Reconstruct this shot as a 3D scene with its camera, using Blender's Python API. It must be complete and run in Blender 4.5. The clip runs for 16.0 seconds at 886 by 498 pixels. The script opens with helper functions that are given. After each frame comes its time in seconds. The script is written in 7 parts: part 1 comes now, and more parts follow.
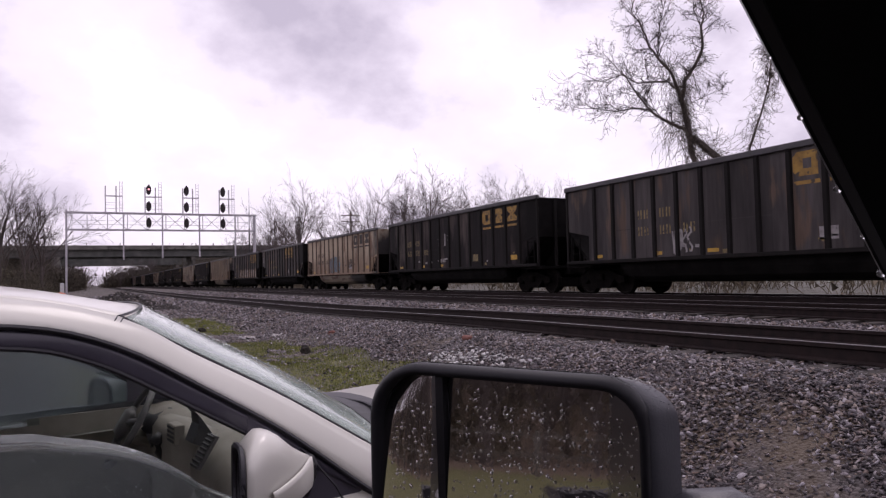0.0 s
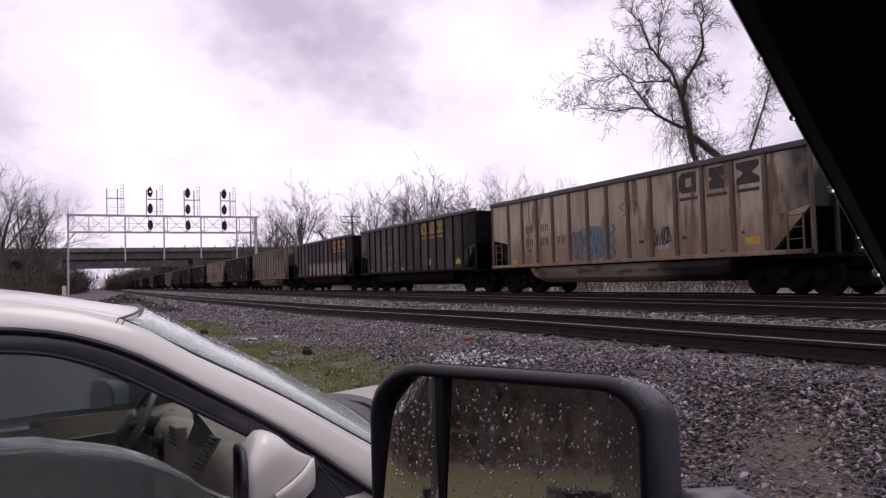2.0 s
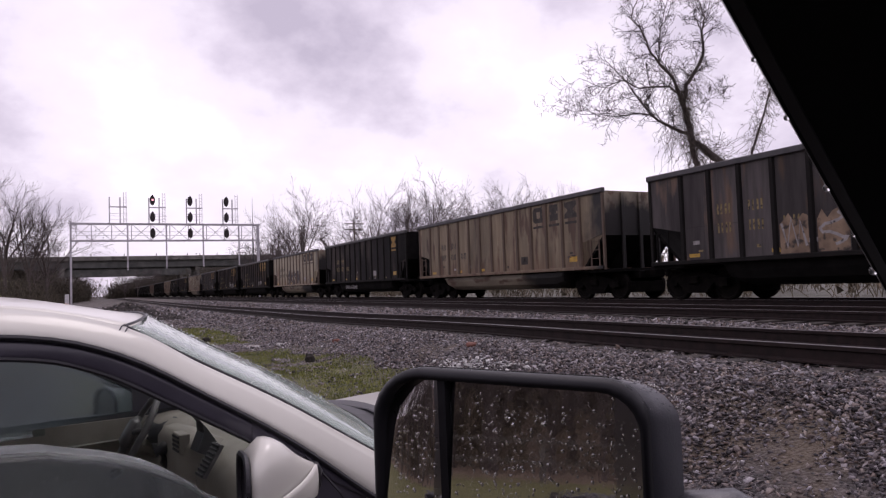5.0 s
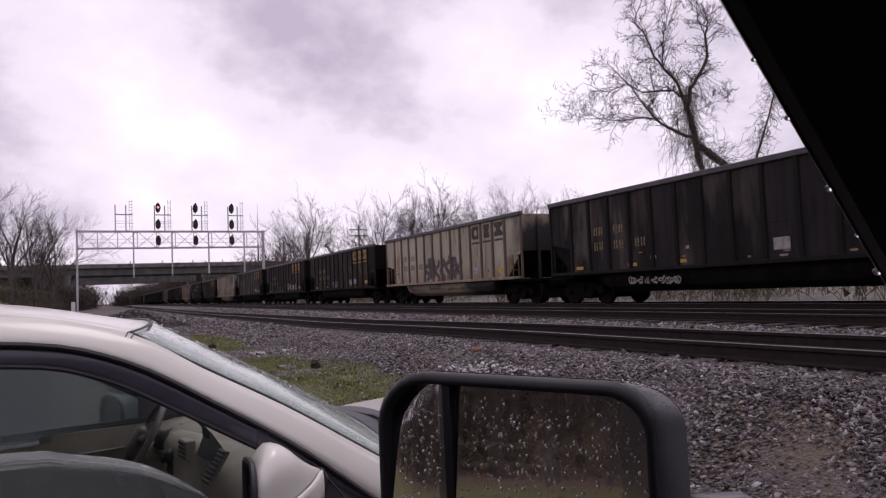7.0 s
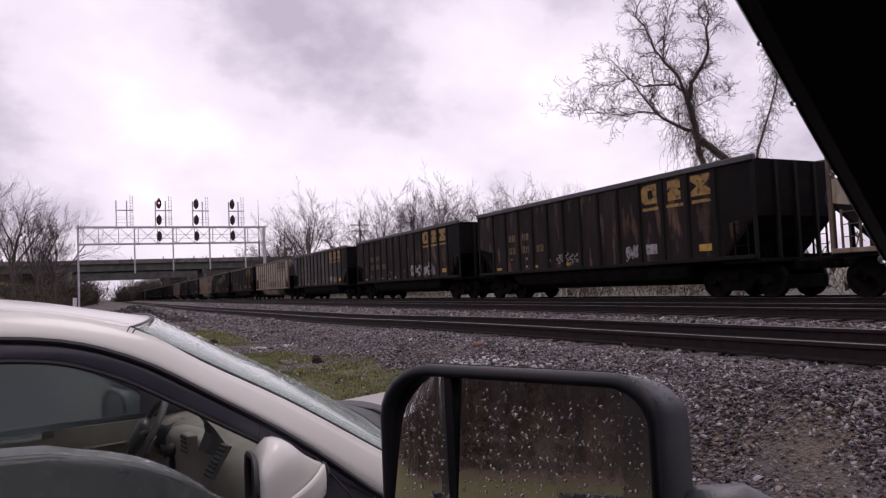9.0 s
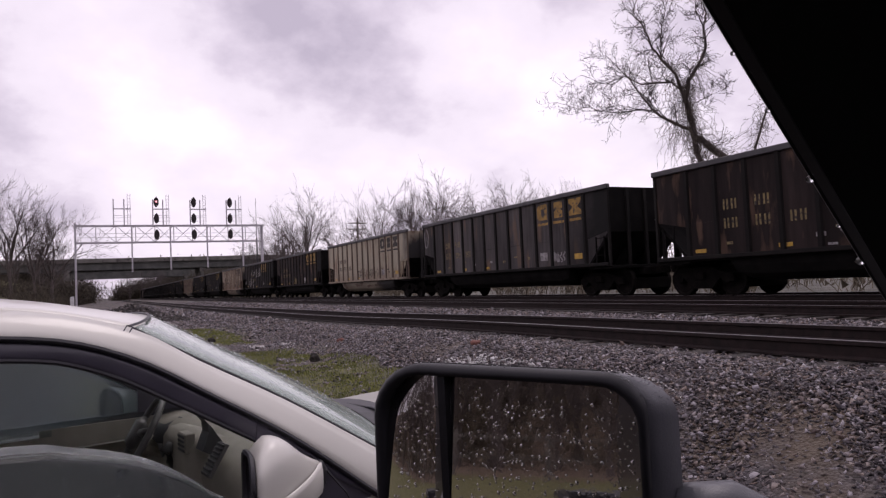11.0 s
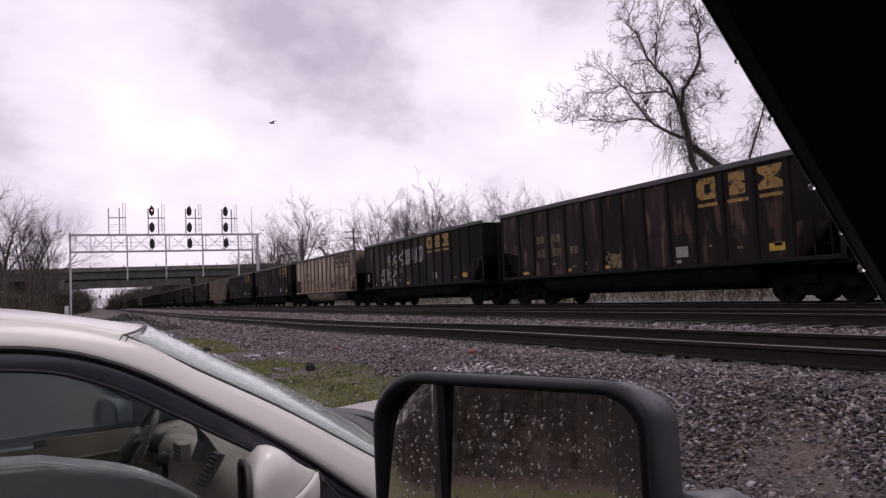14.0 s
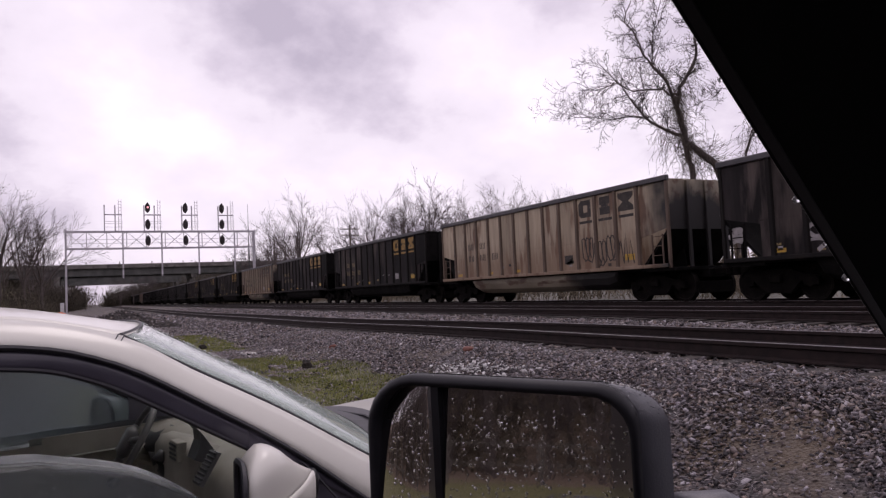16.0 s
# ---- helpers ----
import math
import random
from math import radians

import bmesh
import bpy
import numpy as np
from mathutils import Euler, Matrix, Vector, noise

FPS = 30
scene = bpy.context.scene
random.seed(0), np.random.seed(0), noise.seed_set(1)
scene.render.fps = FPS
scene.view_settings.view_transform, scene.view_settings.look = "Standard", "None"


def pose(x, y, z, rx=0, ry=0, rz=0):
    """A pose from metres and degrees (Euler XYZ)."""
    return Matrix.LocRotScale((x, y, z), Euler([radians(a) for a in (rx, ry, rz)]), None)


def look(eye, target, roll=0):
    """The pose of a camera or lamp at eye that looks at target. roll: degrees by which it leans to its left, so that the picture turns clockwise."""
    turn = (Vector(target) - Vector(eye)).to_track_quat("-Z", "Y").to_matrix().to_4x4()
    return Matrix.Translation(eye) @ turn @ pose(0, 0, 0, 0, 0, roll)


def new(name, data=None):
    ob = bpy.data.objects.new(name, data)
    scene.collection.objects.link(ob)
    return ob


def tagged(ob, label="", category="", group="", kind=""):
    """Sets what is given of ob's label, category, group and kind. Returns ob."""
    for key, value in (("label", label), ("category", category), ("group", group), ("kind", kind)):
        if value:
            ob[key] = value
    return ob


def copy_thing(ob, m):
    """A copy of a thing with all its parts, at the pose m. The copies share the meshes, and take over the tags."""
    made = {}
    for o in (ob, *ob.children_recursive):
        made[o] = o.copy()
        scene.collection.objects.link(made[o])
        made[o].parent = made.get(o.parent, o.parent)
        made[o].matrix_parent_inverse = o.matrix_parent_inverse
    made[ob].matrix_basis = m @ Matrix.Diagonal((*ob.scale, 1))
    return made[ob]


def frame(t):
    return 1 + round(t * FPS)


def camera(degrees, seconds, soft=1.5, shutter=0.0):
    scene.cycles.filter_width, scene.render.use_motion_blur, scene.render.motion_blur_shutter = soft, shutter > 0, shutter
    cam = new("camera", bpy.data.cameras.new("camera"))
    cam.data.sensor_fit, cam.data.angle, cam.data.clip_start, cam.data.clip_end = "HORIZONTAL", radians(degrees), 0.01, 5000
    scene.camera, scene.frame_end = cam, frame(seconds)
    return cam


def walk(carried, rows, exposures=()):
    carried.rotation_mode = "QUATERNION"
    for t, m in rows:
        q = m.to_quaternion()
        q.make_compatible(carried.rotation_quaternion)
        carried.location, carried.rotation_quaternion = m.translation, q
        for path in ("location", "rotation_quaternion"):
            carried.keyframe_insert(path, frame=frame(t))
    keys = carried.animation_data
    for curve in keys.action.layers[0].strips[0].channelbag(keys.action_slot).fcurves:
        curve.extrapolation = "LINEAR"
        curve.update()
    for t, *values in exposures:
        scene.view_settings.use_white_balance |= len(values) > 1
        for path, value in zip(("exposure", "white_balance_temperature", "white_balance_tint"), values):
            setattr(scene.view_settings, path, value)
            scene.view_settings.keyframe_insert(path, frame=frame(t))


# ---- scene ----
cam = camera(65.0, 16.0, soft=1.3)
PATH = [
    (0, (0.0000, 0.0000, 0.7000), (4.5239, 8.9091, 1.1038), -1.40),
    (0.5, (-0.0013, -0.0009, 0.7016), (4.5129, 8.9133, 1.0997), -1.36),
    (1, (-0.0020, -0.0007, 0.7001), (4.5078, 8.9152, 1.1092), -1.32),
    (1.5, (0.0019, -0.0021, 0.6997), (4.5038, 8.9181, 1.1038), -1.55),
    (2, (0.0022, -0.0024, 0.7003), (4.5078, 8.9154, 1.1143), -1.69),
    (2.5, (0.0011, -0.0041, 0.7016), (4.5105, 8.9115, 1.1219), -1.78),
    (3, (0.0006, -0.0043, 0.7012), (4.5124, 8.9093, 1.1408), -1.72),
    (3.5, (0.0013, -0.0034, 0.7003), (4.5100, 8.9112, 1.1481), -1.73),
    (4, (0.0004, -0.0054, 0.6995), (4.5065, 8.9104, 1.1509), -1.72),
    (6.5, (-0.0000, -0.0077, 0.6947), (4.4329, 8.9363, 1.2906), -2.53),
    (7, (0.0009, -0.0081, 0.6957), (4.4185, 8.9439, 1.2853), -2.36),
    (7.5, (0.0013, -0.0067, 0.6955), (4.4127, 8.9487, 1.2799), -2.28),
    (8, (0.0013, -0.0062, 0.6940), (4.4095, 8.9515, 1.2674), -2.30),
    (8.5, (-0.0004, -0.0031, 0.6900), (4.4066, 8.9568, 1.2362), -2.40),
    (9, (0.0006, -0.0060, 0.6926), (4.4057, 8.9564, 1.2119), -2.49),
    (11.5, (0.0026, -0.0159, 0.6945), (4.4407, 8.9321, 1.1819), -2.63),
    (12, (0.0012, -0.0155, 0.6934), (4.4598, 8.9196, 1.2266), -2.61),
    (12.5, (0.0012, -0.0142, 0.6932), (4.4777, 8.9101, 1.2558), -2.55),
    (13, (0.0021, -0.0156, 0.6910), (4.4939, 8.9000, 1.2698), -2.62),
    (13.5, (-0.0009, -0.0169, 0.6938), (4.4931, 8.8970, 1.2830), -2.79),
    (14, (-0.0006, -0.0136, 0.6940), (4.4855, 8.9026, 1.3065), -2.66),
    (14.5, (0.0007, -0.0114, 0.6906), (4.4814, 8.9078, 1.3004), -2.83),
    (15, (0.0004, -0.0136, 0.6899), (4.4942, 8.9002, 1.2823), -2.59),
    (15.5, (0.0033, -0.0188, 0.6897), (4.5304, 8.8800, 1.2521), -2.80),
    (16, (-0.0009, -0.0206, 0.7004), (4.5292, 8.8763, 1.2693), -2.64),
]
walk(cam, [(t, look(eye, target, roll)) for t, eye, target, roll in PATH],
     [(0.0, 0.04, 6450, 25), (4.2, 0.03, 6450, 25), (7.0, -0.08, 6500, 25), (16.0, -0.08, 6550, 25)])

# ---- daylight: overcast sky with broken grey cloud, wide soft sun ----
world = bpy.data.worlds.new("overcast")
scene.world = world
world.use_nodes = True


def build_sky():
    nt = world.node_tree
    nt.nodes.clear()
    N, L = nt.nodes.new, nt.links.new
    out, bg = N("ShaderNodeOutputWorld"), N("ShaderNodeBackground")
    sky = N("ShaderNodeTexSky")
    sky.sky_type, sky.sun_disc = "NISHITA", False
    sky.sun_elevation, sky.sun_rotation = radians(50), radians(40)
    dim = N("ShaderNodeVectorMath")
    dim.operation = "SCALE"
    dim.inputs["Scale"].default_value = 0.06
    L(sky.outputs[0], dim.inputs[0])
    co = N("ShaderNodeTexCoord")
    # cloud cells grow flat and small towards the horizon
    sep = N("ShaderNodeSeparateXYZ")
    L(co.outputs["Generated"], sep.inputs[0])
    add = N("ShaderNodeMath")
    add.operation, add.inputs[1].default_value = "ADD", 0.62
    L(sep.outputs[2], add.inputs[0])
    div = N("ShaderNodeVectorMath")
    div.operation = "DIVIDE"
    com = N("ShaderNodeCombineXYZ")
    for i in range(3):
        L(add.outputs[0], com.inputs[i])
    L(co.outputs["Generated"], div.inputs[0])
    L(com.outputs[0], div.inputs[1])
    big = N("ShaderNodeTexNoise")
    big.inputs["Scale"].default_value, big.inputs["Detail"].default_value = 3.0, 9.0
    big.inputs["Roughness"].default_value = 0.53
    mp = N("ShaderNodeMapping")
    mp.inputs["Location"].default_value = CLOUD_SHIFT
    L(div.outputs[0], mp.inputs[0])
    L(mp.outputs[0], big.inputs[0])
    ramp = N("ShaderNodeValToRGB")
    e = ramp.color_ramp.elements
    e[0].position, e[0].color = 0.36, (0.58, 0.55, 0.64, 1)
    e[1].position, e[1].color = 0.70, (1.20, 1.172, 1.235, 1)
    for at_, c in ((0.455, (0.82, 0.785, 0.87, 1)), (0.51, (0.97, 0.943, 1.01, 1)), (0.60, (1.05, 1.02, 1.085, 1))):
        e.new(at_).color = c
    L(big.outputs[0], ramp.inputs[0])
    mix = N("ShaderNodeMix")
    mix.data_type, mix.inputs[0].default_value = "RGBA", 0.93
    L(dim.outputs[0], mix.inputs[6])
    L(ramp.outputs[0], mix.inputs[7])
    L(mix.outputs[2], bg.inputs[0])
    bg.inputs[1].default_value = 1.0
    L(bg.outputs[0], out.inputs[0])


CLOUD_SHIFT = (-2.11, 3.38, 4.65)
build_sky()
sun = new("sun", bpy.data.lights.new("sun", "SUN"))
sun.data.energy, sun.data.angle, sun.data.color = 0.55, radians(25), (1.0, 0.97, 0.93)
sun.matrix_world = look((20, 30, 60), (0, 10, 0))


# ---- materials ----
def surface(name, c1, c2, scale=6.0, rough=0.7, metal=0.0, bump=0.0, bump_scale=60.0, fleck=None, fleck_scale=30.0,
            fleck_edge=0.62, stretch=(1, 1, 1), rough2=None, random=0.0, island=0.0, coat=0.0, spec=0.5):
    m = bpy.data.materials.new(name)
    m.use_nodes = True
    nt = m.node_tree
    N, L = nt.nodes.new, nt.links.new
    b = nt.nodes["Principled BSDF"]
    co = N("ShaderNodeTexCoord")
    mp = N("ShaderNodeMapping")
    mp.inputs["Scale"].default_value = stretch
    L(co.outputs["Object"], mp.inputs[0])
    n1 = N("ShaderNodeTexNoise")
    n1.inputs["Scale"].default_value, n1.inputs["Detail"].default_value = scale, 6.0
    L(mp.outputs[0], n1.inputs[0])
    r1 = N("ShaderNodeValToRGB")
    r1.color_ramp.elements[0].position, r1.color_ramp.elements[1].position = 0.32, 0.68
    r1.color_ramp.elements[0].color, r1.color_ramp.elements[1].color = (*c1, 1), (*c2, 1)
    L(n1.outputs[0], r1.inputs[0])
    col = r1.outputs[0]
    if fleck:
        n2 = N("ShaderNodeTexNoise")
        n2.inputs["Scale"].default_value, n2.inputs["Detail"].default_value = fleck_scale, 8.0
        L(mp.outputs[0], n2.inputs[0])
        r2 = N("ShaderNodeMapRange")
        r2.inputs["From Min"].default_value, r2.inputs["From Max"].default_value = fleck_edge, fleck_edge + 0.08
        L(n2.outputs[0], r2.inputs["Value"])
        mx = N("ShaderNodeMix")
        mx.data_type = "RGBA"
        L(r2.outputs[0], mx.inputs[0])
        L(col, mx.inputs[6])
        mx.inputs[7].default_value = (*fleck, 1)
        col = mx.outputs[2]
    if random or island:
        src = N("ShaderNodeObjectInfo").outputs["Random"] if random else N("ShaderNodeNewGeometry").outputs["Random Per Island"]
        amount = random or island
        mr = N("ShaderNodeMapRange")
        mr.inputs["To Min"].default_value, mr.inputs["To Max"].default_value = 1 - amount, 1 + amount
        L(src, mr.inputs["Value"])
        hs = N("ShaderNodeHueSaturation")
        L(mr.outputs[0], hs.inputs["Value"])
        L(col, hs.inputs["Color"])
        col = hs.outputs[0]
    L(col, b.inputs["Base Color"])
    b.inputs["Metallic"].default_value = metal
    b.inputs["Specular IOR Level"].default_value = spec
    b.inputs["Coat Weight"].default_value = coat
    b.inputs["Coat Roughness"].default_value = 0.06
    if rough2 is None:
        b.inputs["Roughness"].default_value = rough
    else:
        rr = N("ShaderNodeMapRange")
        rr.inputs["To Min"].default_value, rr.inputs["To Max"].default_value = rough, rough2
        L(n1.outputs[0], rr.inputs["Value"])
        L(rr.outputs[0], b.inputs["Roughness"])
    if bump:
        n3 = N("ShaderNodeTexNoise")
        n3.inputs["Scale"].default_value, n3.inputs["Detail"].default_value = bump_scale, 4.0
        L(co.outputs["Object"], n3.inputs[0])
        bp = N("ShaderNodeBump")
        bp.inputs["Strength"].default_value, bp.inputs["Distance"].default_value = bump, 0.02
        L(n3.outputs[0], bp.inputs["Height"])
        L(bp.outputs[0], b.inputs["Normal"])
    return m


def glass_material(name, tint=(0.9, 0.95, 0.93), rough=0.0, drops=0.0, film=0.0):
    m = bpy.data.materials.new(name)
    m.use_nodes = True
    nt = m.node_tree
    N, L = nt.nodes.new, nt.links.new
    b = nt.nodes["Principled BSDF"]
    b.inputs["Base Color"].default_value = (*tint, 1)
    b.inputs["Transmission Weight"].default_value, b.inputs["Roughness"].default_value = 1.0 - film, rough
    b.inputs["IOR"].default_value = 1.45
    if drops:
        co, vo = N("ShaderNodeTexCoord"), N("ShaderNodeTexVoronoi")
        vo.inputs["Scale"].default_value = drops
        L(co.outputs["Object"], vo.inputs[0])
        mr = N("ShaderNodeMapRange")
        mr.inputs["From Min"].default_value, mr.inputs["From Max"].default_value = 0.28, 0.0
        L(vo.outputs["Distance"], mr.inputs["Value"])
        bp = N("ShaderNodeBump")
        bp.inputs["Strength"].default_value, bp.inputs["Distance"].default_value = 0.6, 0.004
        L(mr.outputs[0], bp.inputs["Height"])
        L(bp.outputs[0], b.inputs["Normal"])
    return m


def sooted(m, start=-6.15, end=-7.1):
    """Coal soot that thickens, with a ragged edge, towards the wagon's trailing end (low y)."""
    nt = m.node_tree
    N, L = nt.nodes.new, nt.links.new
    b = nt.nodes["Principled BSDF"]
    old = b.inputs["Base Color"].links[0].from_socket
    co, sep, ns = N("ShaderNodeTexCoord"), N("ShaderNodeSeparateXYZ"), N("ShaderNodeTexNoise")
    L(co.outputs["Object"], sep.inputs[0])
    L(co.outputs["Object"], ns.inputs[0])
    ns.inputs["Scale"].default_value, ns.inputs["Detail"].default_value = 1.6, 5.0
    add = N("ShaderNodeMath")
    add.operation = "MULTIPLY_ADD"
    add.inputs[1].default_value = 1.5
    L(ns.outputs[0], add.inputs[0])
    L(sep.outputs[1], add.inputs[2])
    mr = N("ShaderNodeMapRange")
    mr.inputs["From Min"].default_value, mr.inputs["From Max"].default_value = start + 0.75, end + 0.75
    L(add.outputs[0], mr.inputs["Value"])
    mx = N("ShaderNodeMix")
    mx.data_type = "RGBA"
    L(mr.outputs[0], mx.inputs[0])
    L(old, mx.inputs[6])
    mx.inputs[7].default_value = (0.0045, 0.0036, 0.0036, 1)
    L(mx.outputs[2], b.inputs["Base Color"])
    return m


def panelled(m, low=0.7, high=1.4, streak=0.28, pitch=0.99):
    """Sheets between the ribs that have weathered differently, with rain streaks down each."""
    nt = m.node_tree
    N, L = nt.nodes.new, nt.links.new
    b = nt.nodes["Principled BSDF"]
    old = b.inputs["Base Color"].links[0].from_socket
    co, sep, fl, info, comb, wn = N("ShaderNodeTexCoord"), N("ShaderNodeSeparateXYZ"), N("ShaderNodeMath"), N("ShaderNodeObjectInfo"), N("ShaderNodeCombineXYZ"), N("ShaderNodeTexWhiteNoise")
    L(co.outputs["Object"], sep.inputs[0])
    dv = N("ShaderNodeMath")
    dv.operation, dv.inputs[1].default_value = "DIVIDE", pitch
    L(sep.outputs[1], dv.inputs[0])
    fl.operation = "FLOOR"
    L(dv.outputs[0], fl.inputs[0])
    L(fl.outputs[0], comb.inputs[0])
    L(info.outputs["Random"], comb.inputs[1])
    L(comb.outputs[0], wn.inputs[0])
    m1, m2, mul = N("ShaderNodeMapRange"), N("ShaderNodeMapRange"), N("ShaderNodeMath")
    m1.inputs["To Min"].default_value, m1.inputs["To Max"].default_value = low, high
    L(wn.outputs["Value"], m1.inputs["Value"])
    mp, ns = N("ShaderNodeMapping"), N("ShaderNodeTexNoise")
    mp.inputs["Scale"].default_value = (1, 4.5, 0.5)
    ns.inputs["Scale"].default_value, ns.inputs["Detail"].default_value = 1.6, 7.0
    L(co.outputs["Object"], mp.inputs[0])
    L(mp.outputs[0], ns.inputs[0])
    m2.inputs["From Min"].default_value, m2.inputs["From Max"].default_value = 0.3, 0.7
    m2.inputs["To Min"].default_value, m2.inputs["To Max"].default_value = 1 - streak, 1 + streak
    L(ns.outputs[0], m2.inputs["Value"])
    mul.operation = "MULTIPLY"
    L(m1.outputs[0], mul.inputs[0])
    L(m2.outputs[0], mul.inputs[1])
    hs = N("ShaderNodeHueSaturation")
    L(mul.outputs[0], hs.inputs["Value"])
    L(old, hs.inputs["Color"])
    L(hs.outputs[0], b.inputs["Base Color"])
    return m


def rusted_foot(m, top=1.8, colour=(0.135, 0.075, 0.043), most=0.65):
    """Rust runs that start at the sill and thin out upwards in streaks."""
    nt = m.node_tree
    N, L = nt.nodes.new, nt.links.new
    b = nt.nodes["Principled BSDF"]
    old = b.inputs["Base Color"].links[0].from_socket
    co, sep, ns, mp = N("ShaderNodeTexCoord"), N("ShaderNodeSeparateXYZ"), N("ShaderNodeTexNoise"), N("ShaderNodeMapping")
    mp.inputs["Scale"].default_value = (1, 4.5, 0.55)
    L(co.outputs["Object"], sep.inputs[0])
    L(co.outputs["Object"], mp.inputs[0])
    L(mp.outputs[0], ns.inputs[0])
    ns.inputs["Scale"].default_value, ns.inputs["Detail"].default_value = 1.5, 7.0
    add = N("ShaderNodeMath")
    add.operation, add.inputs[1].default_value = "MULTIPLY_ADD", -2.2
    L(ns.outputs[0], add.inputs[0])
    L(sep.outputs[2], add.inputs[2])
    mr = N("ShaderNodeMapRange")
    mr.inputs["From Min"].default_value, mr.inputs["From Max"].default_value = top - 1.1, top - 2.0
    mr.inputs["To Max"].default_value = most
    L(add.outputs[0], mr.inputs["Value"])
    mx = N("ShaderNodeMix")
    mx.data_type = "RGBA"
    L(mr.outputs[0], mx.inputs[0])
    L(old, mx.inputs[6])
    mx.inputs[7].default_value = (*colour, 1)
    L(mx.outputs[2], b.inputs["Base Color"])
    return m


def stone_material():
    """Mixed crushed stone: greys, browns and a few pale pieces, damp."""
    m = bpy.data.materials.new("wet_ballast_stone")
    m.use_nodes = True
    nt = m.node_tree
    N, L = nt.nodes.new, nt.links.new
    b = nt.nodes["Principled BSDF"]
    geo, ramp, co, ns = N("ShaderNodeNewGeometry"), N("ShaderNodeValToRGB"), N("ShaderNodeTexCoord"), N("ShaderNodeTexNoise")
    L(geo.outputs["Random Per Island"], ramp.inputs[0])
    e = ramp.color_ramp.elements
    e[0].position, e[0].color = 0.0, (0.012, 0.0102, 0.0108, 1)
    e[1].position, e[1].color = 1.0, (0.34, 0.318, 0.328, 1)
    for p, c in ((0.20, (0.026, 0.0215, 0.0235, 1)), (0.38, (0.072, 0.061, 0.066, 1)), (0.50, (0.105, 0.072, 0.056, 1)), (0.58, (0.042, 0.036, 0.041, 1)), (0.70, (0.132, 0.117, 0.127, 1)), (0.82, (0.175, 0.138, 0.114, 1)), (0.92, (0.205, 0.189, 0.205, 1)), (0.985, (0.27, 0.25, 0.262, 1))):
        e.new(p).color = c
    ns.inputs["Scale"].default_value, ns.inputs["Detail"].default_value = 80, 5.0
    L(co.outputs["Object"], ns.inputs[0])
    hs, mr = N("ShaderNodeHueSaturation"), N("ShaderNodeMapRange")
    mr.inputs["To Min"].default_value, mr.inputs["To Max"].default_value = 0.45, 2.15
    L(ns.outputs[0], mr.inputs["Value"])
    L(mr.outputs[0], hs.inputs["Value"])
    L(ramp.outputs[0], hs.inputs["Color"])
    L(hs.outputs[0], b.inputs["Base Color"])
    b.inputs["Roughness"].default_value = 0.5
    b.inputs["Specular IOR Level"].default_value = 0.4
    return m


M = {}
M["rail"] = surface("rail_steel", (0.011, 0.0066, 0.0064), (0.025, 0.0150, 0.0138), 9, 0.75, 0.0, 0.2, 80, spec=0.25)
M["rail_head"] = surface("worn_rail_head", (0.16, 0.14, 0.145), (0.25, 0.23, 0.24), 14, 0.4, 0.8, 0.0)
M["tie"] = surface("creosoted_wood", (0.014, 0.011, 0.010), (0.042, 0.033, 0.027), 4, 0.85, 0, 0.5, 50, stretch=(1, 6, 6), random=0.3)
M["stone"] = stone_material()
M["black"] = surface("sooty_black_steel", (0.004, 0.0036, 0.0036), (0.010, 0.009, 0.0086), 2.2, 0.85, 0.0, 0.25, 25, spec=0.08)
M["truck_steel"] = surface("bogie_cast_steel", (0.003, 0.0027, 0.0027), (0.009, 0.0075, 0.0065), 5, 0.9, 0.0, 0.3, 40, spec=0.06)
M["wheel"] = surface("wheel_steel", (0.004, 0.0034, 0.0032), (0.012, 0.0098, 0.0085), 5, 0.85, 0.0, spec=0.08)
M["dark"] = sooted(panelled(surface("weathered_black_paint", (0.0092, 0.0078, 0.0080), (0.026, 0.0218, 0.0222), 0.8, 0.7, 0, 0.2, 30, spec=0.14,
                    fleck=(0.058, 0.047, 0.043), fleck_scale=1.1, fleck_edge=0.53, stretch=(1, 1, 0.25), rough2=0.8)), -4.9, -6.6)
M["grey"] = sooted(panelled(surface("weathered_grey_black_paint", (0.033, 0.0285, 0.029), (0.084, 0.074, 0.073), 0.8, 0.6, 0, 0.2, 30, spec=0.22,
                    fleck=(0.095, 0.066, 0.05), fleck_scale=2.2, fleck_edge=0.56, stretch=(1, 1, 0.25), rough2=0.8)), -4.9, -6.6)
M["dark_rib"] = surface("rusted_black_rib", (0.005, 0.0045, 0.0045), (0.013, 0.0105, 0.0095), 2.5, 0.8, 0, 0.2, 40, stretch=(1, 1, 0.3), spec=0.2)
M["brown"] = sooted(panelled(surface("weathered_brown_black_paint", (0.0112, 0.0076, 0.0076), (0.028, 0.0195, 0.0182), 0.9, 0.7, 0, 0.2, 30, spec=0.14,
                     fleck=(0.085, 0.052, 0.037), fleck_scale=2.6, fleck_edge=0.56, stretch=(1, 1, 0.25))), -4.9, -6.6)
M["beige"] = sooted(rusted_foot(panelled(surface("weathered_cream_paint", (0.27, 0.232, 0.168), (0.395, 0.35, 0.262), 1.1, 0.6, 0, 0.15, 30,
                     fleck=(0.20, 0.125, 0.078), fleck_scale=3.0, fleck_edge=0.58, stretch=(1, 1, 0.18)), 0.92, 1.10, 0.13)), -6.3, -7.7)
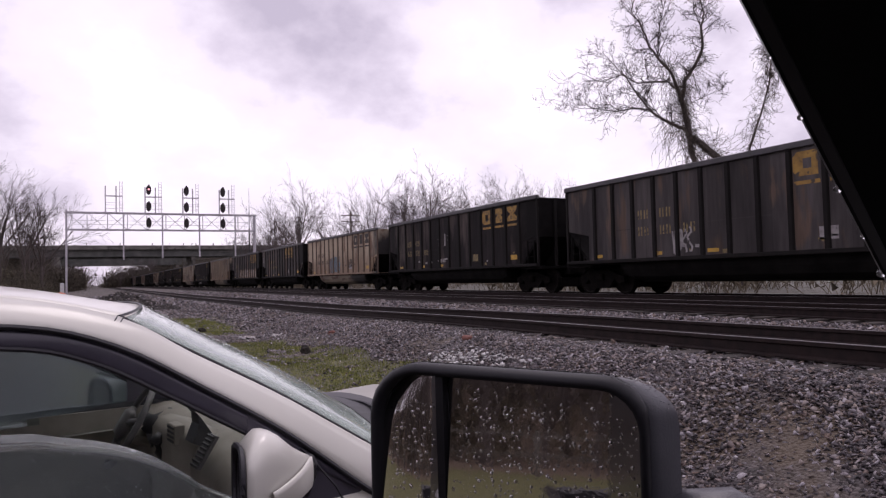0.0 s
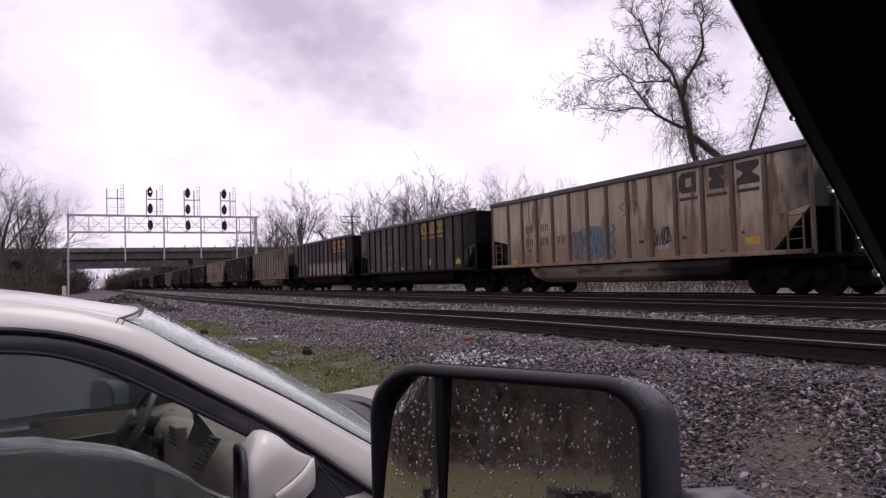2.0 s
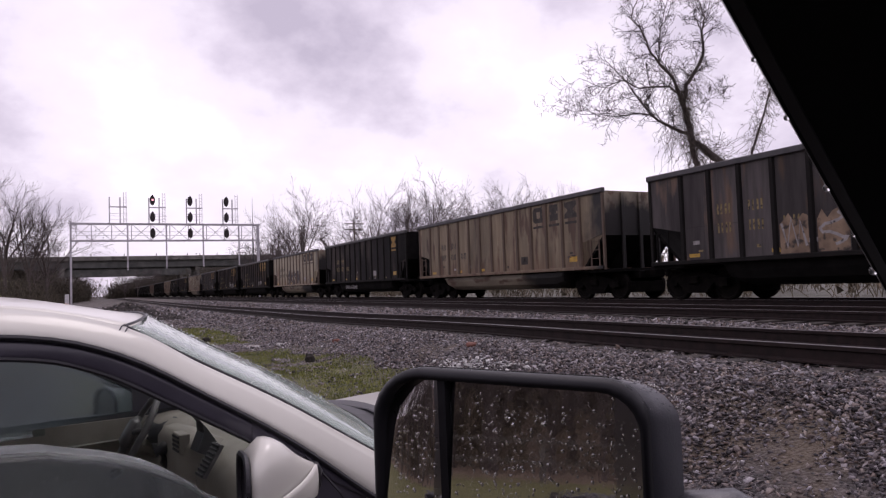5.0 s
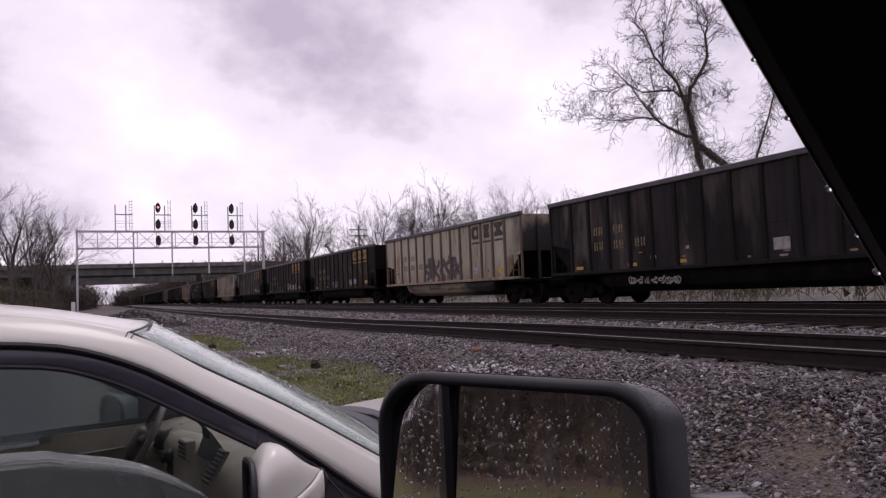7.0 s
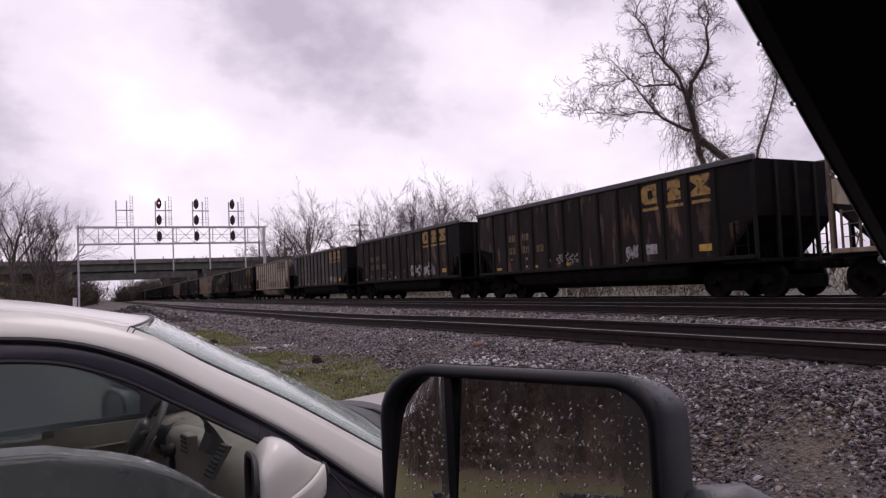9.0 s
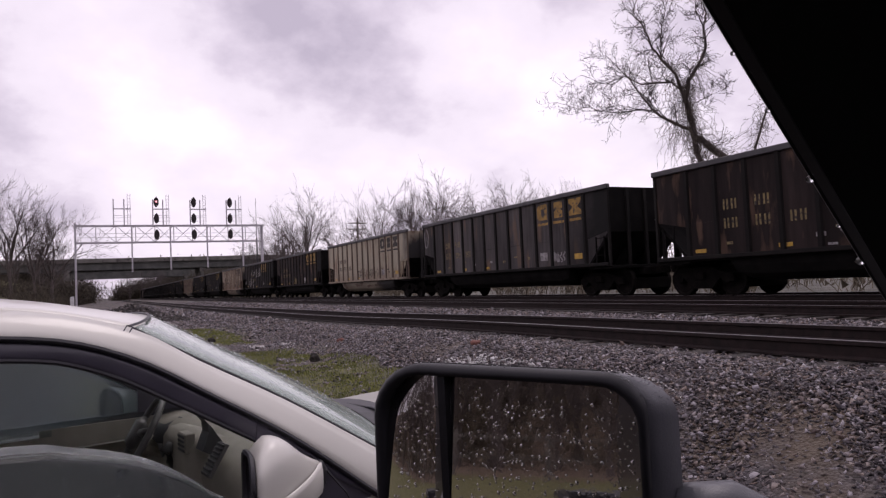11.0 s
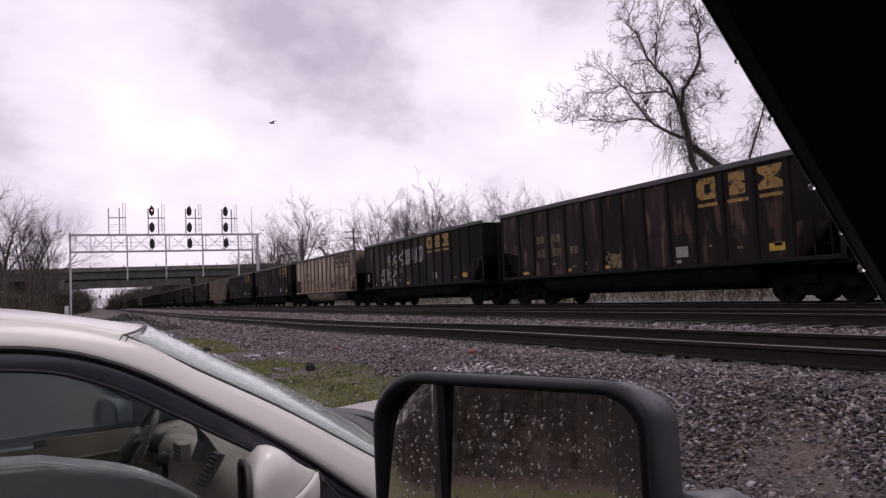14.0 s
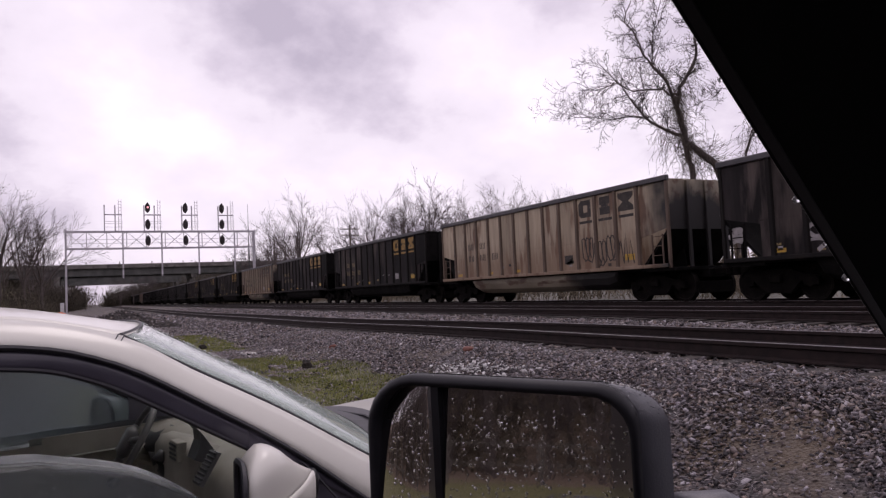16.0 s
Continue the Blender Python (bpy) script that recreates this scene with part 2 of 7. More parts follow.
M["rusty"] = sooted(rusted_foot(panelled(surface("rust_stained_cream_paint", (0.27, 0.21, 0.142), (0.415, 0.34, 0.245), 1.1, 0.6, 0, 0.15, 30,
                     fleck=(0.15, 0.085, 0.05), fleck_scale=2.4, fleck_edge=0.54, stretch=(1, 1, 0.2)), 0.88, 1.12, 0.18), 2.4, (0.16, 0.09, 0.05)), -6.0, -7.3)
# darker cream than the sides, rust-flecked, near black towards low y
M["beige_tub"] = sooted(surface("dark_cream_tub", (0.15, 0.122, 0.086), (0.26, 0.225, 0.168), 1.4, 0.6, 0, 0.15, 30,
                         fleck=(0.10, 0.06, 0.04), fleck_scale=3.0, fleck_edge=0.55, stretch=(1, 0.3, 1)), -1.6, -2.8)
M["tan"] = sooted(rusted_foot(panelled(surface("weathered_tan_paint", (0.125, 0.093, 0.058), (0.225, 0.178, 0.115), 1.3, 0.62, 0, 0.15, 30,
                   fleck=(0.085, 0.048, 0.03), fleck_scale=2.6, fleck_edge=0.54, stretch=(1, 1, 0.2)), 0.8, 1.25, 0.25)))
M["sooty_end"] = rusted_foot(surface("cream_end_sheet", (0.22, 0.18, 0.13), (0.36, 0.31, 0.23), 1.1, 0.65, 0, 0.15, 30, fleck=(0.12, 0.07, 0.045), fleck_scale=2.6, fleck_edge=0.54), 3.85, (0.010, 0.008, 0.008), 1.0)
M["rust_rib"] = surface("rusted_rib", (0.055, 0.036, 0.026), (0.135, 0.092, 0.066), 2.6, 0.75, 0, 0.2, 40, stretch=(1, 1, 0.3))
M["chord"] = surface("grey_top_chord", (0.028, 0.026, 0.029), (0.06, 0.055, 0.06), 3, 0.5, 0.1)
M["yellow"] = surface("faded_yellow_paint", (0.21, 0.115, 0.02), (0.36, 0.205, 0.035), 5, 0.6, 0, 0, fleck=(0.055, 0.04, 0.025), fleck_scale=7, fleck_edge=0.55)
M["reflector"] = surface("yellow_reflective_sheet", (0.36, 0.21, 0.02), (0.52, 0.31, 0.03), 8, 0.45, fleck=(0.06, 0.045, 0.03), fleck_scale=9, fleck_edge=0.60)
M["stencil"] = surface("faded_stencil_paint", (0.13, 0.095, 0.038), (0.26, 0.195, 0.08), 6, 0.7, fleck=(0.03, 0.025, 0.022), fleck_scale=11, fleck_edge=0.54)
M["dark_stencil"] = surface("dark_stencil_paint", (0.018, 0.015, 0.013), (0.045, 0.035, 0.03), 5, 0.7, fleck=(0.15, 0.12, 0.095), fleck_scale=9, fleck_edge=0.64)
M["white_paint"] = surface("chalky_white_paint", (0.20, 0.185, 0.185), (0.36, 0.34, 0.335), 6, 0.7, fleck=(0.05, 0.045, 0.045), fleck_scale=8, fleck_edge=0.60)
M["blue_paint"] = surface("pale_blue_spray", (0.075, 0.13, 0.165), (0.13, 0.20, 0.235), 4, 0.7, fleck=(0.15, 0.135, 0.115), fleck_scale=5, fleck_edge=0.56)
M["grey_paint"] = surface("dark_grey_spray", (0.07, 0.06, 0.065), (0.15, 0.13, 0.13), 4, 0.7)
M["tan_spray"] = surface("tan_spray", (0.13, 0.085, 0.055), (0.30, 0.21, 0.14), 3, 0.7, fleck=(0.035, 0.028, 0.024), fleck_scale=4, fleck_edge=0.55)
M["dark_spray"] = surface("charcoal_spray", (0.032, 0.027, 0.030), (0.085, 0.072, 0.076), 4, 0.7, fleck=(0.20, 0.175, 0.15), fleck_scale=4, fleck_edge=0.58)
M["gantry"] = surface("galvanised_grey_steel", (0.36, 0.34, 0.37), (0.50, 0.48, 0.52), 2, 0.5, 0.2)
M["signal_black"] = surface("signal_black", (0.012, 0.006, 0.008), (0.022, 0.011, 0.014), 5, 0.5)
M["concrete"] = surface("stained_concrete", (0.085, 0.08, 0.072), (0.17, 0.16, 0.145), 0.5, 0.85, 0, 0.3, 8, fleck=(0.06, 0.055, 0.05), fleck_scale=0.9, fleck_edge=0.55)
M["girder"] = surface("painted_girder", (0.05, 0.052, 0.048), (0.10, 0.10, 0.092), 0.6, 0.6, 0.1)
M["bark"] = surface("grey_brown_bark", (0.052, 0.041, 0.038), (0.110, 0.090, 0.082), 5, 0.9, 0, 0.5, 20)
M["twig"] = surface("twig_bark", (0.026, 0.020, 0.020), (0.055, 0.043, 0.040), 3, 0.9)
# twig bark lightened: distance haze is put into the base colour
M["hazed_twig"] = surface("hazed_twig_bark", (0.050, 0.040, 0.040), (0.100, 0.082, 0.080), 3, 0.9)
M["vine"] = surface("dry_vine", (0.05, 0.041, 0.033), (0.10, 0.083, 0.064), 3, 0.9)
M["strip"] = surface("wet_black_rubber", (0.010, 0.0095, 0.011), (0.018, 0.017, 0.019), 30, 0.4, spec=0.3)
M["fence_wood"] = surface("grey_fence_wood", (0.07, 0.062, 0.055), (0.12, 0.11, 0.098), 4, 0.85)
M["clod"] = surface("dark_earth_clod", (0.012, 0.010, 0.008), (0.035, 0.028, 0.022), 14, 0.9, 0, 0.6, 40)
M["spoil"] = surface("dark_spoil", (0.022, 0.019, 0.018), (0.075, 0.065, 0.060), 9, 0.9, 0, 0.4, 40, island=0.4)
M["brick"] = surface("faded_red_scrap", (0.15, 0.062, 0.048), (0.24, 0.10, 0.075), 9, 0.8)
M["limestone"] = surface("white_limestone_chips", (0.46, 0.45, 0.44), (0.68, 0.67, 0.66), 20, 0.8)
M["slab"] = surface("pale_stone_slab", (0.30, 0.27, 0.25), (0.44, 0.41, 0.39), 12, 0.8)
M["brush"] = surface("dry_brush", (0.075, 0.062, 0.042), (0.18, 0.145, 0.10), 2, 0.95, island=0.4)
# darkened copy of the dry brush: shade under the bridge is in the colour
M["dark_brush"] = surface("shaded_undergrowth", (0.035, 0.029, 0.022), (0.085, 0.070, 0.050), 2, 0.95, island=0.4)
M["grass"] = surface("grass_blades", (0.105, 0.122, 0.026), (0.225, 0.235, 0.060), 4, 0.8, island=0.35)
M["wood_pole"] = surface("pole_wood", (0.06, 0.045, 0.035), (0.12, 0.095, 0.075), 4, 0.9, stretch=(1, 1, 0.1))
M["car_paint"] = surface("champagne_car_paint", (0.60, 0.588, 0.525), (0.66, 0.648, 0.585), 1.5, 0.38, 0.10, coat=0.5)
M["trim"] = surface("black_rubber_trim", (0.010, 0.009, 0.013), (0.017, 0.016, 0.021), 10, 0.5)
M["frame_grey"] = surface("dark_door_frame", (0.045, 0.041, 0.057), (0.062, 0.057, 0.076), 6, 0.35, coat=0.3)
M["cabin"] = surface("beige_cabin_plastic", (0.19, 0.175, 0.148), (0.27, 0.25, 0.212), 6, 0.6, 0, 0.1, 200)
M["cabin_dark"] = surface("dark_cabin_plastic", (0.022, 0.022, 0.024), (0.04, 0.04, 0.042), 9, 0.55, 0, 0.1, 200)
M["seat_cloth"] = surface("beige_seat_cloth", (0.24, 0.215, 0.175), (0.33, 0.30, 0.25), 10, 0.9)
M["wheel_grey"] = surface("grey_wheel_leather", (0.055, 0.053, 0.053), (0.095, 0.092, 0.090), 12, 0.5, 0, 0.1, 200)
M["tyre"] = surface("tyre_rubber", (0.018, 0.018, 0.018), (0.035, 0.034, 0.033), 10, 0.85)
M["alloy"] = surface("alloy_wheel", (0.35, 0.35, 0.36), (0.45, 0.45, 0.46), 8, 0.35, 0.9)
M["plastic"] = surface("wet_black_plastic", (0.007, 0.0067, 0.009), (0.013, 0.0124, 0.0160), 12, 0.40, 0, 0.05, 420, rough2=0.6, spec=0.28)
# paler, bluer copy of the bezel plastic: sky sheen painted into the base colour
M["plastic_sheen"] = surface("sky_sheen_wet_black_plastic", (0.050, 0.050, 0.060), (0.078, 0.078, 0.090), 12, 0.32, 0, 0.10, 420, rough2=0.48, spec=0.8)
M["mirror_dark"] = surface("dark_mirror_silver", (0.25, 0.25, 0.27), (0.32, 0.32, 0.34), 4, 0.06, 1.0)
M["interior"] = surface("black_interior_trim", (0.003, 0.003, 0.0034), (0.006, 0.006, 0.0066), 9, 0.8, spec=0.25)
M["truck_paint"] = surface("dark_truck_paint", (0.03, 0.03, 0.034), (0.04, 0.04, 0.045), 3, 0.3, 0.2, coat=0.7)
M["glass"] = glass_material("clear_glass", (0.86, 0.90, 0.88))
M["wet_glass"] = glass_material("wet_side_glass", (0.60, 0.66, 0.67), 0.0, film=0.06)
M["far_glass"] = glass_material("misted_side_glass", (0.36, 0.45, 0.465), 0.22, film=0.06)
# film here is pale diffuse colour standing in for sky reflected on the glass
M["screen_glass"] = glass_material("wet_windscreen", (0.80, 0.90, 0.85), 0.05, drops=170, film=0.24)
M["dark_glass"] = glass_material("tinted_glass", (0.35, 0.40, 0.40))
M["feather"] = surface("dark_feather", (0.03, 0.028, 0.027), (0.06, 0.055, 0.05), 8, 0.8)
M["orange"] = surface("orange_plastic", (0.55, 0.12, 0.04), (0.65, 0.17, 0.06), 4, 0.6)
M["cloud_white"] = surface("white_panel", (0.55, 0.55, 0.56), (0.66, 0.66, 0.67), 4, 0.6)


def mirror_material(name):
    """Silvered glass under a thin film of rain that ripples the reflection."""
    m = surface(name, (0.66, 0.63, 0.62), (0.76, 0.73, 0.72), 3, 0.0, 1.0)
    nt = m.node_tree
    N, L = nt.nodes.new, nt.links.new
    b = nt.nodes["Principled BSDF"]
    b.inputs["Roughness"].default_value = 0.008
    co, ns, bp = N("ShaderNodeTexCoord"), N("ShaderNodeTexNoise"), N("ShaderNodeBump")
    ns.inputs["Scale"].default_value, ns.inputs["Detail"].default_value = 190, 3.0
    L(co.outputs["Object"], ns.inputs[0])
    bp.inputs["Strength"].default_value, bp.inputs["Distance"].default_value = 0.02, 0.001
    L(ns.outputs[0], bp.inputs["Height"])
    L(bp.outputs[0], b.inputs["Normal"])
    return m


M["mirror"] = mirror_material("wet_mirror_silver")
M["water"] = glass_material("water_drop", (1, 1, 1))


# ---- mesh helpers ----
def part(name, bm, material, parent=None, label="", smooth=False, at=None):
    me = bpy.data.meshes.new(name)
    bmesh.ops.recalc_face_normals(bm, faces=bm.faces[:])
    bm.to_mesh(me)
    bm.free()
    me.materials.append(material)
    if smooth:
        for p in me.polygons:
            p.use_smooth = True
    return place(name, me, parent, label, at)


def place(name, me, parent=None, label="", at=None):
    ob = new(name, me)
    if parent:
        ob.parent = parent
    if at is not None:
        ob.matrix_basis = at
    if label:
        ob["label"] = label
    return ob


def raw(name, verts, faces, material, parent=None, label="", smooth=False):
    me = bpy.data.meshes.new(name)
    me.from_pydata([tuple(map(float, v)) for v in verts], [], faces)
    me.materials.append(material)
    if smooth:
        for p in me.polygons:
            p.use_smooth = True
    me.update()
    return place(name, me, parent, label)


def thing(name, label, category, m=None, group="", kind=""):
    ob = new(name)
    ob.empty_display_size = 0.2
    if m is not None:
        ob.matrix_basis = m
    return tagged(ob, label, category, group, kind)


def add_box(bm, x0, x1, y0, y1, z0, z1, bevel=0.0, m=None):
    r = bmesh.ops.create_cube(bm, size=1.0, matrix=Matrix.LocRotScale(((x0 + x1) / 2, (y0 + y1) / 2, (z0 + z1) / 2), None, (abs(x1 - x0), abs(y1 - y0), abs(z1 - z0))))
    vs = r["verts"]
    if bevel:
        es = list({e for v in vs for e in v.link_edges})
        g = bmesh.ops.bevel(bm, geom=es, offset=bevel, segments=1, affect="EDGES")
        vs = list({v for f in g["faces"] for v in f.verts} | {v for v in vs if v.is_valid})
    if m is not None:
        bmesh.ops.transform(bm, matrix=m, verts=vs)
    return vs


def box(x0, x1, y0, y1, z0, z1, bevel=0.0):
    bm = bmesh.new()
    add_box(bm, x0, x1, y0, y1, z0, z1, bevel)
    return bm


def loft(bm, rings, closed=True, cap=True):
    rows = [[bm.verts.new(p) for p in ring] for ring in rings]
    n = len(rows[0])
    for a, b in zip(rows, rows[1:]):
        for i in range(n if closed else n - 1):
            j = (i + 1) % n
            bm.faces.new((a[i], a[j], b[j], b[i]))
    if cap and closed:
        bm.faces.new(rows[0][::-1])
        bm.faces.new(rows[-1])
    return rows


def sweep(bm, path, radius, sides=6, flat=1.0, up=(0, 0, 1)):
    """A tube along a path; radius may be one number or one a point."""
    path = [Vector(p) for p in path]
    rad = radius if isinstance(radius, (list, tuple)) else [radius] * len(path)
    rings = []
    for i, p in enumerate(path):
        d = (path[min(i + 1, len(path) - 1)] - path[max(i - 1, 0)]).normalized()
        a = d.cross(Vector(up))
        if a.length < 1e-3:
            a = d.cross(Vector((1, 0, 0)))
        a.normalize()
        b = a.cross(d).normalized()
        rings.append([p + rad[i] * (math.cos(2 * math.pi * k / sides) * a + flat * math.sin(2 * math.pi * k / sides) * b) for k in range(sides)])
    loft(bm, rings)


def prism(bm, poly, axis, a0, a1):
    """A polygon of (p, q) drawn out along an axis from a0 to a1."""
    def put(p, q, a):
        return {"x": (a, p, q), "y": (p, a, q), "z": (p, q, a)}[axis]
    loft(bm, [[put(p, q, a) for p, q in poly] for a in (a0, a1)])


def cyl(bm, p, q, r, sides=12, r2=None):
    sweep(bm, [p, q], [r, r if r2 is None else r2], sides)


# ---- ground, ballast, tracks ----
def smooth(a, b, t):
    t = min(max((t - a) / (b - a), 0.0), 1.0)
    return t * t * (3 - 2 * t)


def siding_z(y):
    """Rail-head height of the near siding, which falls away along its length."""
    return -0.02 * smooth(2, 9, y) - 0.13 * smooth(8, 24, y) - 0.11 * smooth(22, 60, y)


def ground_z(x, y):
    base = -0.86 + 0.16 * smooth(4.0, 12.0, y) + 0.10 * smooth(12, 40, y)
    top = siding_z(y) - 0.20
    shoulder = base + (top - base) * smooth(3.5, 5.55, x)
    z = shoulder
    z = z + (-0.225 - z) * smooth(8.2, 10.4, x)
    z = z + (-0.45 - z) * smooth(18.4, 20.5, x)
    if x > 20:
        z += 0.4 * smooth(20, 34, x)
    # heap of spoil beside the line, bank on the far left, bank behind the parking ground
    z += 0.85 * math.exp(-((x - 1.6) / 1.5) ** 2 - ((y - 43) / 5) ** 2)
    z += 2.6 * smooth(-6, -14, x) * smooth(60, 100, y) + 4.2 * smooth(-9, -22, x) * smooth(140, 185, y)
    back = -0.93 * x - 0.39 * y
    z += 6.0 * smooth(22, 52, back) * smooth(40, 10, y)
    z += 7.5 * smooth(22, 33, x) * smooth(200, 222, y)
    return z


def build_ground():
    xs = [-1500, -700, -300, -150, -90, -60, -48, -40, -34, -28, -22, -18, -14, -11, -9, -7.5, -6, -4.5, -3, -2, -1] + [i * 0.25 for i in range(0, 48)] + \
        [12, 14, 16, 18, 18.5, 19, 19.5, 20, 20.5, 22, 25, 30, 34, 45, 60, 90, 150, 300, 700, 1500]
    ys = [-900, -300, -120, -70, -45, -30, -20, -14, -10, -7, -5, -4] + [-3 + i * 0.4 for i in range(0, 75)] + \
        [27.5 + 1.5 * i for i in range(0, 24)] + [66, 72, 80, 90, 100, 115, 130, 150, 165, 185, 210, 260, 320, 420, 600, 900, 1500, 2600]
    verts = [(x, y, ground_z(x, y) + (0.03 * noise.noise((x * 1.3, y * 1.3, 0)) if abs(x) < 9 and abs(y) < 60 else 0)) for y in ys for x in xs]
    n = len(xs)
    faces = [(j * n + i, j * n + i + 1, (j + 1) * n + i + 1, (j + 1) * n + i) for j in range(len(ys) - 1) for i in range(n - 1)]
    m = bpy.data.materials.new("gravel_dirt_and_grass")
    m.use_nodes = True
    nt = m.node_tree
    N, L = nt.nodes.new, nt.links.new
    b = nt.nodes["Principled BSDF"]
    co = N("ShaderNodeTexCoord")
    vor = N("ShaderNodeTexVoronoi")
    vor.inputs["Scale"].default_value = 34
    L(co.outputs["Object"], vor.inputs[0])
    ramp = N("ShaderNodeValToRGB")
    e = ramp.color_ramp.elements
    e[0].position, e[0].color = 0.1, (0.012, 0.0102, 0.0105, 1)
    e[1].position, e[1].color = 0.9, (0.125, 0.107, 0.108, 1)
    L(vor.outputs["Color"], ramp.inputs[0])
    big = N("ShaderNodeTexNoise")
    big.inputs["Scale"].default_value, big.inputs["Detail"].default_value = 0.9, 7.0
    L(co.outputs["Object"], big.inputs[0])
    dirt = N("ShaderNodeMix")
    dirt.data_type = "RGBA"
    dr = N("ShaderNodeMapRange")
    dr.inputs["From Min"].default_value, dr.inputs["From Max"].default_value = 0.48, 0.60
    L(big.outputs[0], dr.inputs["Value"])
    dm = N("ShaderNodeMath")
    dm.operation, dm.inputs[1].default_value = "MULTIPLY", 0.8
    L(dr.outputs[0], dm.inputs[0])
    L(dm.outputs[0], dirt.inputs[0])
    L(ramp.outputs[0], dirt.inputs[6])
    dirt.inputs[7].default_value = (0.105, 0.076, 0.048, 1)
    # grass away from the tracks and in tufts beside the parking ground
    sep = N("ShaderNodeSeparateXYZ")
    L(co.outputs["Object"], sep.inputs[0])

    def band(out, lo0, lo1, hi0, hi1):
        a, c, mul = N("ShaderNodeMapRange"), N("ShaderNodeMapRange"), N("ShaderNodeMath")
        a.inputs["From Min"].default_value, a.inputs["From Max"].default_value = lo0, lo1
        c.inputs["From Min"].default_value, c.inputs["From Max"].default_value = hi1, hi0
        mul.operation = "MULTIPLY"
        L(out, a.inputs["Value"]), L(out, c.inputs["Value"])
        L(a.outputs[0], mul.inputs[0]), L(c.outputs[0], mul.inputs[1])
        return mul.outputs[0]

    def times(p, q, op="MULTIPLY"):
        k = N("ShaderNodeMath")
        k.operation = op
        L(p, k.inputs[0]), L(q, k.inputs[1])
        return k.outputs[0]

    patch = times(band(sep.outputs[0], -0.6, 0.4, 3.7, 4.5), times(band(sep.outputs[1], 7.0, 8.3, 15.4, 17.0), band(sep.outputs[1], 18.0, 19.5, 25, 31), "MAXIMUM"))
    far = band(sep.outputs[0], 19.5, 22, 3000, 3100)
    left = times(band(sep.outputs[0], -3000, -2900, -6.5, -4.5), band(sep.outputs[1], -3000, -2900, 2600, 2700))
    gn = N("ShaderNodeTexNoise")
    gn.inputs["Scale"].default_value, gn.inputs["Detail"].default_value = 1.5, 9.0
    L(co.outputs["Object"], gn.inputs[0])
    gr = N("ShaderNodeMapRange")
    gr.inputs["From Min"].default_value, gr.inputs["From Max"].default_value = 0.30, 0.50
    L(gn.outputs[0], gr.inputs["Value"])
    where = times(times(patch, gr.outputs[0]), times(far, left, "MAXIMUM"), "MAXIMUM")
    gc = N("ShaderNodeTexNoise")
    gc.inputs["Scale"].default_value, gc.inputs["Detail"].default_value = 14, 6.0
    L(co.outputs["Object"], gc.inputs[0])
    gramp = N("ShaderNodeValToRGB")
    ge = gramp.color_ramp.elements
    ge[0].position, ge[0].color = 0.32, (0.060, 0.062, 0.022, 1)
    ge[1].position, ge[1].color = 0.70, (0.175, 0.170, 0.058, 1)
    L(gc.outputs[0], gramp.inputs[0])
    # greyer ground colour beyond the main line
    pale = N("ShaderNodeMix")
    pale.data_type = "RGBA"
    L(far, pale.inputs[0])
    L(gramp.outputs[0], pale.inputs[6])
    pramp = N("ShaderNodeValToRGB")
    pe = pramp.color_ramp.elements
    pe[0].position, pe[0].color = 0.36, (0.08, 0.078, 0.058, 1)
    pe[1].position, pe[1].color = 0.62, (0.165, 0.158, 0.135, 1)
    L(gn.outputs[0], pramp.inputs[0])
    L(pramp.outputs[0], pale.inputs[7])
    mix = N("ShaderNodeMix")
    mix.data_type = "RGBA"
    L(where, mix.inputs[0])
    L(dirt.outputs[2], mix.inputs[6])
    L(pale.outputs[2], mix.inputs[7])
    # leaf litter under the wood behind the parking ground
    dot = N("ShaderNodeVectorMath")
    dot.operation, dot.inputs[1].default_value = "DOT_PRODUCT", (-0.93, -0.39, 0)
    L(co.outputs["Object"], dot.inputs[0])
    litter = N("ShaderNodeMix")
    litter.data_type = "RGBA"
    lr = N("ShaderNodeMapRange")
    lr.inputs["From Min"].default_value, lr.inputs["From Max"].default_value = 17.0, 18.6
    L(dot.outputs["Value"], lr.inputs["Value"])
    L(lr.outputs[0], litter.inputs[0])
    L(mix.outputs[2], litter.inputs[6])
    lramp = N("ShaderNodeValToRGB")
    le = lramp.color_ramp.elements
    le[0].position, le[0].color = 0.3, (0.035, 0.024, 0.017, 1)
    le[1].position, le[1].color = 0.7, (0.27, 0.195, 0.14, 1)
    L(gc.outputs[0], lramp.inputs[0])
    L(lramp.outputs[0], litter.inputs[7])
    L(litter.outputs[2], b.inputs["Base Color"])
    b.inputs["Roughness"].default_value = 0.75
    bp = N("ShaderNodeBump")
    bp.inputs["Strength"].default_value, bp.inputs["Distance"].default_value = 0.9, 0.03
    inv = N("ShaderNodeMath")
    inv.operation, inv.inputs[0].default_value = "SUBTRACT", 1.0
    L(vor.outputs["Distance"], inv.inputs[1])
    L(inv.outputs[0], bp.inputs["Height"])
    L(bp.outputs[0], b.inputs["Normal"])
    ob = raw("ground", verts, faces, m, smooth=True)
    tagged(ob, "grey crushed-stone ballast ground with dirt and grass patches", "ground", kind="structure")


RAIL = [(-0.035, 0.0), (0.035, 0.0), (0.036, -0.035), (0.010, -0.05), (0.010, -0.14), (0.07, -0.155), (0.07, -0.172), (-0.07, -0.172), (-0.07, -0.155), (-0.010, -0.14), (-0.010, -0.05), (-0.036, -0.035)]
TRACKS = [("siding", 6.92, siding_z), ("middle", 12.1, lambda y: 0.0), ("main", 16.4, lambda y: 0.0)]
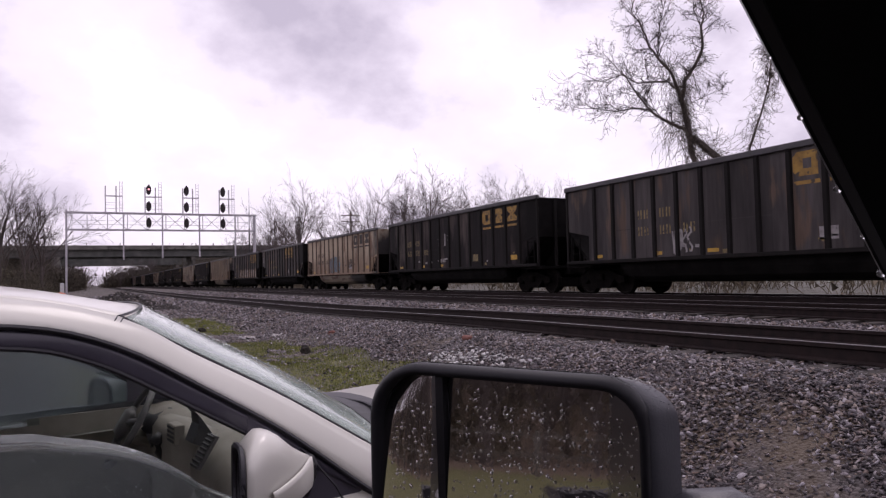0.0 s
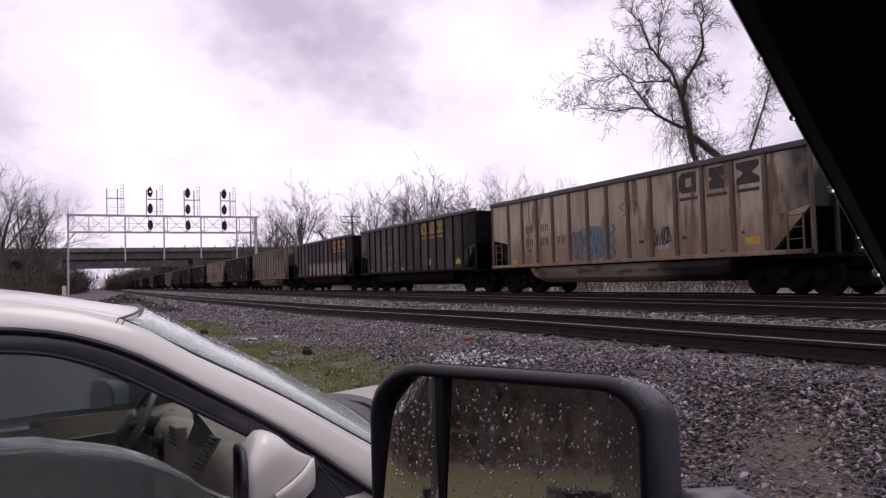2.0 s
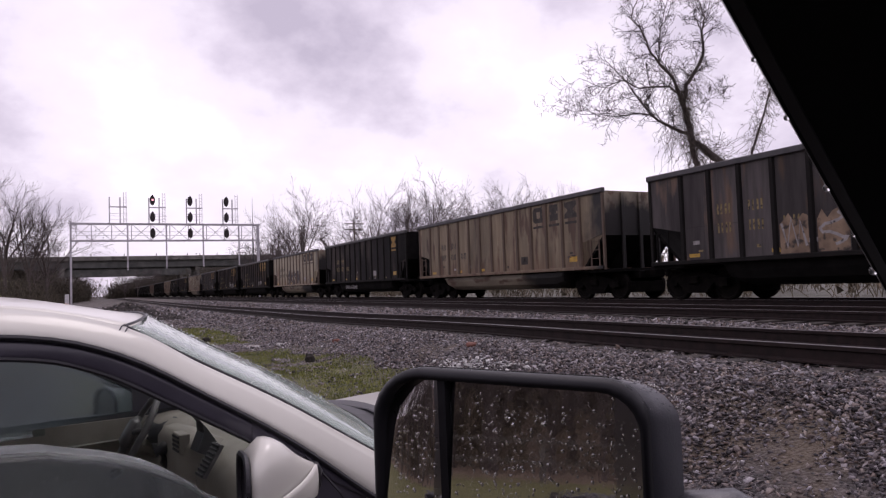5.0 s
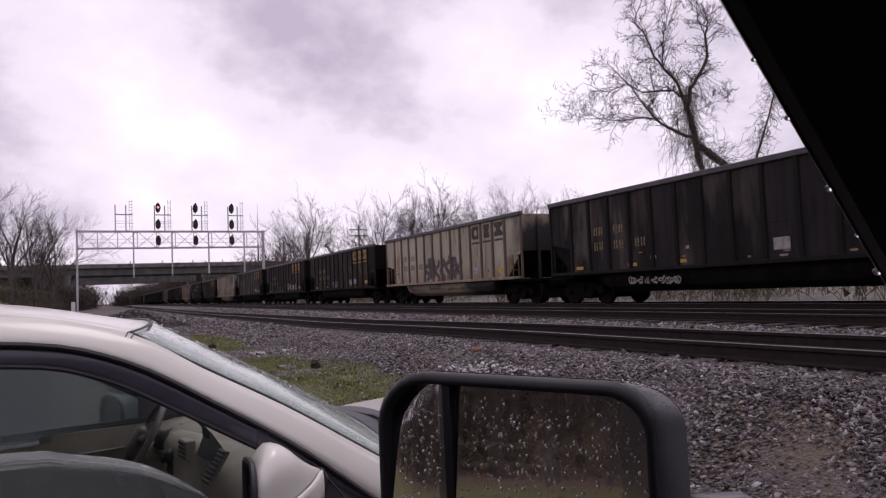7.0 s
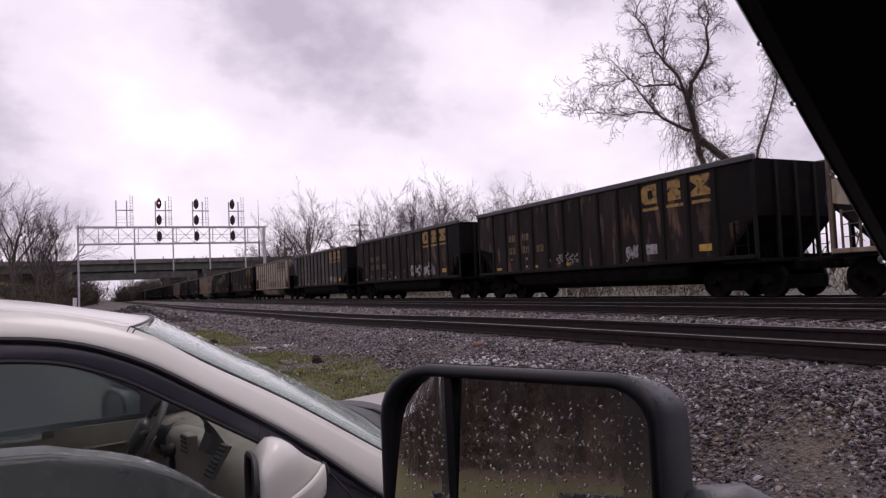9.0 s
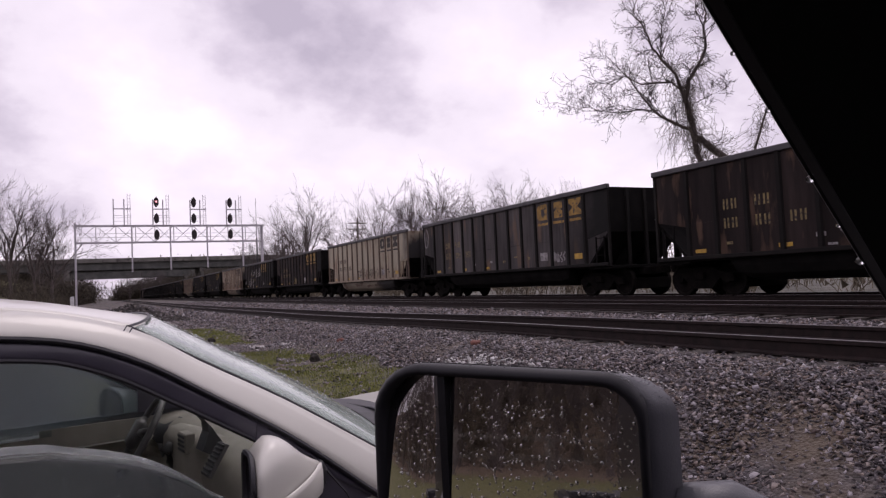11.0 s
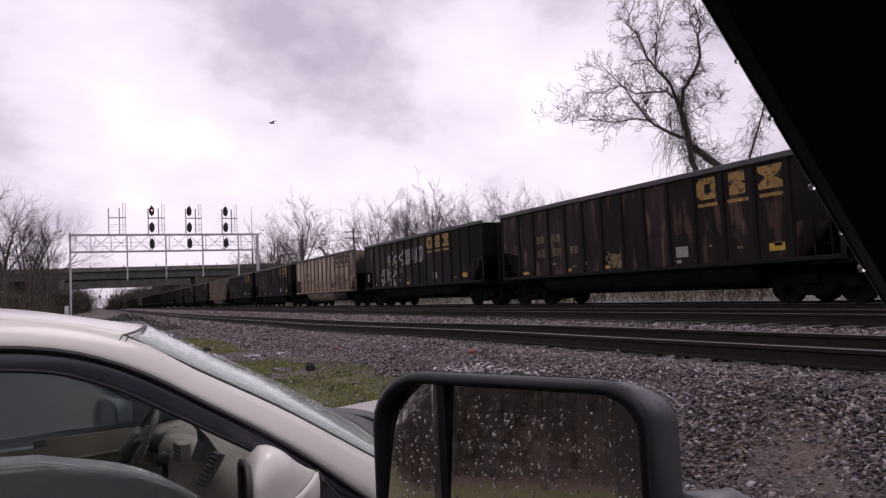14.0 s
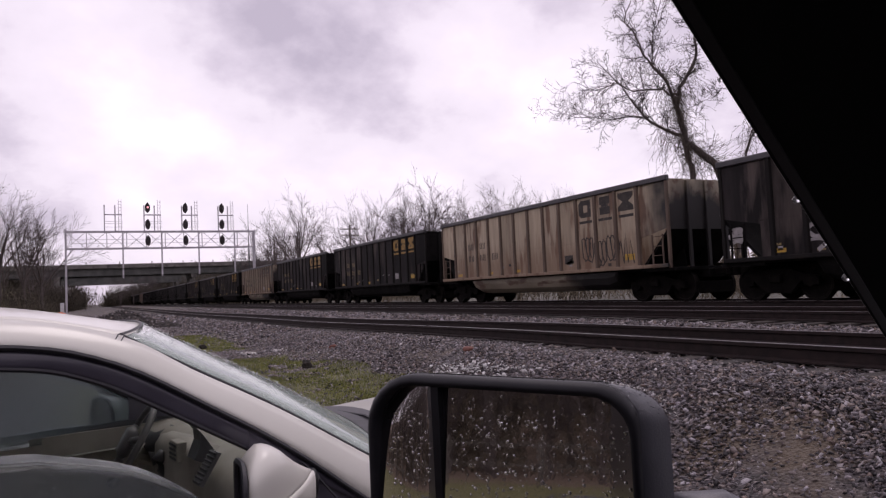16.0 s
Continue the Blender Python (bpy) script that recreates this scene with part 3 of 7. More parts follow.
RAIL_YS = [-60, -30, -12, -6, -2] + [i * 1.5 for i in range(0, 16)] + [26, 30, 35, 40, 48, 60, 80, 110, 150, 220, 320, 500, 800, 1400]


def build_tracks():
    tie_me = None
    for name, xc, zf in TRACKS:
        label = {"siding": "near siding track with rust-brown rails and wooden ties", "middle": "middle track with dark steel rails in grey ballast",
                 "main": "far main track with dark rails under the coal train"}[name]
        tr = thing("railway_track", label, "track", group="parallel tracks", kind="structure")
        for side in (-0.7525, 0.7525):
            bm = bmesh.new()
            loft(bm, [[(xc + side + p, y, zf(y) + q) for p, q in RAIL] for y in RAIL_YS])
            rail = part("rail", bm, M["rail"], tr, "rusty steel rail with a worn bright head")
            bm = bmesh.new()
            loft(bm, [[(xc + side + p, y, zf(y) + q) for p, q in ((-0.030, 0.003), (0.030, 0.003), (0.030, -0.006), (-0.030, -0.006))] for y in RAIL_YS])
            part("running_surface", bm, M["rail_head"], rail)
        if tie_me is None:
            bm = box(-1.3, 1.3, -0.115, 0.115, -0.34, -0.172, 0.012)
            tie_me = bpy.data.meshes.new("tie")
            bm.to_mesh(tie_me)
            bm.free()
            tie_me.materials.append(M["tie"])
        rnd = random.Random(5)
        for i in range(150):
            y = -6 + i * 0.53
            place("tie", tie_me, tr, at=pose(xc + rnd.uniform(-0.03, 0.03), y + rnd.uniform(-0.03, 0.03), zf(y) + rnd.uniform(-0.012, 0.004), 0, 0, rnd.uniform(-0.8, 0.8)))


def stones(name, label, spots, parent=None):
    """Angular stones, each a squashed, broken block, in one mesh."""
    rng = np.random.default_rng(4)
    bm = bmesh.new()
    bmesh.ops.create_cube(bm, size=1.35)
    bmesh.ops.triangulate(bm, faces=bm.faces[:])
    base = np.array([v.co[:] for v in bm.verts])
    tris = np.array([[v.index for v in f.verts] for f in bm.faces])
    bm.free()
    n, k = len(spots), len(base)
    p = np.array(spots)
    v = base[None] + rng.uniform(-0.55, 0.55, (n, k, 3))
    v = v * np.stack([rng.uniform(0.8, 1.5, n), rng.uniform(0.6, 1.05, n), rng.uniform(0.2, 0.55, n)], 1)[:, None]
    a, c = rng.uniform(0, 6.283, n), rng.uniform(-1.0, 1.0, n)
    ca, sa, cc, sc = np.cos(a), np.sin(a), np.cos(c), np.sin(c)
    x, y, z = v[..., 0], v[..., 1], v[..., 2]
    x, z = x * cc[:, None] + z * sc[:, None], -x * sc[:, None] + z * cc[:, None]
    x, y = x * ca[:, None] - y * sa[:, None], x * sa[:, None] + y * ca[:, None]
    v = np.stack([x, y, z], -1) * p[:, None, 3:4] + p[:, None, :3]
    f = (tris[None] + (np.arange(n) * k)[:, None, None]).reshape(-1, 3)
    me = bpy.data.meshes.new(name)
    v = v.reshape(-1, 3)
    me.vertices.add(len(v))
    me.vertices.foreach_set("co", v.ravel())
    me.loops.add(f.size)
    me.loops.foreach_set("vertex_index", f.ravel().astype(np.int32))
    me.polygons.add(len(f))
    me.polygons.foreach_set("loop_start", np.arange(0, f.size, 3, dtype=np.int32))
    me.polygons.foreach_set("loop_total", np.full(len(f), 3, dtype=np.int32))
    me.update(calc_edges=True)
    me.validate()
    me.materials.append(M["stone"])
    return tagged(place(name, me, parent), label, "ballast", kind="stuff")


def in_grass(x, y):
    edge = 3.75 + 0.55 * smooth(15, 12, y) + 0.35 * noise.noise((x, y * 0.8, 4))
    return 0.0 < x < edge and (8.0 < y < 16.3 or 18.8 < y < 28) and noise.noise((x * 0.75, y * 0.75, 2)) + 0.9 * noise.noise((x * 2.6, y * 2.6, 5)) > -0.42


def build_ballast():
    rnd = random.Random(11)
    spots = []

    def fill(count, x0, x1, y0, y1, s0, s1, keep=lambda x, y: True):
        for _ in range(count):
            x, y = rnd.uniform(x0, x1), rnd.uniform(y0, y1)
            if not keep(x, y):
                continue
            s = rnd.uniform(s0, s1) * (1.5 if rnd.random() < 0.06 else 1)
            spots.append((x, y, ground_z(x, y) + s * 0.25, s))

    def not_grass(x, y):
        if in_grass(x, y):
            return rnd.random() < 0.10
        # thin over trodden dirt at the foot of the slope
        if math.hypot((x - 4.5) / 0.55, (y - 4.1) / 0.9) < 1 + 0.4 * noise.noise((x * 2, y * 2, 1)):
            return rnd.random() < 0.45
        return rnd.random() < 0.5 + 1.1 * smooth(-0.30, 0.22, noise.noise((x * 0.9, y * 0.55, 7)) + 0.35 * smooth(4.2, 5.0, x))

    fill(66000, 2.4, 5.8, 0.8, 9, 0.009, 0.025, not_grass)
    fill(36000, 2.4, 5.8, 0.8, 9, 0.005, 0.010, not_grass)
    fill(52000, 2.0, 5.8, 9, 20, 0.010, 0.028, not_grass)
    fill(12000, 1.0, 5.8, 20, 38, 0.024, 0.048, not_grass)
    fill(14000, 8.0, 11.0, 2, 18, 0.018, 0.038)
    fill(7000, 8.0, 11.0, 18, 46, 0.03, 0.055)
    fill(16000, -7.0, 6.0, -8, 14, 0.010, 0.026, lambda x, y: (x < 2.4 or y < 0.8) and not in_grass(x, y) and rnd.random() < 0.35 + noise.noise((x * 0.8, y * 0.8, 3)) * 0.9)
    fill(6000, 5.6, 11.0, -14, 2, 0.016, 0.034)
    fill(9000, -3.0, 5.8, 38, 90, 0.04, 0.085)
    fill(5000, 8.0, 11.0, 46, 90, 0.04, 0.08)
    fill(7000, 5.6, 8.2, 0.5, 16, 0.016, 0.032)
    stones("ballast_stones", "loose grey angular ballast stones, damp", spots)
    spots.clear()
    fill(6500, -0.9, 4.0, 36, 50, 0.035, 0.085)
    ob = stones("spoil_heap", "heap of dark broken ballast beside the line", spots)
    ob.data.materials[0] = M["spoil"]


def build_grass():
    rnd = random.Random(8)
    verts, faces = [], []

    def tuft(x, y, h, n, spread):
        z = ground_z(x, y)
        for _ in range(n):
            a, px, py = rnd.uniform(0, 6.283), x + rnd.gauss(0, spread), y + rnd.gauss(0, spread)
            hh, w, lean = h * rnd.uniform(0.5, 1.2), 0.006 + 0.1 * h * 0.12, rnd.uniform(0.1, 0.7) * h
            dx, dy = math.cos(a), math.sin(a)
            k = len(verts)
            verts.extend([(px - dy * w, py + dx * w, z - 0.01), (px + dy * w, py - dx * w, z - 0.01), (px + dx * lean, py + dy * lean, z + hh)])
            faces.append((k, k + 1, k + 2))

    for _ in range(20000):
        x, y = rnd.uniform(0.2, 4.8), rnd.uniform(8, 28)
        if in_grass(x, y):
            tuft(x, y, rnd.uniform(0.02, 0.06), 7, 0.07)
    ob = raw("grass_tufts", verts, faces, M["grass"])
    tagged(ob, "short green grass growing through gravel", "grass", kind="stuff")


# ---- coal train ----
HALF, RIB, TOP, SILL = 7.22, 0.99, 3.69, 1.08
PAINT = {"rusty": ("rusty", "rust_rib", "beige_tub"), "grey": ("grey", "dark_rib", "black"), "dark": ("dark", "dark_rib", "black"), "brown": ("brown", "dark_rib", "black"), "beige": ("beige", "rust_rib", "beige_tub"), "tan": ("tan", "rust_rib", "beige_tub")}


def wheelset_mesh():
    bm = bmesh.new()
    for s in (-1, 1):
        ring = [(0.045, 0.0), (0.045, 0.38), (0.07, 0.40), (0.07, 0.457), (-0.05, 0.46), (-0.052, 0.485), (-0.075, 0.485), (-0.075, 0.40), (-0.03, 0.36), (-0.03, 0.12), (-0.09, 0.10), (-0.09, 0.0)]
        rows = [[(s * (0.7525 + a), r * math.cos(t), r * math.sin(t)) for t in (2 * math.pi * k / 20 for k in range(20))] for a, r in ring if r > 0]
        loft(bm, rows)
    cyl(bm, (-0.95, 0, 0), (0.95, 0, 0), 0.075, 10)
    # end-cap bolts, by which a turning wheel can be told
    for s in (-1, 1):
        for k in range(3):
            a = 2 * math.pi * k / 3
            cyl(bm, (s * 0.95, 0.04 * math.cos(a), 0.04 * math.sin(a)), (s * 0.975, 0.04 * math.cos(a), 0.04 * math.sin(a)), 0.014, 6)
    return bm


def side_frame_bm():
    """Cast side frame: top member, sloping tension members, pedestal jaws and journal caps, coil springs in the window."""
    bm = bmesh.new()
    out = [(-1.12, 0.40), (-1.12, 0.60), (-0.62, 0.70), (-0.34, 0.80), (0.34, 0.80), (0.62, 0.70), (1.12, 0.60), (1.12, 0.40), (0.72, 0.40), (0.68, 0.52), (0.36, 0.20), (-0.36, 0.20), (-0.68, 0.52), (-0.72, 0.40)]
    prism(bm, [(p, q) for p, q in out], "x", -0.06, 0.06)
    for y in (-0.89, 0.89):
        cyl(bm, (-0.11, y, 0.457), (0.06, y, 0.457), 0.11, 10)
    for y in (-0.18, 0.0, 0.18):
        cyl(bm, (-0.10, y, 0.26), (-0.10, y, 0.50), 0.055, 8)
    add_box(bm, -0.13, 0.0, -0.26, 0.26, 0.50, 0.66, 0.02)
    return bm


SHARED = {}


def shared(name, bm, material, smooth=False):
    if name not in SHARED:
        me = bpy.data.meshes.new(name)
        bmesh.ops.recalc_face_normals(bm, faces=bm.faces[:])
        bm.to_mesh(me)
        me.materials.append(material)
        if smooth:
            for p in me.polygons:
                p.use_smooth = True
        SHARED[name] = me
    bm.free()
    return SHARED[name]


def ladder_bm():
    bm = bmesh.new()
    for y in (0.0, 0.42):
        add_box(bm, -0.02, 0.02, y - 0.02, y + 0.02, 0, 1.0)
    for k in range(4):
        cyl(bm, (0, 0, 0.1 + 0.28 * k), (0, 0.42, 0.1 + 0.28 * k), 0.013, 6)
    return bm


def gondola(paint, close=False):
    dirty = paint in ("dark", "brown", "grey")
    side_m, rib_m, tub_m = (M[k] for k in PAINT[paint])
    label = {"rusty": "rust-stained cream ribbed coal gondola with sprayed paint", "grey": "grey-black weathered ribbed coal gondola with worn yellow paint", "dark": "sooty black ribbed coal gondola with yellow lettering blocks", "brown": "brown-black weathered ribbed coal gondola on black bogies",
             "beige": "cream ribbed coal gondola with rust streaks and sooty ends", "tan": "tan ribbed coal gondola streaked with rust"}[paint]
    car = thing("coal_gondola", label, "railway wagon", group="coal train wagons")
    for s in (-1, 1):
        bm = bmesh.new()
        e = 6 * RIB + 0.10
        poly = [(-e, SILL), (e, SILL), (e, 1.95), (HALF, 2.18), (HALF, TOP - 0.12), (-HALF, TOP - 0.12), (-HALF, 2.18), (-e, 1.95)]
        prism(bm, poly, "x", s * 1.50, s * 1.525)
        part("side_sheet", bm, side_m, car)
        bm = bmesh.new()
        add_box(bm, s * 1.520, s * 1.5275, -e, e, 2.02, 2.045)
        part("weld_seam", bm, side_m, car)
        bm = bmesh.new()
        add_box(bm, s * 1.46, s * 1.60, -HALF - 0.03, HALF + 0.03, TOP - 0.16, TOP, 0.02)
        part("top_chord", bm, M["chord"], car, "dark grey top chord")
        bm = bmesh.new()
        add_box(bm, s * 1.44, s * 1.62, -HALF + 0.05, HALF - 0.05, SILL - 0.06, SILL + 0.05, 0.012)
        part("side_sill", bm, rib_m if paint in ("dark", "brown", "grey") else side_m, car)
        bm = bmesh.new()
        prism(bm, [(1.52, -0.085), (1.585, -0.05), (1.585, 0.05), (1.52, 0.085)], "z", SILL, TOP - 0.13)
        rib = shared("rib_" + paint, bm, rib_m)
        for y in ([0.3 + 0.9 * k for k in range(-7, 7)] if close else [k * RIB for k in range(-6, 7)]):
            place("rib", rib, car, at=Matrix.Translation((0, y, 0)) @ pose(0, 0, 0, 0, 0, 0 if s > 0 else 180))
        # end post and its ladder in the open corner
        for t in (-1, 1):
            bm = bmesh.new()
            add_box(bm, s * 1.48, s * 1.56, t * (HALF - 0.10), t * HALF, 1.0, TOP - 0.1, 0.01)
            part("corner_post", bm, rib_m, car)
            lad = shared("ladder_" + paint, ladder_bm(), M["black"] if dirty else rib_m)
            place("ladder", lad, car, at=pose(s * 1.54, t * 6.72 - 0.21, 1.0))
    for t in (-1, 1):
        bm = bmesh.new()
        prof = [(t * (HALF - 0.02), TOP - 0.1), (t * (HALF - 0.06), TOP - 0.1), (t * (HALF - 0.06), 2.2), (t * (HALF - 0.02), 2.12)]
        prism(bm, prof, "x", -1.5, 1.5)
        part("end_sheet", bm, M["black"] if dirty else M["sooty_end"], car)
        bm = bmesh.new()
        prof = [(t * (HALF - 0.06), 2.196), (t * 6.06, 1.12), (t * 6.02, 1.06), (t * 6.12, 1.06), (t * (HALF - 0.02), 2.116)]
        prism(bm, prof, "x", -1.497, 1.497)
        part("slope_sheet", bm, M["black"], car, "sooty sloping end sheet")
        for x in (-0.75, 0.0, 0.75):
            bm = bmesh.new()
            add_box(bm, x - 0.06, x + 0.06, t * (HALF - 0.03), t * (HALF + 0.05), 1.0, TOP - 0.12, 0.01)
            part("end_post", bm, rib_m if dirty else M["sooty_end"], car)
        bm = bmesh.new()
        add_box(bm, -1.5, 1.5, t * 6.0, t * (HALF + 0.10), 0.92, 1.02, 0.01)
        add_box(bm, -0.35, 0.35, t * 5.2, t * (HALF + 0.25), 0.68, 0.95, 0.03)
        part("end_platform", bm, M["black"], car)
        for x in (-0.5, 0.5):
            bm = bmesh.new()
            prism(bm, [(t * 6.14, 1.02), (t * 6.80, 1.02), (t * 6.72, 1.62), (t * 6.62, 1.70)], "x", x - 0.01, x + 0.01)
            part("gusset", bm, M["black"], car)
        bm = bmesh.new()
        add_box(bm, -0.11, 0.11, t * (HALF + 0.15), t * 8.1, 0.74, 0.94, 0.03)
        add_box(bm, -0.2, 0.16, t * 7.92, t * 8.12, 0.70, 0.98, 0.04)
        part("coupler", bm, M["truck_steel"], car)
        bm = bmesh.new()
        add_box(bm, -0.20, 0.20, t * 6.05 - 0.22, t * 6.05 + 0.22, 0.42, 0.74, 0.04)
        add_box(bm, -1.15, 1.15, t * 6.05 - 0.16, t * 6.05 + 0.16, 0.46, 0.68, 0.03)
        add_box(bm, -0.62, 0.62, t * 6.05 - 0.52, t * 6.05 + 0.52, 0.20, 0.60, 0.03)
        for e in (-1.30, 1.30):
            add_box(bm, -0.80, 0.80, t * 6.05 + e - 0.05, t * 6.05 + e + 0.05, 0.22, 0.58, 0.02)
        bogie = part("bogie", bm, M["truck_steel"], car, "black cast-steel bogie")
        for s in (-1, 1):
            fr = shared("side_frame", side_frame_bm(), M["truck_steel"])
            place("side_frame", fr, bogie, at=pose(s * 0.99, t * 6.05, 0, 0, 0, 0 if s > 0 else 180))
        for a in (-0.89, 0.89):
            ws = shared("wheelset", wheelset_mesh(), M["wheel"])
            place("wheelset", ws, bogie, at=pose(0, t * 6.05 + a, 0.457))
    # the sunken tub between the bogies
    bm = bmesh.new()
    prof = [(-1.42, 1.06), (-1.40, 0.80), (-1.30, 0.58), (-1.08, 0.44), (-0.7, 0.39), (0.7, 0.39), (1.08, 0.44), (1.30, 0.58), (1.40, 0.80), (1.42, 1.06)]
    ends = [(-4.75, 0.25), (-4.6, 0.8), (-4.2, 1.0), (4.2, 1.0), (4.6, 0.8), (4.75, 0.25)]
    loft(bm, [[(p, y, 1.06 - (1.06 - q) * k) for p, q in prof] for y, k in ends])
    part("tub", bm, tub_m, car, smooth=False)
    bm = bmesh.new()
    add_box(bm, -1.48, 1.48, -6.1, 6.1, 0.98, 1.03)
    part("floor_plate", bm, M["black"], car)
    bm = bmesh.new()
    sweep(bm, [(-1.15 + 0.28 * math.cos(a), HALF + 0.12, 2.3 + 0.28 * math.sin(a)) for a in (2 * math.pi * k / 16 for k in range(17))], 0.015, 5)
    part("brake_wheel", bm, M["chord"], car)
    return car


def decal(car, name, polys, material, y, z, label="", x=-1.5285):
    """Flat paint on the side sheet: polygons in metres, first axis along -y, second up."""
    bm = bmesh.new()
    for i, poly in enumerate(polys):
        vs = [(y - p, z + q) for p, q in poly]
        prism(bm, vs, "x", x - 0.00025 * (i % 9), x + 0.002)
    return part(name, bm, material, car, label)


def rect(x0, z0, x1, z1):
    return [(x0, z0), (x1, z0), (x1, z1), (x0, z1)]


BLOCK_A = [[(0.0, .12), (.12, 0), (.26, 0), (.26, .58), (.12, .58), (0, .46)], rect(.262, 0, .64, .17), rect(.262, .41, .64, .58), rect(.48, .172, .64, .408)]
BLOCK_B = [rect(.1, 0, .6, .25), rect(.18, .252, .52, .33), rect(.1, .332, .6, .58)]
BLOCK_C = [[(0, 0), (.70, 0), (.70, .14), (.48, .29), (.70, .44), (.70, .58), (0, .58), (0, .44), (.22, .29), (0, .14)]]


def strokes(rnd, w, h, n, thick):
    """Unreadable sprayed strokes inside a w by h field, as bent ribbons."""
    polys = []
    for i in range(n):
        x, u = w * (i + 0.5) / n, w / n * 0.42
        kind = rnd.choice("csz")
        lift = rnd.uniform(-0.1, 0.1) * h
        if kind == "c":
            a = [(x - u + 2 * u * k / 22 + 0.6 * u * math.cos(0.75 * k), lift + h * 0.5 + h * 0.42 * math.sin(0.75 * k)) for k in range(23)]
        elif kind == "s":
            a = [(x + u * math.sin(9.0 * k / 16 + 0.4), lift + h * (0.95 - 0.9 * k / 16)) for k in range(17)]
        else:
            a = [(x - u + 2 * u * k / 5, lift + h * (0.1 if k % 2 else 0.9) * rnd.uniform(0.8, 1.2)) for k in range(6)]
        a = [(p + rnd.gauss(0, 0.02), q + rnd.gauss(0, 0.02)) for p, q in a]
        polys.append((a, thick))
    return polys


def spray(car, name, lines, material, y, z, label="", x=-1.5305):
    """Each sprayed line is one flat ribbon on the side sheet."""
    for i, (a, thick) in enumerate(lines):
        bm = bmesh.new()
        rings = []
        for k, (p, q) in enumerate(a):
            (p0, q0), (p1, q1) = a[max(k - 1, 0)], a[min(k + 1, len(a) - 1)]
            d = math.hypot(p1 - p0, q1 - q0) or 1
            nx, ny = -(q1 - q0) / d * thick / 2, (p1 - p0) / d * thick / 2
            lift = x - 0.0003 * (i % 5) - 0.00004 * k
            rings.append([(lift, y - p - nx, z + q + ny), (lift, y - p + nx, z + q - ny), (x + 0.002, y - p + nx, z + q - ny), (x + 0.002, y - p - nx, z + q + ny)])
        loft(bm, rings)
        part(name, bm, material, car, label)


def letter_car(car, paint, seed, logo="full", field=None, close=False):
    rnd = random.Random(seed)
    light = paint in ("beige", "tan", "rusty")
    ink = M["dark_stencil"] if light else M["yellow"]
    small = M["dark_stencil"] if light else M["stencil"]
    # three lettering blocks with a bar under each, in the panels next to the near end
    for k, shape in enumerate((BLOCK_A, BLOCK_B, BLOCK_C)):
        if logo == "last" and k < 2:
            continue
        y0 = -1.5 - 0.9 * k - 0.10 if close else -3 * RIB - k * RIB - 0.14
        bars = [rect(0.02, -0.20, 0.68, -0.11)]
        decal(car, "lettering_block", [[(p, q) for p, q in s] for s in shape] + bars, ink, y0, 2.86)
    # stencilled reporting marks and data, as plain bars
    for k in range(3):
        y0 = 3.9 - 0.9 * k - 0.14 if close else 4 * RIB + RIB - k * RIB - 0.16
        for x0 in (0.08, 0.34):
            for z0 in ((0.54, 0.04) if k < 2 else (0.04,)):
                decal(car, "stencil", [rect(x0, z0, x0 + 0.055, z0 + 0.27), rect(x0 + 0.115, z0, x0 + 0.17, z0 + 0.27)], small, y0, 1.76)
    for y0 in (5.75, 3.1, 1.05):
        decal(car, "reflector", [rect(0, 0, 0.38, 0.10)], M["reflector"], y0, 1.2)
    decal(car, "reflector", [rect(0, 0, 0.44, 0.19)], M["reflector"], -5.28, 1.32)
    decal(car, "data_panel", [rect(0, 0, 0.46, 0.30)], M["white_paint"] if rnd.random() < 0.6 else small, -2.2 - RIB * rnd.choice((0, 1)), 1.35)
    decal(car, "data_panel", [rect(0, 0, 0.25, 0.10)], M["white_paint"], 2.1, 1.38)
    # small maintenance marks low on the side
    for _ in range(7):
        w, h = rnd.uniform(0.08, 0.26), rnd.uniform(0.04, 0.11)
        k = rnd.randrange(-6, 6)
        decal(car, "maintenance_mark", [rect(0, 0, w, h)], small if rnd.random() < 0.6 else M["white_paint"], k * RIB + RIB - 0.14 - rnd.uniform(0, 0.4), rnd.uniform(1.16, 1.62))
    if field:
        colour, y0, z0, w, h, n, thick = field
        if colour == "blue_paint":
            blob = [(w * 0.5 + w * 0.56 * math.cos(a) * rnd.uniform(0.8, 1.05), h * 0.5 + h * 0.52 * math.sin(a) * rnd.uniform(0.75, 1.05)) for a in (2 * math.pi * k / 18 for k in range(18))]
            decal(car, "spray_paint", [blob], M[colour], y0, z0, "faded unreadable spray paint", x=-1.5290)
            spray(car, "spray_outline", strokes(rnd, w, h, n, thick * 0.3), M["grey_paint"], y0, z0, x=-1.5315)
        elif colour == "tan_spray":
            for k in range(n):
                p = y0 - RIB * k - 0.12
                top = [(0.76 * j / 6, h * rnd.uniform(0.72, 1.0)) for j in range(7)]
                decal(car, "spray_paint", [[(0.0, 0.0), (0.76, 0.0)] + top[::-1]], M[colour], p, z0, "worn tan sprayed panel", x=-1.5290)
                spray(car, "spray_outline", strokes(rnd, 0.76, h * 0.8, 1, 0.07), M["white_paint"], p, z0 + 0.05, x=-1.5315)
        else:
            spray(car, "spray_paint", strokes(rnd, w, h, n, thick), M[colour], y0, z0, "faded unreadable spray paint", x=-1.5305)


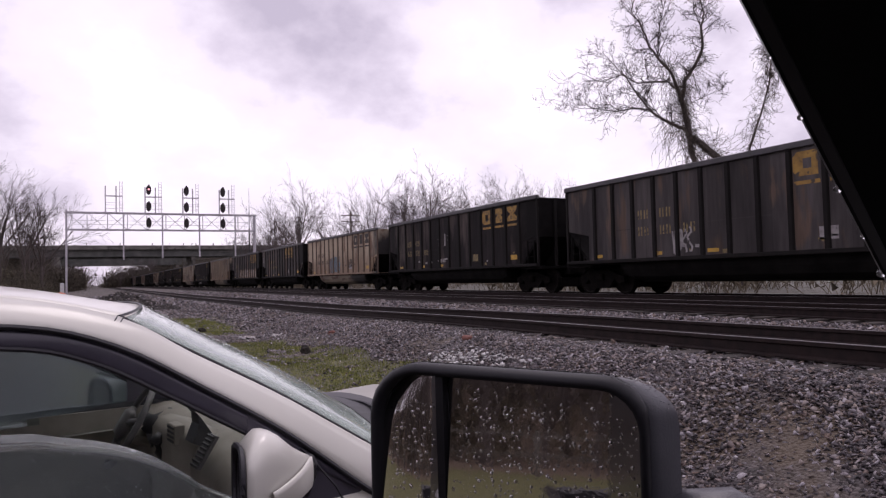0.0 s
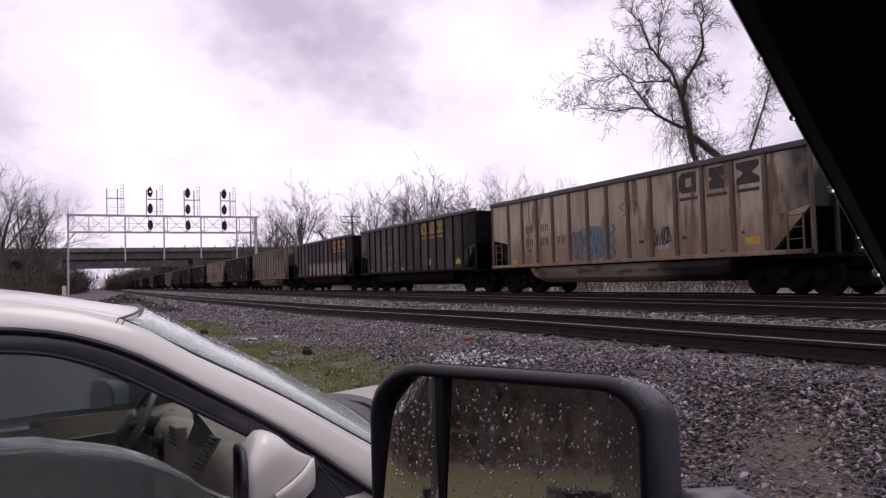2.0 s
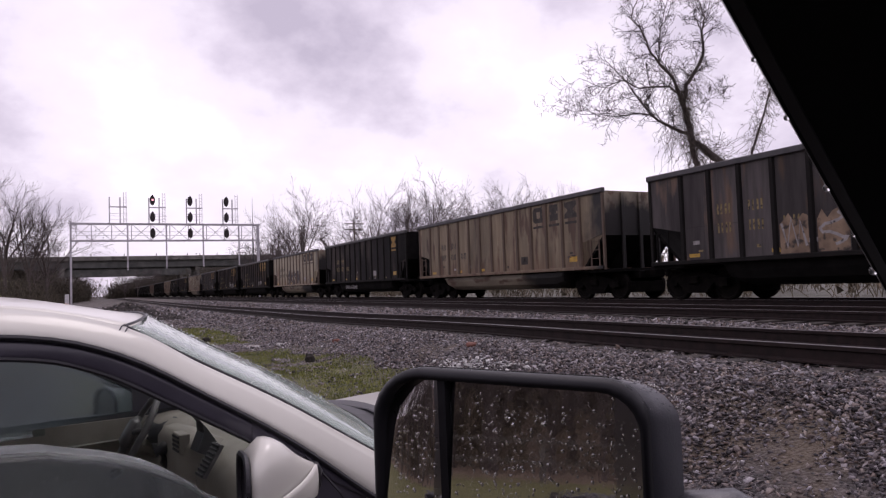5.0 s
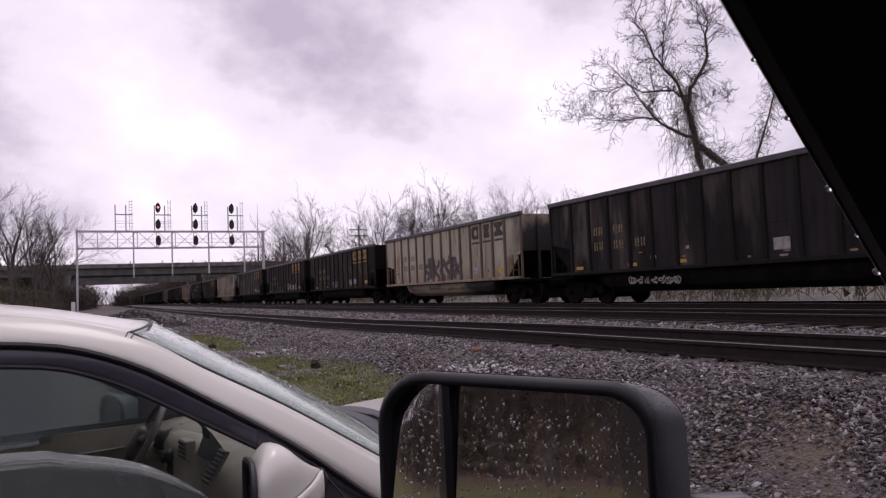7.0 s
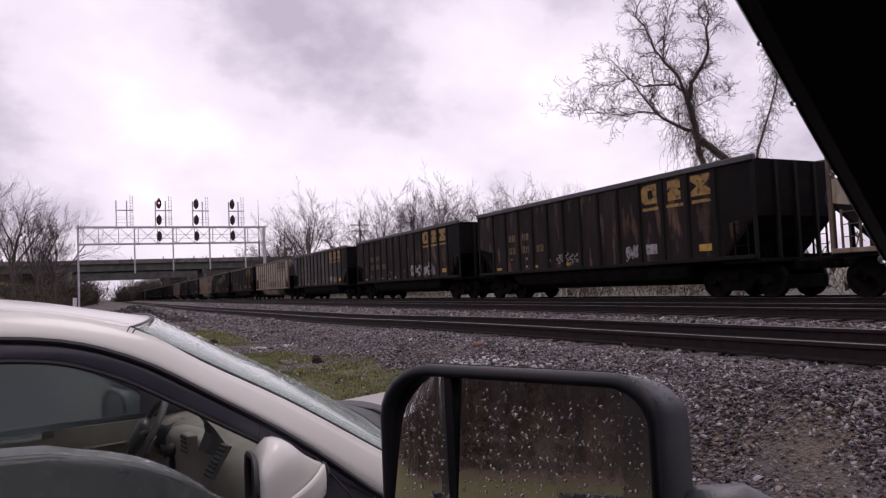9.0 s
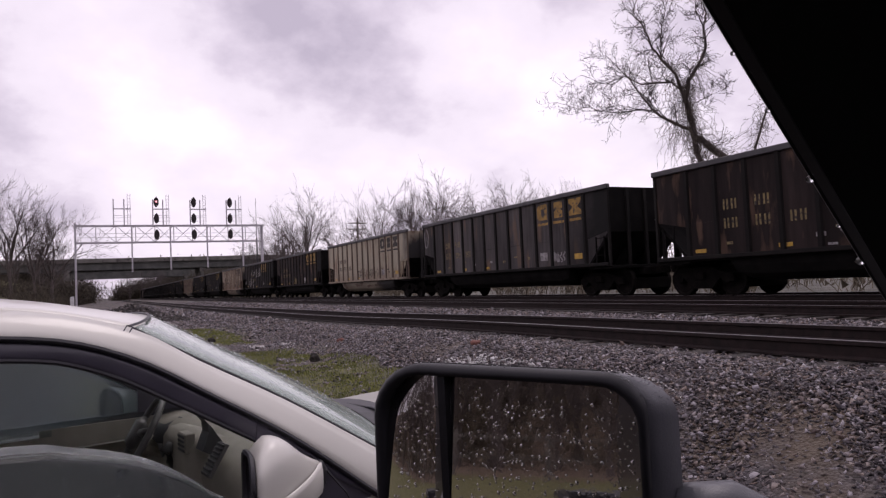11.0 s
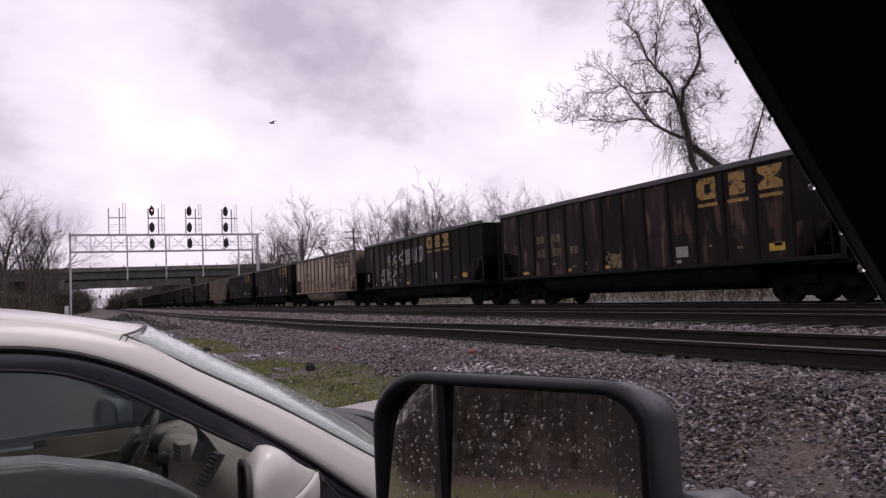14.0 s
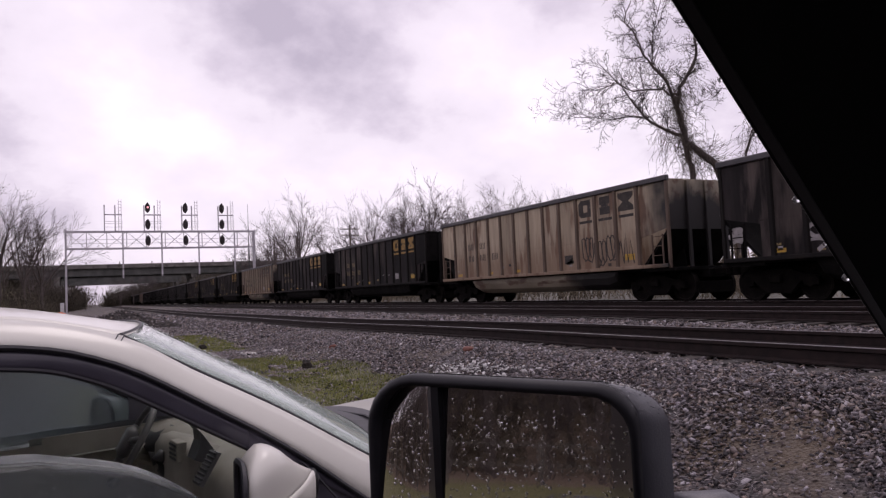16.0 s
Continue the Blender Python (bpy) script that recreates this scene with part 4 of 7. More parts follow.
SPEED, PITCH, FIRST = 13.63, 16.28, 3.10
GREY = (1, 4, 5, 11)
NUDGE = {1: .30, 2: .2, 3: .15, 4: -.3, 5: -.6, 6: -.35, 7: -.5, 8: -.4, 9: -.3, 10: -.3, 11: -.05, 12: .15, 13: .25, 14: .0}
CLOSE = (1, 4, 14)      # wagons with more and closer ribs
KINDS = {3: "rusty", 6: "tan", 8: "beige", 12: "beige", 15: "rusty", 18: "tan", 10: "brown", 13: "brown", 16: "dark", 9: "brown", 29: "tan", 41: "tan"}
LOGO = {1: "full", 7: "last", 13: "full", 6: "full"}
FIELD = {3: ("blue_paint", 1.86, 1.12, 2.25, 1.15, 4, 0.34), 5: ("tan_spray", 2.97, 1.15, 8.9, 0.98, 9, 0.34), 8: ("dark_spray", 2.0, 1.12, 4.1, 1.15, 7, 0.22),
         14: ("white_paint", 3.6, 2.15, 4.7, 0.92, 6, 0.11), 15: ("dark_stencil", -3.2, 1.2, 2.5, 1.0, 4, 0.05), 10: ("white_paint", -1.5, 1.2, 3.0, 0.6, 5, 0.12)}
# small sprayed marks: wagon, paint, place along the side, height, width, tall, strokes, line width
MARKS = ((14, "white_paint", 4.85, 1.14, 2.4, 0.98, 4, 0.10), (14, "white_paint", 7.0, 1.5, 0.4, 0.42, 2, 0.10), (1, "white_paint", 2.3, 1.2, 0.72, 0.72, 4, 0.06), (2, "white_paint", 1.15, 1.38, 0.8, 0.2, 5, 0.03),
         (3, "dark_stencil", -1.85, 1.4, 0.85, 0.6, 3, 0.05), (3, "tan_spray", -0.6, 2.45, 0.9, 0.6, 3, 0.05), (9, "white_paint", -2.3, 1.24, 0.5, 0.45, 3, 0.04), (9, "white_paint", 1.5, 1.3, 1.3, 0.35, 5, 0.03),
         (11, "white_paint", -4.05, 1.3, 0.7, 0.35, 4, 0.05), (12, "dark_stencil", 0.9, 1.25, 4.4, 0.55, 10, 0.03), (13, "stencil", 0.9, 1.2, 0.8, 0.5, 3, 0.05), (7, "white_paint", 3.2, 0.62, 2.2, 0.22, 7, 0.04))
LOOPS = ((4, "white_paint", 7.0, 2.5, 0.58, 0.95), (11, "white_paint", 7.1, 2.5, 0.45, 0.9))
TRAIN = []


def build_train():
    protos = {}
    for n in range(0, 50):
        kind = KINDS.get(n, "grey" if n in GREY else "dark" if n % 3 else "brown")
        y = FIRST + n * PITCH + NUDGE.get(n, 0.0) - HALF
        key = (kind, n in CLOSE)
        if key not in protos:
            car = protos[key] = gondola(kind, n in CLOSE)
        else:
            car = copy_thing(protos[key], pose(0, 0, 0))
            for ob in list(car.children):
                if ob.name.split(".")[0] in ("lettering_block", "stencil", "reflector", "data_panel", "maintenance_mark", "spray_paint", "spray_outline"):
                    bpy.data.objects.remove(ob)
        car.matrix_basis = pose(16.4, y, 0)
        TRAIN.append((car, y))
        if n < 22:
            letter_car(car, kind, n, LOGO.get(n, "full"), FIELD.get(n), n in CLOSE)
        for i, (m, paint, y0, z0, w, h, count, thick) in enumerate(MARKS):
            if m == n:
                out = -1.432 if z0 < 1 else -1.5305
                spray(car, "spray_paint", strokes(random.Random(40 + i), w, h, count, thick), M[paint], y0, z0, "faded unreadable sprayed marks", x=out)
        for m, paint, y0, z0, w, h in LOOPS:
            if m == n:
                ring = [(w / 2 + w / 2 * math.cos(a) * (1 + 0.12 * math.sin(3 * a)), h / 2 + h / 2 * math.sin(a)) for a in (2.2 + 5.6 * k / 20 for k in range(21))]
                spray(car, "spray_paint", [(ring, 0.055), ([(w * 0.3, h * 0.35), (w * 0.5, h * 0.7), (w * 0.7, h * 0.35)], 0.03)], M[paint], y0, z0, "white sprayed loop")
        if n == 2:
            for y0, z0, h in ((1.12, 2.2, 0.35), (0.45, 2.16, 0.58), (0.14, 2.4, 0.25)):
                spray(car, "spray_paint", [([(0, 0), (0.03, h * 0.5), (0.01, h)], 0.10)], M["white_paint"], y0, z0, "white paint dab")


def motions():
    for car, y in TRAIN:
        walk(car, [(0.0, pose(16.4, y, 0)), (16.0, pose(16.4, y - SPEED * 16.0, 0))])
    # wheels roll: one turn in 2.87 m
    times_ = [0.05 * k for k in range(321)]
    for car, y in TRAIN[:16]:
        for bogie in [c for c in car.children if c.name.split(".")[0] == "bogie"]:
            for ws in [c for c in bogie.children if c.name.split(".")[0] == "wheelset"]:
                x0, y0, z0 = ws.matrix_basis.translation
                walk(ws, [(t, pose(x0, y0, z0, math.degrees(SPEED * t / 0.457), 0, 0)) for t in times_])
    # the bird glides past, nearer and nearer
    way = [(0.0, 162.5, 100.0, 44.0), (12.5, 22.55, 32.41, 10.48), (13.0, 16.94, 29.70, 9.10), (13.5, 11.29, 27.00, 7.70), (14.0, 5.65, 24.16, 6.89), (14.5, -0.16, 21.16, 6.71), (16.0, -17.6, 12.4, 7.0)]
    walk(BIRD, [(t, pose(x, y, z, 0, 0, 206.0)) for t, x, y, z in way])


# ---- signal bridge ----
def build_signal_bridge():
    sb = thing("signal_bridge", "grey galvanised lattice signal bridge spanning the tracks", "signal bridge")
    Y, X0, X1, Z0, Z1 = 100.0, -2.70, 20.8, 7.88, 10.08
    for x, name in ((X0, "post"), (X1, "post")):
        for dy in (-0.35, 0.35):
            bm = bmesh.new()
            add_box(bm, x - 0.11, x + 0.11, Y + dy - 0.11, Y + dy + 0.11, -0.8, Z1 + (0.35 if x < 0 else 0.1), 0.02)
            part(name, bm, M["gantry"], sb)
    bm = bmesh.new()
    add_box(bm, X0 - 0.7, X0 - 0.25, Y - 0.3, Y + 0.3, -0.8, 1.1, 0.03)
    part("relay_box", bm, M["cloud_white"], sb, "pale metal relay box")
    for dy in (-0.5, 0.5):
        for z in (Z0, Z1):
            bm = bmesh.new()
            add_box(bm, X0 - 0.1, X1 + 0.2, Y + dy - 0.08, Y + dy + 0.08, z - 0.09, z + 0.09)
            part("chord", bm, M["gantry"], sb)
    n = 10
    step = (X1 - X0) / n
    for i in range(n + 1):
        x = X0 + i * step
        bm = bmesh.new()
        add_box(bm, x - 0.05, x + 0.05, Y - 0.53, Y - 0.43, Z0, Z1)
        part("strut", bm, M["gantry"], sb)
        if i < n:
            for a, b in (((x, Z0), (x + step, Z1)), ((x, Z1), (x + step, Z0))):
                bm = bmesh.new()
                cyl(bm, (a[0], Y - 0.48, a[1]), (b[0], Y - 0.48, b[1]), 0.035, 4)
                part("diagonal", bm, M["gantry"], sb)
    bm = bmesh.new()
    for z in (Z0 + 0.75, Z0 + 1.25):
        cyl(bm, (X0, Y + 0.6, z), (X1, Y + 0.6, z), 0.025, 4)
    part("handrail", bm, M["gantry"], sb)
    # a cage for each track: two masts, crossbar, ladder, and below the truss a hanging rod
    for k, (x, lit) in enumerate(((2.17, False), (6.9, True), (11.6, True), (16.35, True))):
        for dx in (-0.42, 0.84):
            bm = bmesh.new()
            add_box(bm, x + dx - 0.07, x + dx + 0.07, Y - 0.75, Y - 0.6, Z1 - 0.1, Z1 + 3.45)
            part("mast", bm, M["gantry"], sb)
        bm = bmesh.new()
        add_box(bm, x - 0.5, x + 1.65, Y - 0.72, Y - 0.62, Z1 + 2.1, Z1 + 2.24)
        part("crossbar", bm, M["gantry"], sb)
        for z in (Z1 + 0.55, Z1 + 1.0, Z1 + 1.3):
            bm = bmesh.new()
            cyl(bm, (x - 0.42, Y - 0.7, z), (x + 1.75, Y - 0.7, z), 0.022, 4)
            part("guard_rail", bm, M["gantry"], sb)
        bm = bmesh.new()
        for dx in (1.25, 1.58):
            cyl(bm, (x + dx, Y - 0.7, Z1), (x + dx, Y - 0.7, Z1 + 4.15), 0.028, 4)
        for i in range(10):
            cyl(bm, (x + 1.25, Y - 0.7, Z1 + 0.3 + 0.4 * i), (x + 1.58, Y - 0.7, Z1 + 0.3 + 0.4 * i), 0.02, 4)
        part("cage_ladder", bm, M["gantry"], sb)
        bm = bmesh.new()
        add_box(bm, x + 1.62, x + 1.80, Y - 0.6, Y - 0.45, 4.0 + 0.12 * k, Z1)
        part("hanging_ladder", bm, M["gantry"], sb)
        if lit:
            for j, z in enumerate((13.16, 10.96, 8.80)):
                bm = bmesh.new()
                cyl(bm, (x, Y - 1.02, z), (x, Y - 0.86, z), 0.33, 20)
                add_box(bm, x - 0.14, x + 0.14, Y - 0.88, Y - 0.6, z - 0.24, z + 0.24, 0.02)
                for q in (0.26, 0.0, -0.26):
                    cyl(bm, (x, Y - 1.34, z + q), (x, Y - 1.0, z + q), 0.10, 10)
                head = part("signal_head", bm, M["signal_black"], sb, "black three-lamp signal disc")
                for v in head.data.vertices:
                    v.co.z = z + (v.co.z - z) * 1.95
                if k == 1 and j == 0:
                    bm = bmesh.new()
                    cyl(bm, (x, Y - 1.36, z + 0.02), (x, Y - 1.345, z + 0.02), 0.13, 12)
                    part("lamp", bm, M["signal_red"], head, "lit red signal lamp")


M["signal_red"] = surface("lit_signal_lamp", (0.9, 0.3, 0.3), (0.9, 0.3, 0.3))
M["signal_red"].node_tree.nodes["Principled BSDF"].inputs["Emission Color"].default_value = (1.0, 0.45, 0.5, 1)
M["signal_red"].node_tree.nodes["Principled BSDF"].inputs["Emission Strength"].default_value = 1.2


# ---- road overpass: two parallel bridges ----
def build_overpass():
    for Y, top, bot, x1, label in ((190.0, 10.5, 7.7, 120.0, "grey concrete and steel road bridge over the tracks"), (285.0, 12.0, 8.05, 200.0, "second road bridge standing behind the first")):
        ov = thing("road_bridge", label, "bridge", group="road bridges", kind="structure")
        x0 = -60.0
        bm = bmesh.new()
        add_box(bm, x0, x1, Y, Y + 12, top - 1.0, top - 0.65)
        part("deck", bm, M["concrete"], ov)
        bm = bmesh.new()
        add_box(bm, x0, x1, Y - 0.35, Y, top - 1.05, top, 0.05)
        part("parapet", bm, M["concrete"], ov, "pale concrete parapet")
        bm = bmesh.new()
        add_box(bm, x0, x1, Y + 12, Y + 12.35, top - 1.05, top, 0.05)
        part("parapet", bm, M["concrete"], ov)
        for k in range(5):
            bm = bmesh.new()
            y = Y + 0.6 + k * 2.6
            add_box(bm, x0, x1, y - 0.2, y + 0.2, bot, bot + 0.06)
            add_box(bm, x0, x1, y - 0.02, y + 0.02, bot, top - 1.0)
            part("girder", bm, M["girder"], ov, "dark painted steel girder")
        for px in ((24.0, 58.0) if Y < 200 else (30.0, 70.0)):
            bm = bmesh.new()
            add_box(bm, px - 0.6, px + 0.6, Y + 0.6, Y + 11.4, bot - 1.1, bot, 0.08)
            part("pier_cap", bm, M["concrete"], ov)
            for k in range(4):
                bm = bmesh.new()
                cyl(bm, (px, Y + 1.5 + 3 * k, -0.6), (px, Y + 1.5 + 3 * k, bot - 1.1), 0.5, 14)
                part("pier_column", bm, M["concrete"], ov)
        bm = bmesh.new()
        ax = -6.5 if Y < 200 else -12.0
        add_box(bm, ax - 1.2, ax, Y - 0.2, Y + 12.2, -1.0, bot, 0.05)
        part("abutment", bm, M["concrete"], ov)
        for k in range(int((x1 - x0) / 7.4)):
            x = x0 + 7.4 * k
            bm = bmesh.new()
            add_box(bm, x - 0.1, x + 0.1, Y - 0.28, Y - 0.08, top, top + 0.55)
            part("rail_post", bm, M["concrete"], ov)


# ---- bare trees ----
def tube(verts, faces, path, radii, sides):
    base = len(verts)
    n = len(path)
    for i, p in enumerate(path):
        d = (path[min(i + 1, n - 1)] - path[max(i - 1, 0)])
        d = d.normalized() if d.length > 1e-9 else Vector((0, 0, 1))
        a = d.cross(Vector((0.3, 0.2, 1.0)))
        if a.length < 1e-3:
            a = d.cross(Vector((1, 0, 0)))
        a.normalize()
        b = a.cross(d)
        for k in range(sides):
            t = 2 * math.pi * k / sides
            verts.append(p + radii[i] * (math.cos(t) * a + math.sin(t) * b))
    for i in range(n - 1):
        for k in range(sides):
            j = (k + 1) % sides
            faces.append((base + i * sides + k, base + i * sides + j, base + (i + 1) * sides + j, base + (i + 1) * sides + k))


class Limbs:
    def __init__(self, seed, thin, droop=0.0, levels=5, angles=(22, 62), wander=0.16, up=0.05, counts=(6, 6, 5, 4, 3)):
        self.counts = counts
        self.angles, self.wander, self.up = angles, wander, up
        self.rnd, self.thin, self.droop, self.levels = random.Random(seed), thin, droop, levels
        self.wood, self.twig = ([], []), ([], [])

    def side(self, d, angle):
        r = self.rnd
        a = Vector((r.gauss(0, 1), r.gauss(0, 1), r.gauss(0, 0.6))).cross(d)
        a = a.normalized() if a.length > 1e-6 else Vector((1, 0, 0))
        return (d * math.cos(angle) + a * math.sin(angle)).normalized()

    def put(self, path, radii):
        thick = radii[0] > 0.055
        tube(*(self.wood if thick else self.twig), path, radii, 7 if radii[0] > 0.12 else 4 if thick else 3)

    def grow(self, p, d, length, r, level):
        rnd = self.rnd
        n = 6 if level < 3 else 4 if level < 4 else 3
        path, radii, q = [p.copy()], [r], p.copy()
        bend = Vector((rnd.gauss(0, 1), rnd.gauss(0, 1), rnd.gauss(0, 0.7))) * self.wander * 0.55
        for i in range(n):
            d = (d + bend + Vector((rnd.gauss(0, self.wander), rnd.gauss(0, self.wander), rnd.gauss(self.up - self.droop, self.wander * 0.75)))).normalized()
            q = q + d * (length / n)
            path.append(q.copy())
            radii.append(max(r * (1 - 0.66 * (i + 1) / n), self.thin * 0.6))
        self.put(path, radii)
        if level >= self.levels or length < 0.2:
            return
        self.shoots(path, radii, length, level)

    def shoots(self, path, radii, length, level, count=None, lo=0.25):
        rnd = self.rnd
        count = count or self.counts[min(level, len(self.counts) - 1)]
        for k in range(count):
            f = lo + (1.0 - lo) * (k + rnd.random()) / count
            i = min(int(f * (len(path) - 1)), len(path) - 2)
            t = f * (len(path) - 1) - i
            p = path[i].lerp(path[i + 1], t)
            d = (path[i + 1] - path[i]).normalized()
            r = max((radii[i] * (1 - t) + radii[i + 1] * t) * rnd.uniform(0.45, 0.72), self.thin)
            self.grow(p, self.side(d, radians(rnd.uniform(*self.angles))), length * rnd.uniform(0.38, 0.66), r, level + 1)

    def finish(self, tree, bark, twig):
        raw("trunk", *self.wood, bark, tree, smooth=True)
        raw("crown", *self.twig, twig, tree)


def bare_tree(seed, height, thin, label, levels=5, fork=0.35, droop=0.0):
    tree = thing("bare_tree", label, "tree", group="leafless trees")
    g = Limbs(seed, thin, droop, levels, (22, 48), 0.10, 0.05, (6, 6, 5, 5, 2))
    rnd = g.rnd
    r0 = height * 0.018
    trunk = [Vector((rnd.gauss(0, 0.02) * k, rnd.gauss(0, 0.02) * k, height * fork * k / 4 - (0.3 if k == 0 else 0))) for k in range(5)]
    g.put(trunk, [r0 * (1.35 if k == 0 else 1 - 0.07 * k) for k in range(5)])
    n = rnd.choice((5, 6, 6))
    turn = rnd.uniform(0, 6.283)
    for k in range(n):
        a = turn + 6.283 * k / n + rnd.uniform(-0.4, 0.4)
        lean = 0.12 if k == 0 else rnd.uniform(0.3, 0.85)
        d = Vector((math.cos(a) * lean, math.sin(a) * lean, 1)).normalized()
        g.grow(trunk[-1 - (k > 2) - (k > 4)].copy(), d, height * (1 - fork) * (0.72 if k == 0 else rnd.uniform(0.58, 0.76)), r0 * rnd.uniform(0.45, 0.7), 1)
    g.finish(tree, M["bark"], M["hazed_twig"])
    return tree


def big_tree():
    tree = thing("bare_tree", "large leaning leafless tree hung with dry vines", "tree", group="leafless trees")
    g = Limbs(21, 0.0105, 0.0, 4, (28, 70), 0.16, 0.045, (6, 6, 6, 4, 3))
    rnd = g.rnd
    limbs = [([(2.7, -0.4), (2.3, 4.4), (1.59, 7.0), (0.69, 7.75), (0.07, 8.25), (-0.2, 9.9), (-0.36, 10.7)], 0.34, 0.20),
             ([(0.7, -0.4), (0.45, 4.0), (0.28, 6.8), (-0.03, 8.6)], 0.27, 0.20),
             ([(-0.28, 10.2), (-0.04, 11.2), (0.54, 12.1), (0.99, 13.1), (0.9, 14.2), (1.15, 14.9), (0.78, 15.9)], 0.19, 0.04),
             ([(-0.34, 10.5), (-0.8, 11.6), (-1.6, 12.4), (-2.2, 13.2), (-2.5, 14.0), (-3.1, 14.6), (-2.6, 16.0)], 0.16, 0.03),
             ([(-1.47, 12.3), (-1.45, 13.6), (-1.39, 14.5), (-1.0, 15.9)], 0.07, 0.02),
             ([(-0.42, 10.7), (-1.0, 11.1), (-1.9, 11.1), (-2.7, 11.0), (-3.6, 11.4), (-4.7, 11.0), (-6.0, 11.5)], 0.12, 0.02),
             ([(-0.1, 8.6), (-0.95, 9.05), (-1.8, 9.7), (-2.3, 10.5), (-2.9, 11.7), (-4.1, 13.2)], 0.17, 0.03),
             ([(-1.78, 9.67), (-2.8, 9.85), (-3.7, 9.75), (-4.5, 10.0), (-5.5, 10.1), (-6.9, 10.7)], 0.08, 0.015),
             ([(0.93, 14.1), (0.46, 14.9), (0.43, 16.0)], 0.06, 0.02),
             ([(0.14, 9.95), (1.0, 10.4), (2.0, 10.75)], 0.04, 0.012)]
    right = Vector((0.892, -0.452, 0))
    deep = Vector((0.452, 0.892, 0))
    spine = []
    for k, (pts, r0, r1) in enumerate(limbs):
        off = 0.0 if k < 3 else rnd.uniform(-0.25, 0.25)
        path = []
        for i in range(len(pts) - 1):
            for j in range(3):
                f = j / 3
                s, h = (pts[i][q] * (1 - f) + pts[i + 1][q] * f for q in (0, 1))
                path.append(right * (s + rnd.gauss(0, 0.03)) + deep * (off * len(path) * 0.4 + rnd.gauss(0, 0.05)) + Vector((0, 0, h)))
        s, h = pts[-1]
        path.append(right * s + deep * off * len(path) * 0.4 + Vector((0, 0, h)))
        n = len(path)
        radii = [(r0 + (r1 - r0) * i / (n - 1)) * (0.66 if k > 1 else 0.68) for i in range(n)]
        g.put(path, radii)
        if k > 1:
            reach = sum((path[i + 1] - path[i]).length for i in range(n - 1))
            g.shoots(path, [min(r, 0.05) for r in radii], 1.15 + 0.17 * reach, 1, int(4 + 3.2 * reach), 0.12)
        else:
            g.shoots(path[n // 2:], [0.025] * (n - n // 2), 1.4, 2, 9)
        spine.append(path)
    # vines: long strands that hang from trunk and inner limbs, and a tangle at the broken stump
    verts, faces = [], []
    for k in range(640):
        which, lo, hi = rnd.choice(((0, 0.5, 0.98), (0, 0.5, 0.98), (0, 0.6, 0.98), (1, 0.5, 0.98), (2, 0.0, 0.5), (2, 0.0, 0.35), (3, 0.0, 0.3), (6, 0.0, 0.3)))
        path = spine[which]
        i = int(len(path) * rnd.uniform(lo, hi))
        p = path[i] + Vector((rnd.gauss(0, 0.16), rnd.gauss(0, 0.16), rnd.gauss(0.1, 0.25)))
        fall, turn = rnd.uniform(-0.26, 0.05), Vector((rnd.gauss(0, 0.10), rnd.gauss(0, 0.10), 0))
        strand = [p.copy()]
        for _ in range(8):
            turn = turn * 0.7 + Vector((rnd.gauss(0, 0.07), rnd.gauss(0, 0.07), rnd.gauss(0, 0.05)))
            p = p + turn + Vector((0, 0, fall))
            strand.append(p.copy())
        tube(verts, faces, strand, [0.0085] * 9, 3)
    for _ in range(150):
        p = right * rnd.gauss(1.25, 0.55) + deep * rnd.gauss(0, 0.3) + Vector((0, 0, rnd.gauss(7.3, 0.45)))
        strand, turn = [p.copy()], Vector((rnd.gauss(0, 0.2), rnd.gauss(0, 0.2), rnd.gauss(0.08, 0.15)))
        for _ in range(6):
            turn = turn * 0.75 + Vector((rnd.gauss(0, 0.09), rnd.gauss(0, 0.09), rnd.gauss(0, 0.08)))
            p = p + turn
            strand.append(p.copy())
        tube(verts, faces, strand, [0.009] * 7, 3)
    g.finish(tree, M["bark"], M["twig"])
    raw("vines", verts, faces, M["vine"], tree, "tangled dry vines")
    tree.matrix_basis = pose(28.35, 26.74, -0.38)
    # a thinner neighbour, also hung with vines
    t2 = thing("bare_tree", "slim leaning leafless tree draped with vines", "tree", group="leafless trees")
    g = Limbs(33, 0.008, 0.04, 4, (25, 65), 0.17, 0.0)
    path = [right * s + Vector((0, 0, h)) for s, h in ((-1.4, -0.4), (-0.9, 5.0), (-0.4, 7.4), (0.3, 9.3), (0.75, 10.7), (0.9, 12.0), (0.6, 12.8))]
    g.put(path, [0.11, 0.095, 0.08, 0.062, 0.045, 0.035, 0.02])
    g.shoots(path[2:], [0.04] * 5, 1.5, 2, 9)
    g.shoots(path[3:], [0.03] * 4, 1.2, 2, 8)
    g.finish(t2, M["bark"], M["twig"])
    verts, faces = [], []
    for _ in range(330):
        k = g.rnd.uniform(1.6, 5.9)
        p = path[int(k)].lerp(path[int(k) + 1], k % 1) + Vector((g.rnd.gauss(0, 0.22), g.rnd.gauss(0, 0.22), 0.1))
        strand = [p.copy()]
        for _ in range(4):
            p = p + Vector((g.rnd.gauss(0, 0.17), g.rnd.gauss(0, 0.17), g.rnd.gauss(-0.1, 0.2)))
            strand.append(p.copy())
        tube(verts, faces, strand, [0.009] * 5, 3)
    raw("vines", verts, faces, M["vine"], t2, "tangled dry vines")
    t2.matrix_basis = pose(30.8, 24.45, -0.4)


